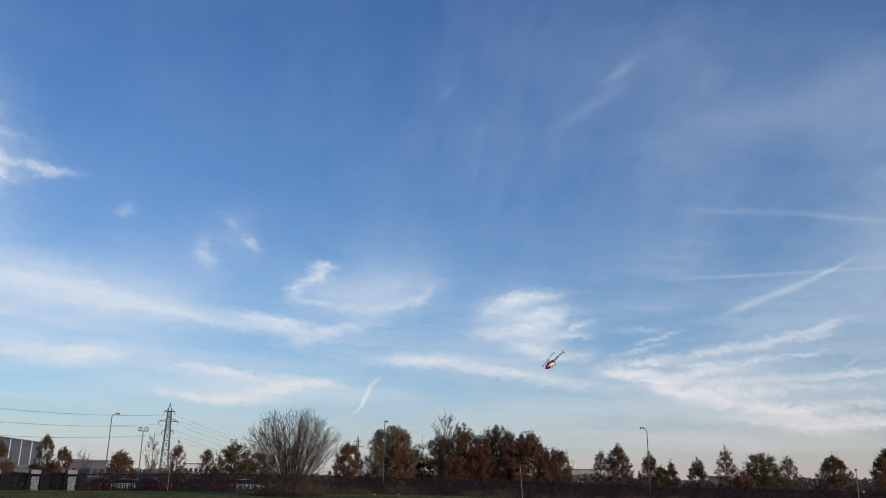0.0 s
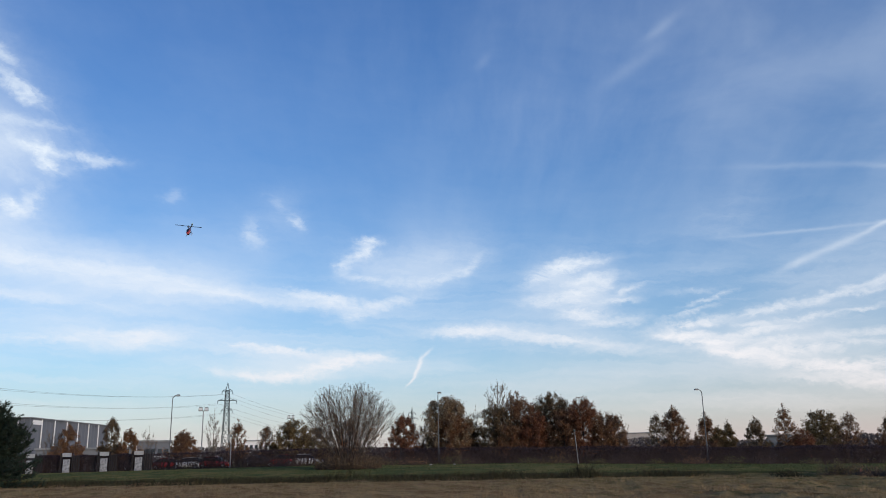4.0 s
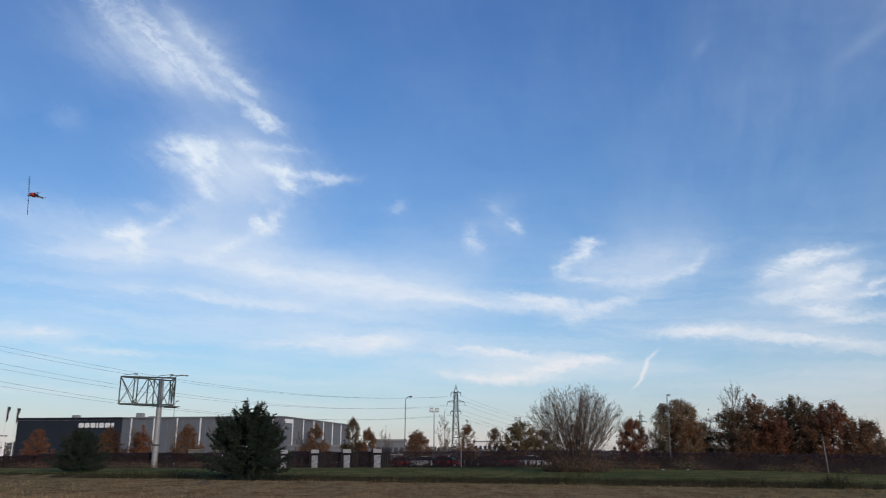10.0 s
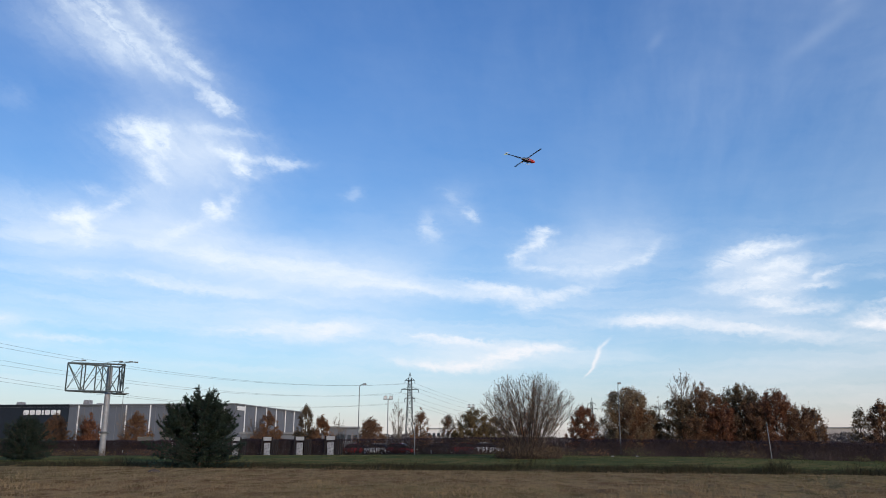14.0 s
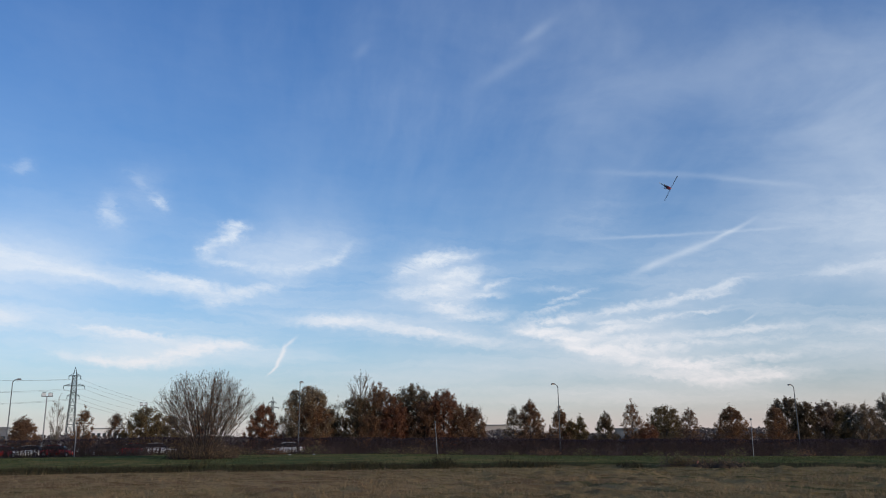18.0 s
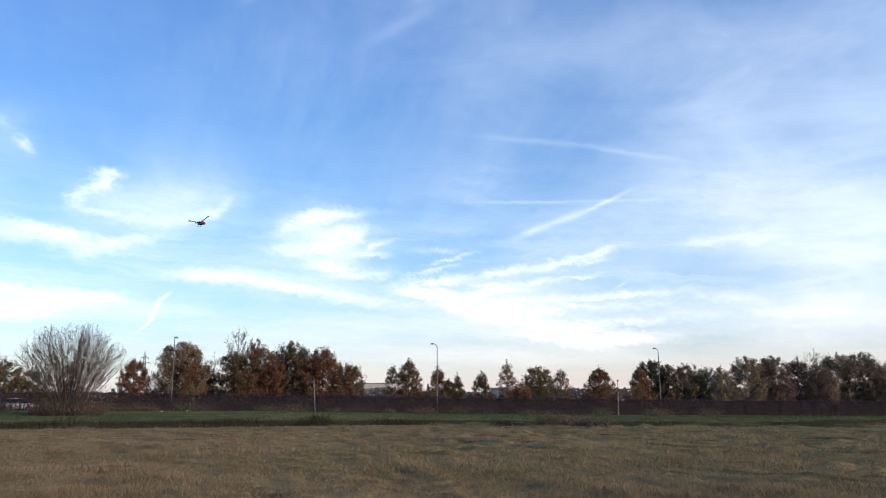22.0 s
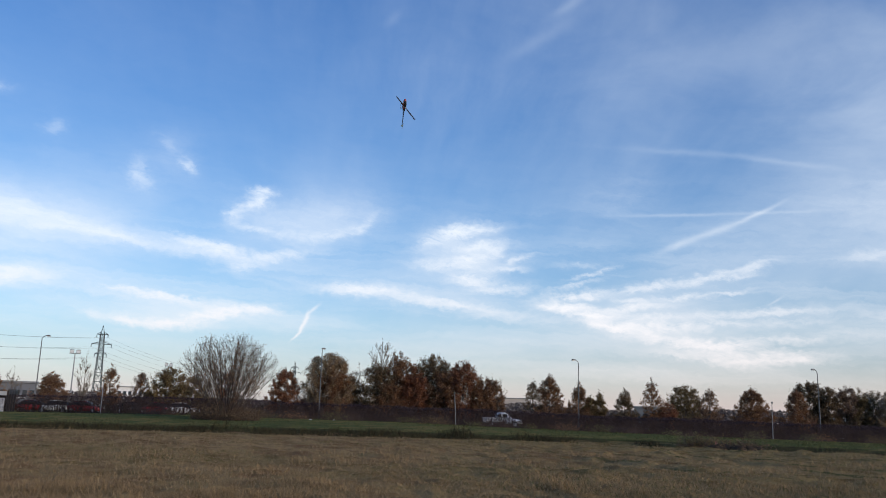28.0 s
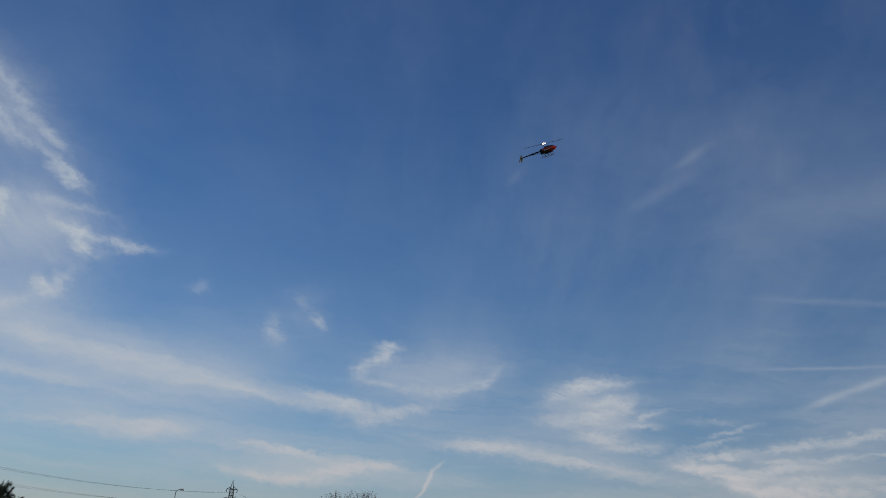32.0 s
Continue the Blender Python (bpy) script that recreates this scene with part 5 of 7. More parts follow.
def pine(az, d, el, wide, seed, label, needles=60000, broad=0.8, second=True):
    """A broad young pine: whorls of branches that turn up at the end, with brushes of needles on every shoot."""
    rng = np.random.default_rng(seed)
    p = spot(az, d)
    h = high(el, d) - p[2]
    half = d * radians(wide) / 2
    h *= 0.87
    t = thing("pine_tree", at(p), label, "tree", "pines on the verge")
    part("trunk", Geo().path([(0, 0, -0.15), (0.05, 0, h * 0.5), (0, 0.03, h * 0.95)], h * 0.022, 0.02, 7), BARK, t, smooth=True)
    br = Geo()
    S, E = [], []
    leaders = [((0.0, 0.0), 1.0, 1.0)]
    if second:
        leaders.append(((-half * 0.52, -0.3), 0.86, 0.5))
        leaders.append(((half * 0.34, 0.4), 0.8, 0.5))
    for (lx, ly), tall, share in leaders:
        if share < 1:
            br.path([(0, 0, h * 0.35), (lx * 0.7, ly * 0.7, h * 0.5), (lx, ly, h * tall * 0.95)], 0.05, 0.015, 5)
        levels = 15 if share == 1 else 6
        for i in range(levels):
            u = (i + 0.3) / levels if share == 1 else 0.55 + 0.42 * i / levels
            z = h * tall * (0.02 + 0.93 * u) + rng.uniform(-0.2, 0.2)
            wide_at = 1.08 * (1 - broad * max(0.0, u - 0.2) / 0.8) + 0.04
            count = 13 if u < 0.22 else 9 if u < 0.5 else 6
            for k in range(count):
                a = 2 * math.pi * (k + rng.uniform(-0.3, 0.3)) / count + i * 1.3
                L = half * wide_at * rng.uniform(0.5, 1.2) * (1.0 if share == 1 else 0.62)
                q = np.linspace(0, 1, 7)
                lift = L * (0.65 * u - 0.03) * q + (0.15 + 0.5 * rng.uniform() * min(1, 0.3 + 2 * u)) * q ** 3
                cx, cy = lx * min(1, 0.5 + u), ly
                pts = np.column_stack([cx + math.cos(a) * L * q, cy + math.sin(a) * L * q, z + lift])
                br.path(pts, 0.035, 0.01, 4)
                side = np.array((-math.sin(a), math.cos(a), 0))
                for f in np.linspace(0.22, 1.0, 9):
                    c = np.array([np.interp(f, q, pts[:, j]) for j in range(3)])
                    for sgn in (-1, 1, -1):
                        v = np.array((math.cos(a), math.sin(a), 0)) * 0.6 + side * sgn * rng.uniform(0.2, 1.0) + (0, 0, rng.uniform(-0.25, 0.9))
                        v /= np.linalg.norm(v)
                        S.append(c), E.append(c + v * rng.uniform(0.22, 0.5) * (1.15 - 0.4 * f))
                S.append(pts[-2]), E.append(pts[-1] + (0, 0, rng.uniform(0.2, 0.6)))
        S.append(np.array((lx, ly, h * tall * 0.84))), E.append(np.array((lx, ly, h * tall)))
    S, E = np.array(S), np.array(E)
    br.tubes(S, E, 0.012, 0.006, 3)
    tagged(part("branchwork", br, BARK, t), kind="stuff")
    k = rng.integers(0, len(S), needles)
    v = (E - S)[k]
    c = S[k] + v * rng.uniform(0, 1, (needles, 1))
    v = v / np.linalg.norm(v, axis=1)[:, None] * 0.9 + rng.normal(0, 0.6, v.shape)
    v /= np.linalg.norm(v, axis=1)[:, None]
    L = rng.uniform(0.11, 0.25, needles)[:, None]
    side = np.cross(v, rng.normal(0, 1, v.shape))
    side /= np.linalg.norm(side, axis=1)[:, None] + 1e-9
    w = 0.022
    vv = np.stack([c - side * w, c + side * w, c + v * L], 1).reshape(-1, 3)
    part("foliage", Geo().add(vv, np.arange(len(vv)).reshape(-1, 3)), NEEDLE, t, "dark green needle tufts")


big_bush()
pine(-13.95, 69, 3.68, 5.3, 3, "broad dark green pine on the grass verge", 150000)
pine(-24.35, 92, 1.85, 3.1, 5, "small dark green pine by the hedge", 50000, 0.9, False)

Y = "young oak with rusty orange leaves behind the hedge"
S = "slender sparse young tree behind the hedge"
# turn, tilt of the top, width in degrees, metres behind the hedge, shape, leaf, label, leaves
ROW = (
    (-34.0, 1.4, 1.3, 12, "ragged", LEAF_ORANGE, Y, 900), (-32.44, 1.82, 1.4, 14, "ragged", LEAF_ORANGE, Y, 900), (-29.47, 2.1, 1.1, 14, "ragged", LEAF_ORANGE, S, 700),
    (-26.8, 1.85, 1.6, 14, "cone", LEAF_RED, Y, 1500), (-22.72, 2.05, 1.8, 14, "cone", LEAF_ORANGE, Y, 2200), (-20.75, 2.1, 1.35, 14, "cone", LEAF_RED, Y, 1300),
    (-17.95, 2.25, 1.65, 12, "cone", LEAF_ORANGE, Y, 1500), (-9.64, 2.36, 1.7, 10, "cone", LEAF_ORANGE, Y, 1700),
    (-7.15, 2.92, 1.2, 8, "ragged", LEAF_DARK, "narrow dark tree with thinning leaves behind the hedge", 1800), (-6.1, 2.2, 1.4, 9, "cone", LEAF_ORANGE, Y, 1500),
    (-2.8, 2.05, 1.9, 8, "ragged", LEAF_BROWN, Y, 2000), (0.65, 2.7, 1.3, 9, "ragged", LEAF_ORANGE, S, 650), (2.53, 2.3, 0.95, 12, "ragged", LEAF_BROWN, S, 260),
    (4.3, 2.6, 2.5, 10, "round", LEAF_OLIVE, "round olive-brown tree behind the great shrub", 2400), (5.9, 2.0, 2.0, 16, "round", LEAF_OLIVE, "low olive-brown tree behind the great shrub", 1800),
    (11.75, 3.0, 2.1, 7, "cone", LEAF_RED, "russet tree beside the great shrub", 2400),
    (14.75, 4.02, 3.0, 9, "round", LEAF_BIRCH, "large round tree with brown and orange leaves", 3600), (15.0, 2.85, 2.4, 5, "round", LEAF_ORANGE, "rusty orange oak close behind the hedge", 3000),
    (16.3, 2.4, 0.9, 10, "round", LEAF_DARK, "dark small tree between larger ones", 900),
    (18.15, 3.35, 2.3, 9, "round", LEAF_DARK, "dark green-brown tree at the end of the clump", 3600), (19.6, 4.22, 2.2, 10, "round", LEAF_BROWN, "tall round brown tree in a clump", 3400),
    (19.1, 2.25, 2.2, 5, "round", LEAF_ORANGE, "rusty orange oak close behind the hedge", 2800), (20.6, 3.15, 1.8, 6, "round", LEAF_RED, "russet tree in the clump", 2600),
    (21.8, 4.2, 2.8, 11, "round", LEAF_DARK, "big round dark brown tree in a clump", 4200), (22.7, 2.95, 2.0, 6, "round", LEAF_BROWN, "brown-orange tree close behind the hedge", 2600),
    (24.0, 3.72, 2.1, 8, "round", LEAF_RED, "rounded russet tree at the end of the clump", 3600), (25.2, 2.75, 1.7, 6, "round", LEAF_BROWN, "low brown tree behind the hedge", 1800), (26.0, 2.72, 1.7, 7, "ragged", LEAF_BROWN, S, 1600),
    (28.75, 2.6, 1.15, 7, "ragged", LEAF_DARK, S, 1000), (29.9, 2.98, 1.9, 7, "cone", LEAF_BROWN, Y, 2300), (31.95, 2.45, 1.35, 7, "cone", LEAF_BROWN, Y, 1500), (32.7, 1.7, 1.1, 7, "cone", LEAF_OLIVE, "low olive-brown young tree", 1000),
    (33.3, 1.9, 0.95, 7, "cone", LEAF_OLIVE, S, 1000), (34.95, 2.1, 1.3, 7, "ragged", LEAF_DARK, "dark narrow young tree behind the hedge", 1700), (36.75, 2.85, 1.5, 7, "ragged", LEAF_ORANGE, "sparse young tree with orange leaves", 1000),
    (37.7, 1.25, 1.2, 7, "round", LEAF_RED, "low russet shrub behind the hedge", 1200), (38.9, 2.4, 2.1, 40, "round", LEAF_OLIVE, "round olive-green tree further off", 2800), (40.4, 2.2, 1.5, 7, "ragged", LEAF_BROWN, S, 1300),
    (43.05, 2.38, 2.1, 7, "cone", LEAF_ORANGE, Y, 2400), (45.7, 2.22, 1.85, 6, "cone", LEAF_ORANGE, Y, 2300), (46.45, 2.7, 2.2, 14, "round", LEAF_DARK, "round dark tree behind a young oak", 3000),
    (47.55, 2.42, 1.2, 12, "round", LEAF_DARK, "round dark tree in a row", 1700), (48.5, 2.45, 1.25, 12, "round", LEAF_HAZED_BROWN, "round brown tree in a row", 1600), (49.3, 2.45, 1.5, 12, "cone", LEAF_OLIVE, "olive-brown tree in a row", 1900),
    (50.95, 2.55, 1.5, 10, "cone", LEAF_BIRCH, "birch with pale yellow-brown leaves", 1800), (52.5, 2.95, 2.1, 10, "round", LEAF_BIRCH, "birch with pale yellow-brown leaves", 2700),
    (50.0, 2.3, 1.6, 16, "round", LEAF_DARK, "dark tree behind birches", 2000), (54.1, 2.92, 2.2, 10, "round", LEAF_HAZED_BROWN, "brown tree in the grove", 2900), (53.4, 2.5, 1.8, 18, "round", LEAF_DARK, "dark tree in the grove", 2200),
    (55.6, 2.98, 2.0, 11, "cone", LEAF_HAZED_BROWN, "brown tree in the grove", 2700), (57.9, 3.1, 2.2, 11, "round", LEAF_BIRCH, "birch with pale yellow-brown leaves", 3000), (56.8, 2.4, 1.8, 7, "round", LEAF_HAZED_BROWN, "brown tree in the grove", 2300),
    (59.2, 3.05, 2.3, 10, "round", LEAF_HAZED_BROWN, "brown tree in the grove", 3200), (60.2, 2.4, 2.0, 5, "cone", LEAF_HAZED_BROWN, "russet tree close behind the hedge", 2400), (61.8, 3.0, 2.6, 9, "round", LEAF_HAZED_BROWN, "brown tree in the grove", 3000),
    (7.95, 2.65, 1.5, 9, "ragged", LEAF_RED, "young russet oak seen through the great shrub", 900), (64.0, 2.9, 2.8, 9, "round", LEAF_OLIVE, "olive-brown tree in the grove", 2800), (66.5, 2.9, 2.8, 9, "round", LEAF_HAZED_BROWN, "brown tree in the grove", 2800),
)
for i, (az, el, wide, back, shape, mat, label, n) in enumerate(ROW):
    d = hedge_d(az, max(back, 12.0 if -9 < az < 6 else 8.5))
    near = "birch" in label
    sparse = n < 1400 and shape == "ragged"
    full = 6.0 if shape == "round" else 3.0 if sparse else 6.5
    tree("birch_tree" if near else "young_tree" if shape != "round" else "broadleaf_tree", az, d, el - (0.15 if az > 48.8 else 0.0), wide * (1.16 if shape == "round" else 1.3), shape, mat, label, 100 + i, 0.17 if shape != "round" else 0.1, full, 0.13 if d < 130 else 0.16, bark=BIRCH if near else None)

BARE = (
    (-21.24, 2.25, 0.8, 14, "thin bare sapling by the warehouse"), (-18.74, 2.4, 0.7, 12, "thin bare sapling by the warehouse"), (-16.2, 2.3, 0.8, 12, "thin bare sapling by the warehouse"),
    (-10.58, 2.34, 1.0, 12, "thin bare sapling by the warehouse"), (-4.9, 2.3, 1.0, 16, "thin bare tree behind the hedge"), (-0.91, 3.46, 0.95, 22, "slim bare poplar behind the hedge"),
    (2.5, 2.35, 1.0, 12, "slim nearly bare tree behind the hedge"), (16.75, 3.35, 1.5, 11, "grey bare tree between brown ones"), (13.2, 2.3, 1.2, 14, "grey bare tree between brown ones"),
    (18.3, 5.25, 1.45, 14, "tall grey bare tree over the clump"), (56.6, 3.24, 1.4, 14, "tall grey bare tree over the grove"), (26.3, 2.7, 1.0, 8, "thin ragged bare tree"),
)
for i, (az, el, wide, back, label) in enumerate(BARE):
    bare_tree("bare_tree", az, hedge_d(az, max(back, 8.5)), el, wide * (1.3 if "tall" in label else 1.25), label, 300 + i, few=160 if "nearly" in label or "ragged" in label else 30, limbs=64 if "tall" in label else 34, foot=0.3 if "tall" in label else 0.2)


# ---- far woods on the skyline ----
def far_woods():
    rng = np.random.default_rng(11)
    g = Geo()
    for az in np.arange(-50, 72, 0.16):
        d = rng.uniform(230, 420)
        if -30 < az < -6:
            d = rng.uniform(300, 420)
        e = 0.85 + 0.28 * float(vnoise(az * 0.35, 0.5, 2.5)) + 0.16 * float(vnoise(az * 1.7, 3.5, 2.5))
        h = max(1.5, high(e, d))
        p = spot(az, d)
        n = 130
        z = rng.uniform(-1, 1, n)
        q = np.column_stack([rng.normal(0, 1.2, n), rng.normal(0, 2, n), (z + 1) / 2 * h * (1 - 0.12 * np.abs(rng.normal(0, 1, n)))]) + (p[0], p[1], 0)
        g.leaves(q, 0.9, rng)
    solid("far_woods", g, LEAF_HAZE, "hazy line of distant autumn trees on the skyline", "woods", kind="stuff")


far_woods()

# ---- the clipped hedge ----
def hedge_meshes():
    made = []
    for k in range(8):
        rng = np.random.default_rng(40 + k)
        L, H, T = 5.0, 2.0, 1.3
        n = (1150, 1250, 1050, 1200, 1500, 1500, 5600, 5600)[k]
        x = rng.uniform(-L / 2 - 0.1, L / 2 + 0.1, n)
        y = np.sign(rng.normal(size=n)) * T / 2 * np.sqrt(rng.uniform(0.1, 1, n))
        z = H * rng.uniform(0.02, 1.0, n) ** 0.85
        flat_top = rng.uniform(0, 1, n) < 0.22
        z = np.where(flat_top, H * rng.uniform(0.9, 1.0, n), z)
        y = np.where(flat_top, rng.uniform(-T / 2, T / 2, n), y)
        z = z * (1 + 0.035 * vnoise(x * 1.3, k * 3.1)) + rng.normal(0, 0.025, n)
        y = y + 0.2 * vnoise(x * 0.9, z * 1.2, k + 0.5)
        leaf_mesh = Geo().bits(np.column_stack([x, y, z]), 0.12, rng).mesh("hedge_leaves", HEDGE)
        g = Geo()
        m = 330 if k > 3 else 200
        a = np.column_stack([rng.uniform(-L / 2, L / 2, m), rng.normal(0, 0.2, m), np.zeros(m)])
        b = a + np.column_stack([rng.normal(0, 0.25, m), rng.normal(0, 0.25, m), rng.uniform(1.2, 2.04, m)])
        g.tubes(a, b, 0.016, 0.006, 3)
        c = a + (b - a) * rng.uniform(0.3, 0.9, (m, 1))
        g.tubes(c, c + rng.normal(0, 0.25, (m, 3)) + (0, 0, 0.3), 0.008, 0.004, 3)
        made.append((leaf_mesh, g.mesh("hedge_stems", HEDGE_TWIG)))
    return made


def build_hedge():
    made = hedge_meshes()
    rng = np.random.default_rng(9)
    rz = -HEDGE_AZ
    s = -167.5
    i = 0
    while s < 172:
        x, y = HN * HEDGE_R + HE * s
        h = float(np.interp(s, (-170, -125, -100, -60, -25, 0, 30, 170), (1.15, 1.25, 2.0, 2.05, 1.95, 1.9, 2.0, 1.95))) * rng.uniform(0.96, 1.04)
        z = float(gz(x, y)) - 0.05
        t = thing("hedge", pose(x, y, z, 0, 0, rz) @ Matrix.Diagonal((1, 1, h / 2.0, 1)), "clipped leafless hedge of dark purplish-brown twigs", "hedge", "hedge sections")
        lm, sm = made[int(rng.integers(0, 4) if s > -14 else rng.integers(4, 6) if s > -46 else rng.integers(6, 8))]
        part("foliage", lm, None, t)
        tagged(part("stem_thicket", sm, None, t), kind="stuff")
        # added second row: keeps the thin front hedge dark from behind
        if s > -14:
            x, y = HN * (HEDGE_R + 7.4) + HE * s
            back = thing("hedge", pose(x, y, float(gz(x, y)) - 0.05, 0, 0, rz) @ Matrix.Diagonal((1, 1, h / 2.05, 1)), "dense dark hedge added as a backing behind the see-through front hedge", "hedge", "hedge sections")
            lm, sm = made[6 + i % 2]
            part("foliage", lm, None, back)
            tagged(part("stem_thicket", sm, None, back), kind="stuff")
        s += 5.0
        i += 1


build_hedge()


# ---- rough grass, weeds and tussocks ----
BLADE = material("dry_grass", (0.355, 0.25, 0.138), 0.9, second=(0.172, 0.12, 0.063), scale=0.25, per_piece=0.6, through=0.25, spec=0.02)
BLADE_GREEN = material("green_grass", (0.118, 0.13, 0.054), 0.9, second=(0.058, 0.068, 0.028), scale=0.4, per_piece=0.6, through=0.25, spec=0.02)


def grass(name, n, r0, r1, a0, a1, tall, wide, mat, label, seed, keep=None):
    rng = np.random.default_rng(seed)
    r = 1 / (1 / r0 + (1 / r1 - 1 / r0) * rng.uniform(0, 1, n))
    a = np.radians(rng.uniform(a0, a1, n))
    x, y = r * np.sin(a), r * np.cos(a)
    if keep is not None:
        ok = keep(x, y)
        x, y, r = x[ok], y[ok], r[ok]
    n = len(x)
    z = gz(x, y) + np.where(r < 84, lumps(x, y) * np.clip((59 - x * HN[0] - y * HN[1]) / 6, 0.12, 1), 0.0)
    k = 0.5 + 0.9 * np.clip(vnoise(x * 0.45, y * 0.45, 3.5), 0, 1)
    h = tall * rng.uniform(0.5, 1.3, n) * k * (1 + r * 0.012)
    w = wide * (0.5 + r / 26)
    t = rng.uniform(0, math.pi, n)
    lean = rng.normal(0, 0.5, (n, 2)) * h[:, None]
    p = np.column_stack([x, y, z - 0.02])
    e = np.column_stack([np.cos(t) * w, np.sin(t) * w, np.zeros(n)])
    tip = p + np.column_stack([lean, h])
    v = np.stack([p - e, p + e, tip], 1).reshape(-1, 3)
    solid(name, Geo().add(v, np.arange(n * 3).reshape(-1, 3)), mat, label, "grass", kind="stuff")


DARK_TUFT = material("rough_grass", (0.07, 0.06, 0.03), 0.9, second=(0.026, 0.023, 0.013), scale=0.4, per_piece=0.6, through=0.2, spec=0.1)
def bank(x, y):
    """How far a place lies beyond the foot of the low bank."""
    s = x * HE[0] + y * HE[1]
    return x * HN[0] + y * HN[1] + 13 * np.clip((s - 10) / 24, 0, 1) + 2.0 * vnoise(s * 0.11, 0.5) - 58.5


def on_bank(x, y):
    return (np.abs(bank(x, y) - 0.4) < 1.8) & (vnoise(x * 0.22, y * 0.22, 6.5) > -0.35) & (x * HE[0] + y * HE[1] < 17)


grass("rough_grass", 150000, 46, 80, -40, 62, 0.36, 0.009, DARK_TUFT, "dark rough grass along the low bank", 24, on_bank)
grass("dry_grass", 270000, 11.5, 70, -36, 66, 0.13, 0.0065, BLADE, "short dry straw-coloured grass stubble over the field", 21, lambda x, y: bank(x, y) < 0)
grass("green_grass", 80000, 11.5, 70, -36, 66, 0.09, 0.006, BLADE_GREEN, "short green grass between the dry stubble", 22, lambda x, y: (bank(x, y) < 0) & (vnoise(x * 0.09, y * 0.09, 7.5) + 0.02 * (x * HE[0] + y * HE[1]) > -0.05))
grass("verge_grass", 70000, 52, 96, -40, 68, 0.10, 0.010, BLADE_GREEN, "green grass of the verge below the hedge", 23, lambda x, y: (bank(x, y) > 0.5) & (x * HN[0] + y * HN[1] < 94))


def weeds(az, d, size, seed, label, mat, tall=1.0):
    rng = np.random.default_rng(seed)
    p = spot(az, d)
    t = thing("weed_clump", at(p), label, "weeds", "weed clumps")
    n = int(160 * size)
    a = np.column_stack([rng.normal(0, 0.9 * size, n), rng.normal(0, 0.5 * size, n), np.zeros(n)])
    b = a + np.column_stack([rng.normal(0, 0.15, n), rng.normal(0, 0.15, n), rng.uniform(0.2, 0.95, n) * min(1.0, size) * tall])
    tagged(part("stalk_tuft", Geo().tubes(a, b, 0.012, 0.005, 3), TWIG, t), kind="stuff")
    q = a + (b - a) * rng.uniform(0.2, 1.0, (n, 1))
    part("foliage", Geo().leaves(np.repeat(q, 4, 0) + rng.normal(0, 0.07, (n * 4, 3)), 0.1, rng), mat, t)


weeds(39.3, 57, 0.75, 1, "tall yellow-green weeds with dry stalks on the field edge", LEAF_WEED, 1.45)
weeds(40.2, 57.5, 0.9, 2, "dead brown weeds with dry stalks on the field edge", LEAF_OLIVE, 0.9)
weeds(42.3, 57, 1.1, 3, "low dark weeds on the field edge", LEAF_DARK, 0.6)
for k, (a, d, size) in enumerate(((20.2, 92, 0.7), (28.6, 92, 0.6), (33.5, 92, 0.8), (38.0, 93, 0.6), (43.0, 95, 0.9), (46.3, 97, 0.7), (15.1, 91, 0.9), (24.8, 92, 0.6))):
    weeds(a, d, size, 70 + k, "green weeds growing at the foot of the hedge", LEAF_WEED, 1.2)
for i, (a, d) in enumerate(((-20.5, 112), (-17, 108), (-15.5, 106), (-23, 118), (-27, 125), (26.5, 91), (22, 90), (31, 91), (35, 92), (10, 92), (12.5, 90), (4, 93), (50, 104), (47, 100), (16, 92))):
    weeds(a, d, 1.0 if a > -14 else 1.7, 10 + i, "low brown weeds at the foot of the hedge", (LEAF_OLIVE, LEAF_BROWN, HEDGE)[i % 3])

# ---- cars on the road behind the hedge ----
GLASS = material("car_glass", (0.02, 0.025, 0.03), 0.05, spread=0.1)
TYRE = material("tyre", (0.02, 0.02, 0.02), 0.85)
RIM = material("rim", (0.5, 0.5, 0.52), 0.3, 0.9)
RED_LAMP = material("tail_lamp", (0.35, 0.02, 0.02), 0.2)


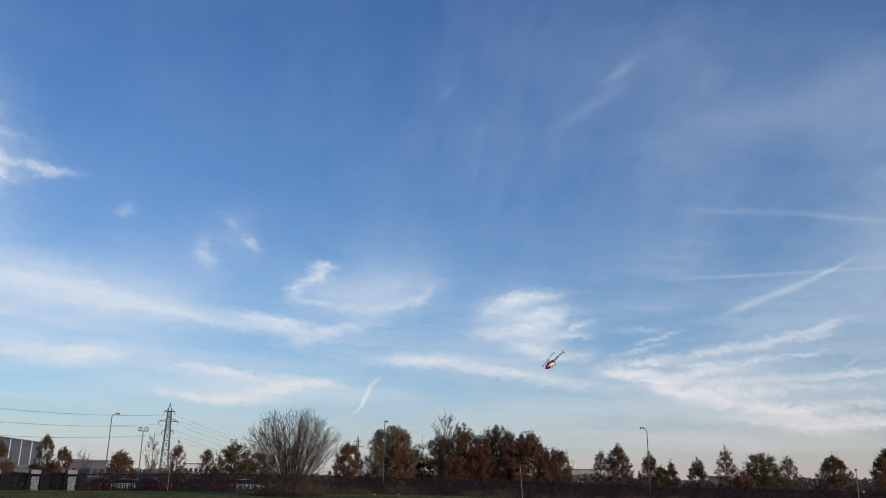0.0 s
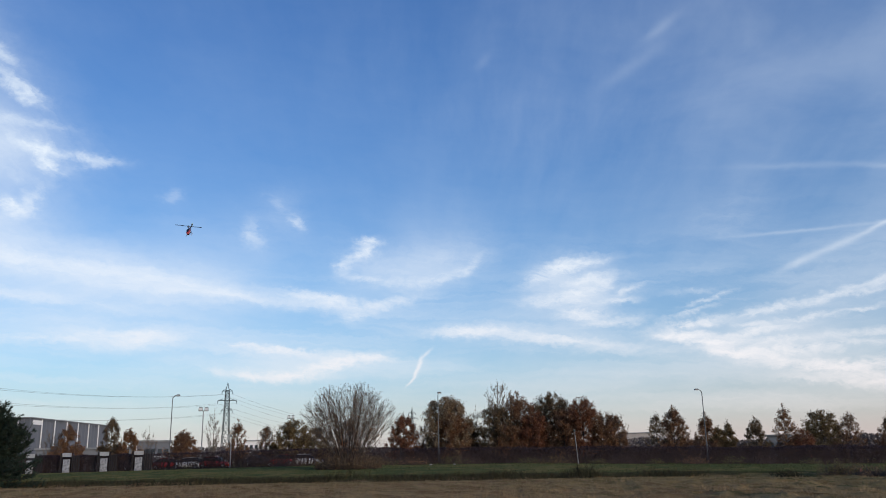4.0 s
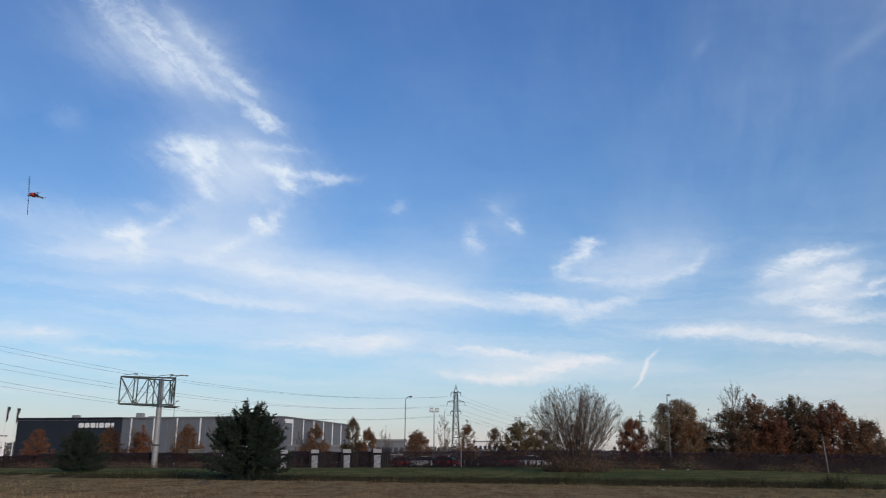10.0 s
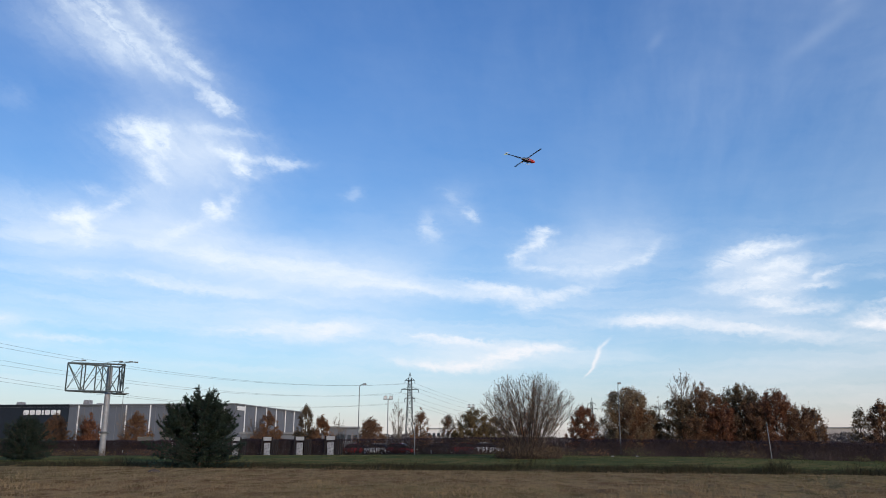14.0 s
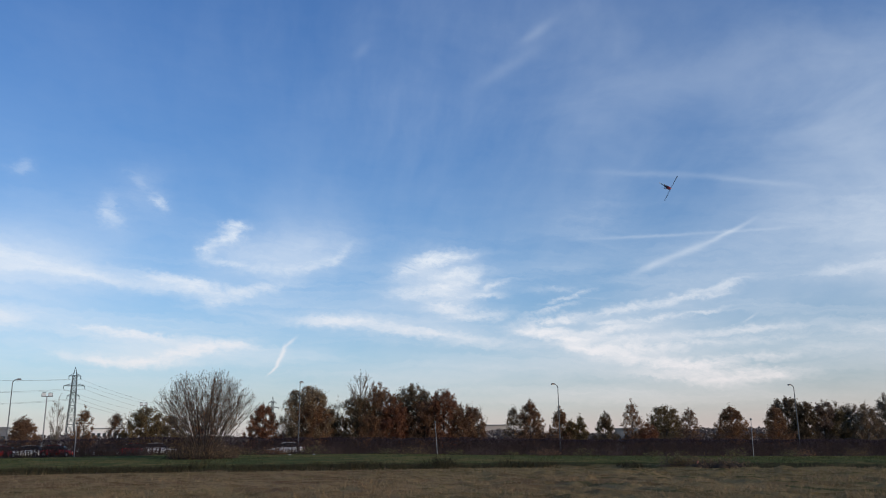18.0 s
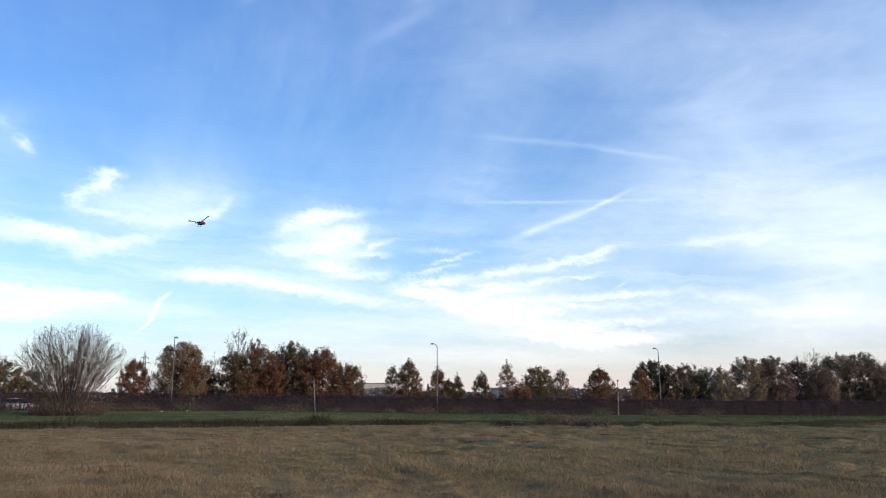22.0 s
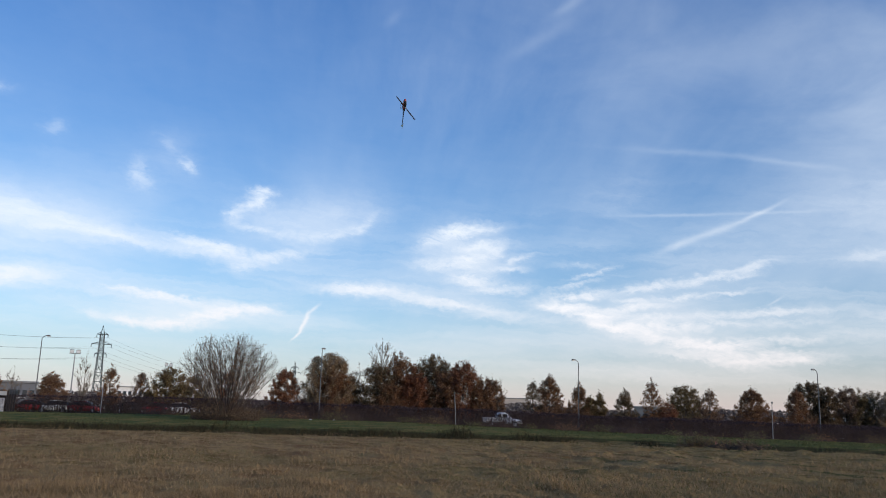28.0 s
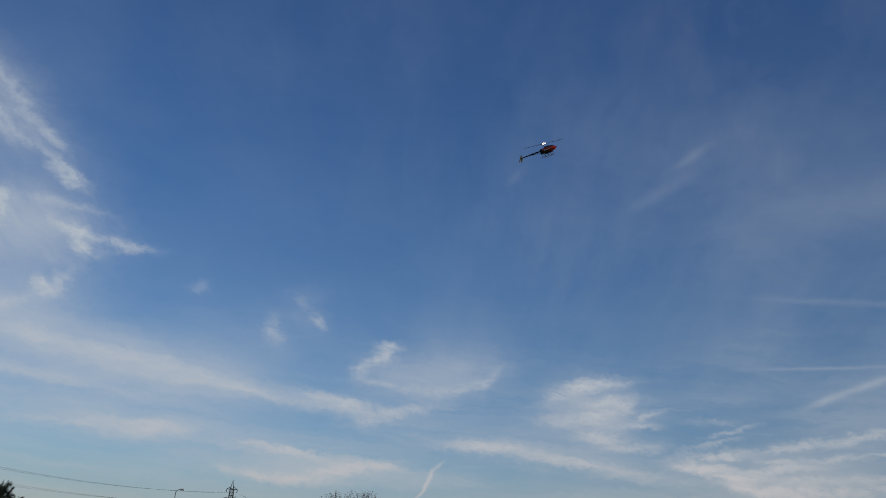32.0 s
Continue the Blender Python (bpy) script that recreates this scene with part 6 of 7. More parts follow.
def car(m, paint, label):
    t = thing("car", m, label, "car", "cars behind the hedge")
    part("body", loft([(-2.15, 0.5, 0.4, 0.7), (-2.1, 0.8, 0.3, 0.92), (-1.2, 0.88, 0.25, 0.98), (0.6, 0.89, 0.25, 0.96), (1.5, 0.86, 0.27, 0.88), (2.05, 0.75, 0.32, 0.72), (2.15, 0.5, 0.4, 0.6)], 14, 4.5), paint, t, smooth=True)
    cabin = part("cabin", loft([(-1.75, 0.6, 0.9, 0.96), (-1.2, 0.7, 0.88, 1.4), (0.1, 0.7, 0.88, 1.47), (0.55, 0.68, 0.88, 1.36), (1.15, 0.66, 0.88, 0.93)], 12, 4), GLASS, t, smooth=True)
    part("roof", loft([(-1.15, 0.55, 1.37, 1.43), (-0.5, 0.62, 1.42, 1.5), (0.15, 0.62, 1.42, 1.5), (0.5, 0.55, 1.33, 1.4)], 10, 4), paint, cabin, smooth=True)
    for x in (-1.3, 1.35):
        for y in (-0.8, 0.8):
            w = part("wheel", Geo().lathe([(0.0, -0.1), (0.2, -0.1), (0.32, -0.09), (0.33, 0.0), (0.32, 0.09), (0.2, 0.1), (0.0, 0.1)], 14, "y", (x, y, 0.33)), TYRE, t)
            part("rim", Geo().lathe([(0.0, -0.115), (0.2, -0.112), (0.2, 0.112), (0.0, 0.115)], 10, "y", (x, y, 0.33)), RIM, w)
    for y in (-0.62, 0.62):
        part("headlight", Geo().box((2.06, y, 0.68), (0.1, 0.26, 0.12)), LAMP_GLASS, t)
        part("tail_light", Geo().box((-2.12, y, 0.78), (0.08, 0.2, 0.18)), RED_LAMP, t)
    return t


WHITE_CAR = material("white_car_paint", (0.75, 0.75, 0.75), 0.25, spread=0.04, coat=0.5)
RED_CAR = material("red_car_paint", (0.30, 0.03, 0.03), 0.25, spread=0.1, coat=0.5)
DARK_CAR = material("dark_car_paint", (0.04, 0.045, 0.05), 0.25, spread=0.1, coat=0.5)
ROAD_RZ = -HEDGE_AZ
for az, back, paint, word, turn in ((-3.6, 9, RED_CAR, "red", 0), (-2.4, 9, WHITE_CAR, "white", 180), (-0.7, 9, RED_CAR, "red", 0), (2.2, 9, DARK_CAR, "dark grey", 0), (3.6, 9, RED_CAR, "red", 180), (5.2, 9, WHITE_CAR, "white", 0), (-6.6, 9, DARK_CAR, "dark grey", 0)):
    q = spot(az, hedge_d(az, back))
    car(at(q, ROAD_RZ + turn), paint, word + " car parked behind the dark hedge")


def pickup(m):
    """A double-cab pickup: long bonnet, four-door cab, open bed with raised sides."""
    t = thing("pickup_truck", m, "white double-cab pickup driving along the road behind the hedge", "truck")
    part("body", loft([(0.25, 0.86, 0.42, 1.02), (1.2, 0.88, 0.42, 1.04), (1.75, 0.86, 0.42, 1.02), (2.2, 0.8, 0.45, 0.94), (2.32, 0.6, 0.5, 0.8)], 14, 5), WHITE_CAR, t, smooth=True)
    part("floor_pan", Geo().box((-0.9, 0, 0.55), (2.9, 1.6, 0.26)), DARK_CAR, t)
    cab = part("cab", loft([(-0.75, 0.84, 0.45, 1.08), (-0.7, 0.82, 0.42, 1.66), (-0.2, 0.8, 0.42, 1.76), (0.35, 0.8, 0.42, 1.74), (0.75, 0.8, 0.42, 1.45), (1.2, 0.82, 0.45, 1.06)], 14, 5), WHITE_CAR, t, smooth=True)
    for s in (-1, 1):
        for x, w in ((-0.38, 0.46), (0.25, 0.56)):
            part("side_window", Geo().box((x, s * 0.815, 1.37), (w, 0.05, 0.42), 0, 0.86), GLASS, cab, "dark side window")
        part("bed_side", Geo().box((-1.55, s * 0.82, 0.84), (1.5, 0.1, 0.56)), WHITE_CAR, t)
        part("mirror", Geo().box((0.78, s * 0.98, 1.2), (0.12, 0.18, 0.2)), DARK_CAR, t)
        part("headlight", Geo().box((2.2, s * 0.62, 0.86), (0.14, 0.3, 0.16)), LAMP_GLASS, t)
        part("tail_light", Geo().box((-2.3, s * 0.78, 0.9), (0.06, 0.14, 0.34)), RED_LAMP, t)
        for x in (-1.4, 1.45):
            w = part("wheel", Geo().lathe([(0.0, -0.12), (0.22, -0.12), (0.36, -0.1), (0.37, 0.0), (0.36, 0.1), (0.22, 0.12), (0.0, 0.12)], 16, "y", (x, s * 0.78, 0.37)), TYRE, t)
            part("rim", Geo().lathe([(0.0, -0.135), (0.22, -0.13), (0.22, 0.13), (0.0, 0.135)], 10, "y", (x, s * 0.78, 0.37)), RIM, w)
    part("windscreen", Geo().box((0.98, 0, 1.32), (0.12, 1.36, 0.4), 0, 0.86), GLASS, cab)
    part("tailgate", Geo().box((-2.29, 0, 0.84), (0.08, 1.56, 0.54)), WHITE_CAR, t)
    return t


MOVER = pickup(at(spot(20, hedge_d(20, 3)), ROAD_RZ))
RETURNER = car(at(spot(60, hedge_d(60, 11)), ROAD_RZ + 180), WHITE_CAR, "white car driving along the road behind the hedge")


# ---- notice boards along the fence ----
def notice_board(az):
    p = spot(az, hedge_d(az, -1.0))
    t = thing("notice_board", at(p, ROAD_RZ), "white board on two dark posts by the hedge", "notice board", "boards along the hedge")
    part("board", Geo().box((0, 0, 2.0), (1.1, 0.06, 0.45)), BOARD, t)
    part("lower_board", Geo().box((0, 0.01, 0.75), (0.85, 0.05, 1.5)), MOTTLED, t, "mottled grey-white panel")
    for x in (-0.72, 0.72):
        part("post", Geo().box((x, 0, 1.1), (0.12, 0.12, 2.3)), DARK_WOOD, t)
    for k in range(3):
        part("slat", Geo().box((0.95 + k * 0.28, 0, 0.95), (0.2, 0.05, 1.9)), DARK_WOOD, t)


for a in (-11.7, -9.65, -7.5, -5.45):
    notice_board(a)


def utility_cabinet():
    """A dark steel cabinet with two doors and a flat lid."""
    d = hedge_d(-17.4, 1.5)
    p = spot(-17.4, d)
    t = thing("utility_cabinet", at(p, 17.4), "dark steel utility cabinet by the hedge", "cabinet")
    wide, tall = d * radians(0.92), high(0.6, d) - p[2]
    part("body", Geo().box((0, 0, tall / 2 - 0.05), (wide, 0.8, tall)), DARK_CAR, t)
    for s in (-1, 1):
        door = part("door", Geo().box((s * wide * 0.245, -0.42, tall / 2), (wide * 0.46, 0.05, tall * 0.86)), DARK_CAR, t)
        part("handle", Geo().box((s * 0.08, -0.46, tall * 0.52), (0.04, 0.05, 0.22)), STEEL, door)
    part("lid", Geo().box((0, 0, tall), (wide + 0.12, 0.95, 0.08)), DARK_STEEL, t)


utility_cabinet()


def debris():
    p = spot(-16.7, 57)
    t = thing("clod", at(p, 20), "small dark clod of earth on the field", "clod")
    part("lump", loft([(-0.4, 0.05, 0, 0.05), (-0.25, 0.2, -0.05, 0.16), (0.05, 0.24, -0.05, 0.22), (0.3, 0.16, -0.05, 0.13), (0.42, 0.04, 0, 0.05)], 9, 2.2), BARK, t)
    for az, d in ((13.6, 88), (15.2, 89), (-16, 88)):
        p = spot(az, d)
        u = thing("litter", at(p, 30), "small pale scrap of litter on the verge", "litter", "litter")
        part("scrap", loft([(-0.2, 0.04, 0, 0.04), (-0.08, 0.12, 0, 0.1), (0.12, 0.1, 0, 0.09), (0.2, 0.03, 0, 0.04)], 7, 2.0), CONCRETE, u)


debris()


def soil_heap():
    p = spot(41.4, 56.5)
    t = thing("soil_heap", at(p, -35), "low dark heap of soil among the weeds", "soil")
    rng = np.random.default_rng(5)
    g = Geo()
    for k in range(9):
        x, y, r = rng.uniform(-1.9, 1.9), rng.uniform(-0.4, 0.4), rng.uniform(0.35, 0.75)
        g.lathe([(r, -0.12), (r * 0.92, 0.06), (r * 0.6, r * 0.34), (r * 0.25, r * 0.46), (0.0, r * 0.5)], 9, "z", (x, y, 0))
    part("lump", g, DARK_SOIL, t, smooth=True)
    p = spot(40.75, 57)
    u = thing("marker_cone", at(p), "small faded orange marker cone beside the weeds", "marker")
    part("cone", Geo().lathe([(0.14, 0.03), (0.1, 0.1), (0.04, 0.4), (0.0, 0.42)], 12), FADED_ORANGE, u, smooth=True)
    part("base", Geo().box((0, 0, 0.02), (0.4, 0.4, 0.06)), FADED_ORANGE, u)


DARK_SOIL = material("dark_soil", (0.05, 0.038, 0.028), 0.95, spread=0.4, scale=4, bump=0.6, spec=0.03)
FADED_ORANGE = material("faded_orange", (0.55, 0.2, 0.12), 0.6, spread=0.15, scale=4)
soil_heap()

# ---- the model helicopter ----
RED_SHELL = material("orange_red_shell", (0.44, 0.03, 0.022), 0.4, spread=0.12, scale=6, coat=0.6)
BLACK_SHELL = material("black_shell", (0.012, 0.012, 0.014), 0.3, spread=0.2, scale=6, coat=0.4)
WHITE_SHELL = material("white_shell", (0.7, 0.68, 0.66), 0.35, spread=0.05)
CARBON = material("carbon", (0.02, 0.02, 0.024), 0.6, spread=0.3, scale=20, spec=0.25)
NEON = material("neon_fin", (0.5, 0.56, 0.2), 0.4, spread=0.08)
ALLOY = material("alloy", (0.35, 0.36, 0.38), 0.3, 0.9)


def helicopter():
    t = thing("model_helicopter", pose(0, 30, 10), "orange-red and black radio-controlled model helicopter in flight", "helicopter")
    shell = [(0.41, 0.012, -0.045, -0.025), (0.385, 0.045, -0.085, 0.0), (0.32, 0.075, -0.115, 0.045), (0.22, 0.095, -0.13, 0.085), (0.1, 0.1, -0.13, 0.105), (0.0, 0.09, -0.125, 0.105), (-0.08, 0.065, -0.1, 0.09)]
    shell = [(x, w * 0.86, low * 0.88, top * 0.88) for x, w, low, top in shell]
    canopy = part("canopy", loft(shell, 14, 2.2), RED_SHELL, t, "glossy orange-red canopy", smooth=True)
    part("canopy_window", loft([(0.33, 0.036, 0.024, 0.046), (0.24, 0.066, 0.026, 0.082), (0.12, 0.07, 0.03, 0.102), (0.03, 0.054, 0.044, 0.099)], 12, 2.2), BLACK_SHELL, canopy, "black canopy window", smooth=True)
    for s in (-1, 1):
        part("side_flash", Geo().box((0.14, s * 0.085, -0.02), (0.3, 0.012, 0.028), 0, 0.8), WHITE_SHELL, canopy, "white side flash")
        part("side_panel", Geo().box((0.02, s * 0.08, -0.066), (0.26, 0.016, 0.085), 0, 0.8), BLACK_SHELL, canopy, "black side panel")
    part("side_frame", Geo().box((-0.07, 0, -0.02), (0.24, 0.075, 0.17), 0, 0.9), CARBON, t)
    part("battery_tray", Geo().box((0.1, 0, -0.13), (0.3, 0.06, 0.03)), CARBON, t)
    part("tail_boom", Geo().path([(-0.15, 0, 0.01), (-0.55, 0, 0.012), (-0.93, 0, 0.015)], 0.024, 0.018, 10), CARBON, t, smooth=True)
    part("boom_brace", Geo().path([(-0.12, 0.03, -0.07), (-0.55, 0.012, -0.005)], 0.006, 0.006, 5), CARBON, t)
    part("boom_brace", Geo().path([(-0.12, -0.03, -0.07), (-0.55, -0.012, -0.005)], 0.006, 0.006, 5), CARBON, t)
    part("tail_fin", loft([(-0.99, 0.004, -0.13, -0.1), (-0.96, 0.007, -0.12, 0.1), (-0.91, 0.008, -0.05, 0.09), (-0.87, 0.004, 0.0, 0.03)], 8, 2.5), NEON, t, "neon yellow tail fin")
    part("tail_gearbox", Geo().box((-0.94, -0.02, 0.015), (0.05, 0.05, 0.04)), ALLOY, t)
    tail = thing("tail_rotor", pose(-0.94, -0.05, 0.015), "", "")
    for key in ("label", "category"):
        if key in tail:
            del tail[key]
    tail.parent = t
    for s in (-1, 1):
        part("tail_blade", Geo().box((0, 0, s * 0.075), (0.03, 0.004, 0.12)), WHITE_SHELL, tail)
    for y in (-0.11, 0.11):
        skid = part("skid", Geo().path([(-0.2, y, -0.215), (0.0, y, -0.22), (0.17, y, -0.22), (0.24, y, -0.2)], 0.008, 0.008, 6), WHITE_SHELL, t, "white landing skid")
        for x in (-0.1, 0.1):
            part("skid_strut", Geo().path([(x, y * 0.3, -0.12), (x, y * 0.8, -0.16), (x, y, -0.215)], 0.009, 0.009, 5), CARBON, skid)
    part("mast", Geo().path([(0, 0, 0.08), (0, 0, 0.21)], 0.009, 0.009, 8), ALLOY, t)
    part("swashplate", Geo().lathe([(0.02, 0.12), (0.045, 0.125), (0.045, 0.14), (0.02, 0.145)], 12), ALLOY, t)
    rotor = new("main_rotor", Geo().box((0, 0, 0), (0.14, 0.035, 0.03)).lathe([(0.0, 0.045), (0.022, 0.04), (0.026, 0.0), (0.02, -0.03), (0.0, -0.03)], 10).mesh("rotor_hub", ALLOY))
    rotor.parent = t
    rotor.location = (0, 0, 0.2)
    for s in (-1, 1):
        v = [(s * 0.07, -0.014, 0), (s * 0.14, -0.025, 0), (s * 0.77, -0.025, 0.004), (s * 0.79, 0.0, 0.004), (s * 0.79, 0.025, 0.004), (s * 0.14, 0.025, 0), (s * 0.07, 0.014, 0)]
        n = len(v)
        top = [(x, y, z + 0.004) for x, y, z in v]
        low = [(x, y, z - 0.004) for x, y, z in v]
        me = bpy.data.meshes.new("main_blade")
        me.from_pydata(top + low, [], [tuple(range(n)), tuple(range(2 * n - 1, n - 1, -1))] + [(i, i + n, (i + 1) % n + n, (i + 1) % n) for i in range(n)])
        me.materials.append(CARBON)
        part("main_blade", me, None, rotor, "long black rotor blade")
    return t, rotor, tail


HELI, ROTOR, TAIL = helicopter()


# ---- everything that moves ----
def motions():
    flight = [
        (0, pose(16.26, 33.90, 7.12, 2.0, 38.6, -173.2)),
        (0.25, pose(7.44, 30.19, 5.06, -5.3, 18.4, -173.9)),
        (0.5, pose(-0.30, 27.85, 4.51, -11.9, -1.8, -172.0)),
        (0.75, pose(-5.77, 29.88, 8.66, -35.4, -32.0, -149.8)),
        (1, pose(-8.18, 32.78, 14.04, -81.0, -45.3, -105.1)),
        (1.25, pose(-5.35, 33.46, 18.15, -60.9, -17.8, -106.0)),
        (1.5, pose(-0.28, 33.65, 21.31, -42.0, 8.4, -97.6)),
        (1.75, pose(4.80, 34.22, 23.06, -16.2, 29.5, -79.0)),
        (2, pose(9.79, 34.61, 23.28, 30.6, 40.8, -33.0)),
        (2.25, pose(14.94, 34.31, 20.94, 19.0, 38.3, -53.9)),
        (2.5, pose(17.04, 34.15, 18.33, 16.7, 38.0, -60.4)),
        (2.75, pose(14.85, 34.59, 17.06, 14.5, 37.5, -66.8)),
        (3, pose(12.01, 35.13, 15.87, 12.4, 36.9, -73.2)),
        (3.25, pose(8.69, 35.72, 14.74, 10.4, 36.0, -79.4)),
        (3.5, pose(5.11, 36.35, 13.69, 8.5, 35.0, -85.6)),
        (3.75, pose(1.44, 36.97, 12.72, 6.8, 33.8, -91.6)),
        (4, pose(-2.11, 37.57, 11.82, 5.3, 32.5, -97.5)),
        (4.25, pose(-5.34, 38.11, 10.99, 4.0, 31.1, -103.3)),
        (4.5, pose(-8.08, 38.56, 10.24, 2.8, 29.5, -108.9)),
        (4.75, pose(-8.24, 38.29, 10.53, 1.9, 27.9, -114.4)),
        (5, pose(-7.11, 38.18, 11.19, 0.4, 25.8, -121.4)),
        (5.25, pose(-7.10, 39.58, 11.00, -19.6, 14.3, -118.8)),
        (5.5, pose(-7.28, 41.46, 10.40, -40.0, 3.6, -113.6)),
        (5.75, pose(-7.88, 43.27, 9.14, -61.2, -4.7, -105.1)),
        (6, pose(-7.89, 44.85, 8.06, -83.4, -10.9, -95.6)),
        (6.25, pose(-6.11, 45.82, 7.92, -75.5, -10.8, -110.3)),
        (6.5, pose(-3.35, 46.33, 8.76, -67.1, -10.1, -126.7)),
        (6.75, pose(0.29, 46.33, 11.44, -59.3, -7.0, -142.7)),
        (7, pose(3.94, 46.15, 14.20, -52.7, -2.1, -158.2)),
        (7.25, pose(6.35, 46.17, 15.23, -80.0, -3.5, -158.3)),
        (7.5, pose(8.56, 46.21, 15.48, -107.4, -4.8, -157.8)),
        (7.75, pose(11.68, 46.56, 15.35, -134.9, -5.7, -156.7)),
        (8, pose(14.31, 46.08, 14.72, -162.4, -6.0, -155.4)),
        (8.25, pose(15.57, 43.02, 13.39, 174.7, -22.6, -131.6)),
        (8.5, pose(15.08, 39.45, 12.02, 144.6, -27.0, -100.8)),
        (8.75, pose(11.97, 37.01, 11.19, 116.7, -17.0, -72.1)),
        (9, pose(6.70, 35.19, 10.86, 97.2, 2.9, -51.7)),
        (9.25, pose(-1.66, 34.30, 11.46, 97.0, 5.3, -59.6)),
        (9.5, pose(-9.84, 33.53, 12.14, 96.4, 7.8, -67.5)),
        (9.75, pose(-14.51, 31.37, 11.91, 95.6, 10.1, -75.5)),
        (10, pose(-16.69, 30.28, 11.63, 94.3, 12.3, -83.6)),
        (10.25, pose(-16.05, 33.11, 11.96, 118.7, -4.3, -96.7)),
        (10.5, pose(-13.27, 37.24, 12.46, 147.0, -13.4, -116.1)),
        (10.75, pose(-8.45, 41.70, 13.03, 177.0, -11.9, -137.8)),
        (11, pose(-2.96, 44.39, 13.28, -155.8, -0.3, -155.7)),
        (11.25, pose(2.45, 41.68, 12.51, -136.4, 30.1, -133.3)),
        (11.5, pose(5.90, 37.23, 11.60, -95.2, 46.0, -89.8)),
        (11.75, pose(4.31, 32.93, 11.19, -51.4, 33.2, -43.7)),
        (12, pose(0.45, 30.47, 11.37, -30.1, 3.7, -19.5)),
        (12.25, pose(-4.67, 33.20, 12.74, -49.9, 23.5, -46.4)),
        (12.5, pose(-8.82, 37.97, 14.30, -80.0, 30.3, -82.3)),
        (12.75, pose(-8.97, 43.63, 15.30, -108.4, 20.1, -116.7)),
        (13, pose(-6.53, 47.54, 15.63, -125.9, -1.5, -141.6)),
        (13.25, pose(-0.71, 45.40, 14.49, -116.3, 19.0, -116.9)),
        (13.5, pose(4.83, 41.11, 13.25, -96.1, 32.5, -84.8)),
        (13.75, pose(5.90, 37.00, 13.42, -69.2, 33.0, -46.8)),
        (14, pose(4.89, 33.50, 13.83, -48.3, 20.2, -14.0)),
        (14.25, pose(1.94, 32.39, 13.75, -53.8, 30.4, -23.1)),
        (14.5, pose(-0.31, 31.97, 13.41, -62.0, 39.5, -34.6)),
        (14.75, pose(-0.06, 31.09, 12.92, -73.8, 46.8, -49.4)),
        (15, pose(0.39, 30.24, 12.40, -89.6, 51.4, -68.2)),
        (15.25, pose(1.04, 29.39, 11.86, -107.9, 52.1, -89.3)),
        (15.5, pose(1.84, 28.53, 11.30, -124.9, 48.8, -109.1)),
        (15.75, pose(2.78, 27.63, 10.74, -138.1, 42.3, -125.4)),
        (16, pose(3.83, 26.69, 10.18, -147.5, 33.7, -137.9)),
        (16.25, pose(4.96, 25.68, 9.62, -153.8, 23.9, -147.7)),
        (16.5, pose(6.15, 24.58, 9.07, -157.9, -30.7, -156.1)),
        (16.75, pose(8.24, 22.21, 8.28, -161.6, -17.5, -155.3)),
        (17, pose(11.76, 20.50, 8.05, -161.8, -8.9, -169.5)),
        (17.25, pose(17.10, 22.15, 9.39, -152.4, 5.9, -158.2)),
        (17.5, pose(22.49, 25.34, 11.33, -139.6, 18.4, -144.0)),
        (17.75, pose(26.52, 29.36, 13.32, -122.9, 26.9, -126.0)),
        (18, pose(28.42, 33.59, 15.03, -103.2, 29.8, -105.0)),
        (18.25, pose(26.18, 36.97, 15.84, -65.6, 45.2, -65.4)),
        (18.5, pose(22.04, 40.11, 16.07, -23.3, 35.8, -21.1)),
        (18.75, pose(17.36, 44.01, 15.84, -0.5, 9.9, 4.1)),
        (19, pose(12.67, 46.45, 15.07, 10.6, -21.3, 18.9)),
        (19.25, pose(8.67, 44.76, 13.45, 29.2, -54.4, -16.8)),
        (19.5, pose(6.23, 41.33, 11.71, 97.2, -59.2, -99.5)),
        (19.75, pose(6.36, 36.98, 10.37, 124.4, -28.5, -142.9)),
        (20, pose(9.33, 33.82, 9.66, 124.3, 7.4, -166.7)),
        (20.25, pose(17.08, 35.13, 10.24, 86.2, -1.2, -162.9)),
        (20.5, pose(25.65, 38.18, 11.27, 47.5, -5.7, -154.6)),
        (20.75, pose(32.17, 41.60, 12.18, 8.5, -4.0, -145.3)),
        (21, pose(35.34, 44.60, 12.82, -29.8, 3.2, -139.1)),
        (21.25, pose(31.46, 45.52, 12.68, -33.6, 3.7, -119.9)),
        (21.5, pose(24.83, 45.59, 12.26, -36.9, 5.5, -100.7)),
        (21.75, pose(18.60, 45.44, 11.96, -39.6, 8.3, -81.6)),
        (22, pose(12.49, 45.26, 11.59, -41.1, 11.8, -62.4)),
        (22.25, pose(6.91, 45.69, 11.08, -60.5, 22.1, -87.1)),
        (22.5, pose(2.88, 46.07, 10.47, -83.5, 23.0, -115.0)),
        (22.75, pose(1.61, 45.88, 9.64, -103.9, 14.2, -140.6)),
        (23, pose(2.94, 45.30, 9.02, -118.4, -1.5, -161.2)),
        (23.25, pose(8.06, 44.32, 9.29, -90.1, 8.5, -172.1)),
        (23.5, pose(14.13, 43.04, 9.58, -62.5, 22.4, -177.2)),
        (23.75, pose(18.48, 41.48, 9.00, -32.1, 36.9, -174.5)),
        (24, pose(21.84, 39.93, 8.27, 6.1, 47.6, -160.8)),
        (24.25, pose(24.19, 38.63, 7.66, 6.3, 41.2, -162.3)),
        (24.5, pose(25.15, 37.84, 7.64, 6.6, 34.8, -163.7)),
        (24.75, pose(25.05, 37.61, 8.38, 7.1, 28.4, -165.0)),
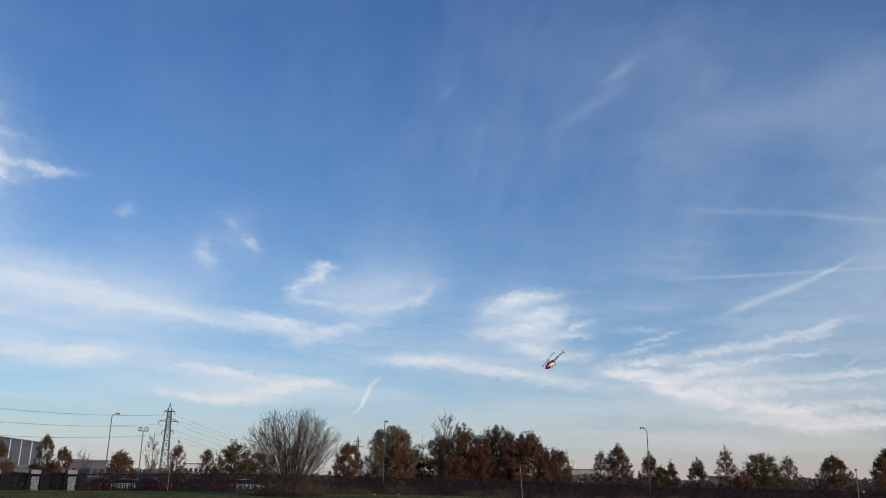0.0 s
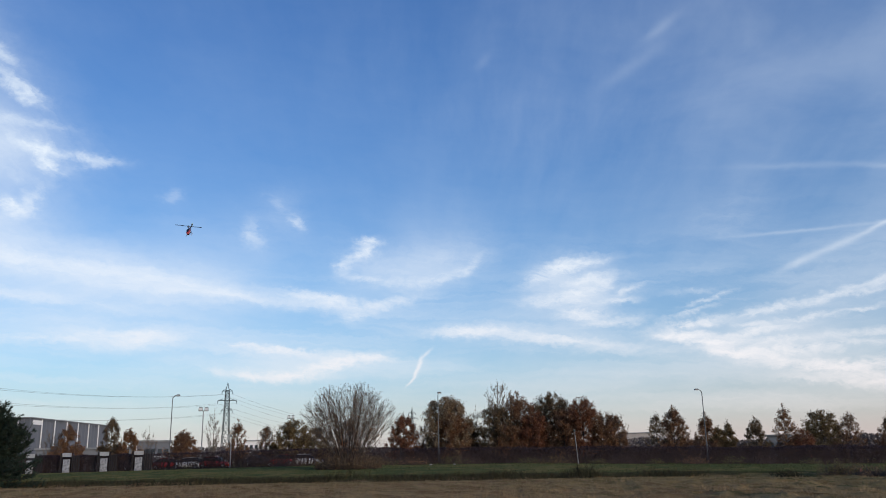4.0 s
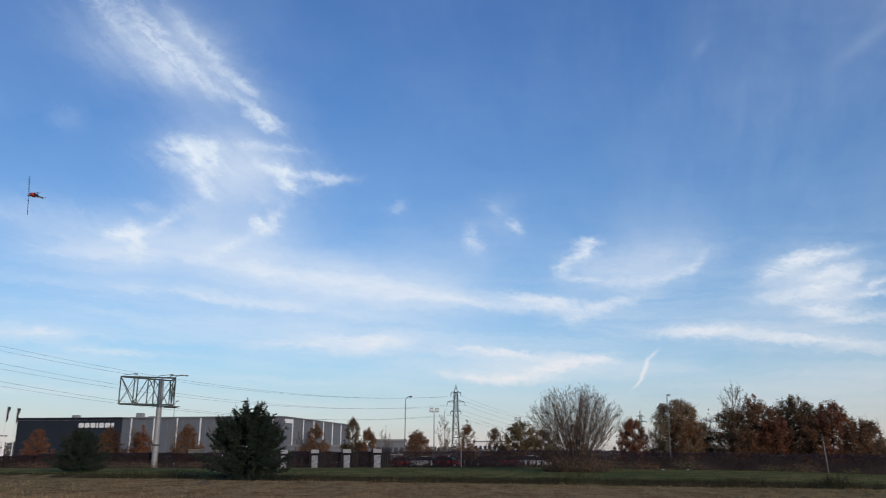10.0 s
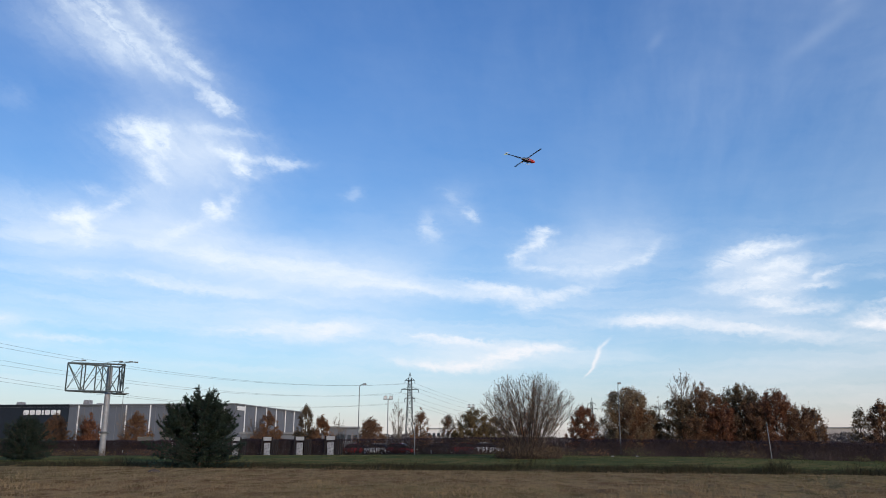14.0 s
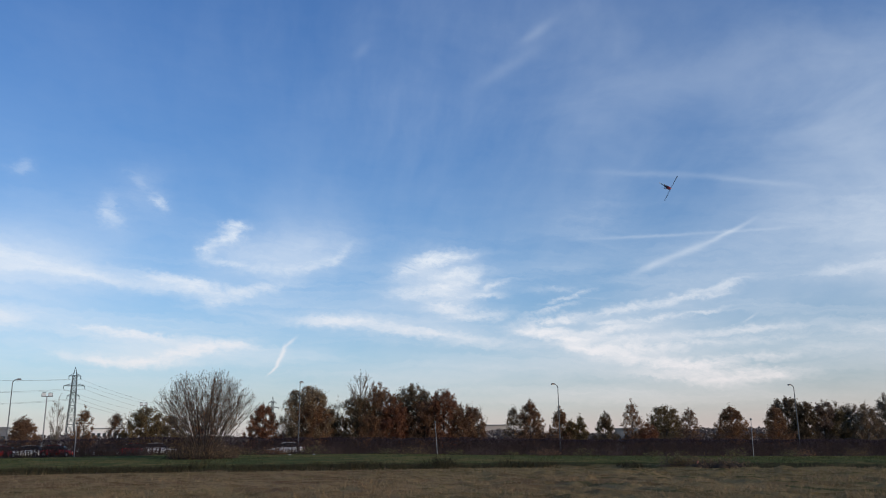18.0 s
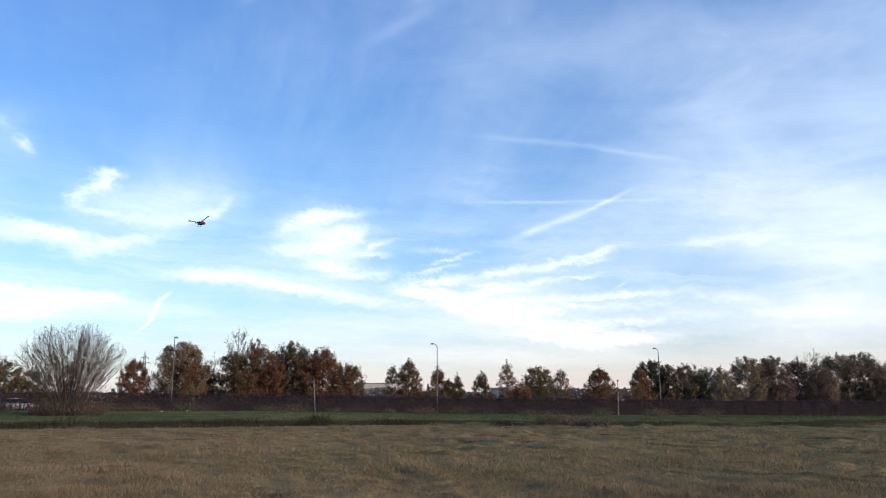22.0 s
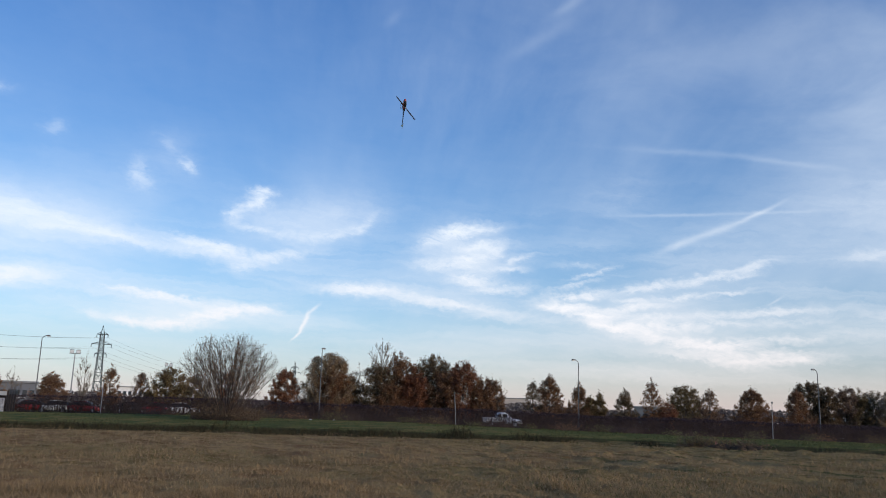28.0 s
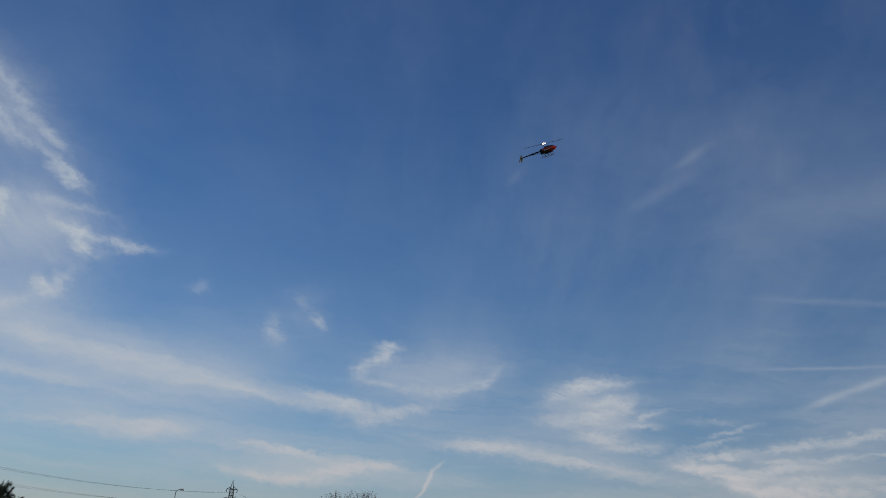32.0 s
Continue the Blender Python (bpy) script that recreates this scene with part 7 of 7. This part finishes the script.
        (25, pose(24.83, 37.44, 9.23, 7.7, 22.1, -166.4)),
        (25.25, pose(24.49, 37.33, 10.16, 8.5, 15.7, -167.7)),
        (25.5, pose(24.05, 37.26, 11.15, 9.4, 9.4, -169.1)),
        (25.75, pose(23.52, 37.23, 12.16, 10.4, 3.1, -170.6)),
        (26, pose(22.93, 37.23, 13.17, 11.6, -3.2, -172.2)),
        (26.25, pose(22.29, 37.26, 14.15, 13.0, -9.4, -174.0)),
        (26.5, pose(21.62, 37.30, 15.08, 14.7, -15.6, -176.0)),
        (26.75, pose(20.19, 37.80, 16.04, 16.6, -21.8, -178.2)),
        (27, pose(18.28, 38.31, 16.52, 18.9, -27.8, 179.2)),
        (27.25, pose(16.59, 38.12, 15.68, -6.9, -46.3, 175.4)),
        (27.5, pose(14.98, 37.51, 14.81, -45.3, -63.7, -172.0)),
        (27.75, pose(13.55, 36.38, 15.35, -115.5, -68.2, -126.2)),
        (28, pose(12.24, 35.20, 16.12, -166.7, -54.0, -100.1)),
        (28.25, pose(11.09, 34.59, 16.32, -134.8, -51.8, -99.8)),
        (28.5, pose(9.95, 34.14, 16.36, -104.4, -50.0, -97.8)),
        (28.75, pose(8.64, 33.25, 16.34, -74.7, -49.0, -94.7)),
        (29, pose(7.25, 33.10, 16.46, -45.2, -49.2, -91.3)),
        (29.25, pose(5.64, 35.14, 17.19, -32.3, -41.9, -113.2)),
        (29.5, pose(4.34, 37.91, 17.91, -24.8, -32.0, -130.3)),
        (29.75, pose(4.07, 41.05, 18.06, -21.3, -20.9, -144.5)),
        (30, pose(4.13, 42.78, 18.00, -20.8, -9.3, -157.3)),
        (30.25, pose(3.97, 40.24, 18.01, -17.4, 1.1, -128.0)),
        (30.5, pose(3.83, 36.37, 17.81, -9.3, 8.5, -97.7)),
        (30.75, pose(3.71, 33.35, 16.87, 1.5, 10.7, -66.4)),
        (31, pose(3.71, 30.51, 16.15, 11.9, 7.0, -35.2)),
        (31.25, pose(3.88, 27.83, 17.03, 15.4, 3.5, -38.6)),
        (31.5, pose(4.47, 25.27, 18.08, 19.8, 0.6, -42.5)),
        (31.75, pose(6.14, 23.59, 16.75, 24.0, -2.0, -47.5)),
        (32, pose(8.23, 22.12, 14.72, 28.3, -4.4, -53.0)),
    ]
    walk(HELI, flight)
    turns = ((0, 27), (0.5, 455), (1, 766), (2, 1376), (5, 3450), (6, 4183), (7, 4942), (8, 5670), (9, 6355), (10, 7122), (11, 7821), (12, 8432), (13, 9159), (14, 9851), (17, 11930), (18, 12705), (19, 13400), (20, 14102), (21, 14792), (22, 15451), (23, 16146), (24, 16761), (27, 18946), (28, 19665), (29, 20397), (30, 21187), (31, 21852), (32, 22561))
    times = np.arange(0, 32.05, 0.1)
    spin = np.interp(times, [q[0] for q in turns], [q[1] for q in turns])
    walk(ROTOR, [(t, pose(0, 0, 0.2, 0, 0, a)) for t, a in zip(times.tolist(), spin.tolist())])
    walk(TAIL, [(t, pose(-0.94, -0.05, 0.015, 0, 80.0 * i, 0)) for i, t in enumerate(times.tolist())])
    for thing_moved, turn, back, stops in (
            (MOVER, 0, 3.0, ((0, -62), (16, -62), (20, -25), (23.5, -3.4), (24, -0.6), (24.5, 3.1), (26.5, 16.5), (27, 19.8), (28, 26.7), (30, 40), (32, 52))),
            (RETURNER, 180, 5.8, ((0, 66), (12, 66), (16.5, 28.5), (17.5, 18.7), (20, -5), (24, -40), (27, -62), (32, -62)))):
        drive = []
        for t, az in stops:
            q = spot(az, hedge_d(az, back))
            drive.append((t, at(q, ROAD_RZ + turn)))
        walk(thing_moved, drive)


motions()
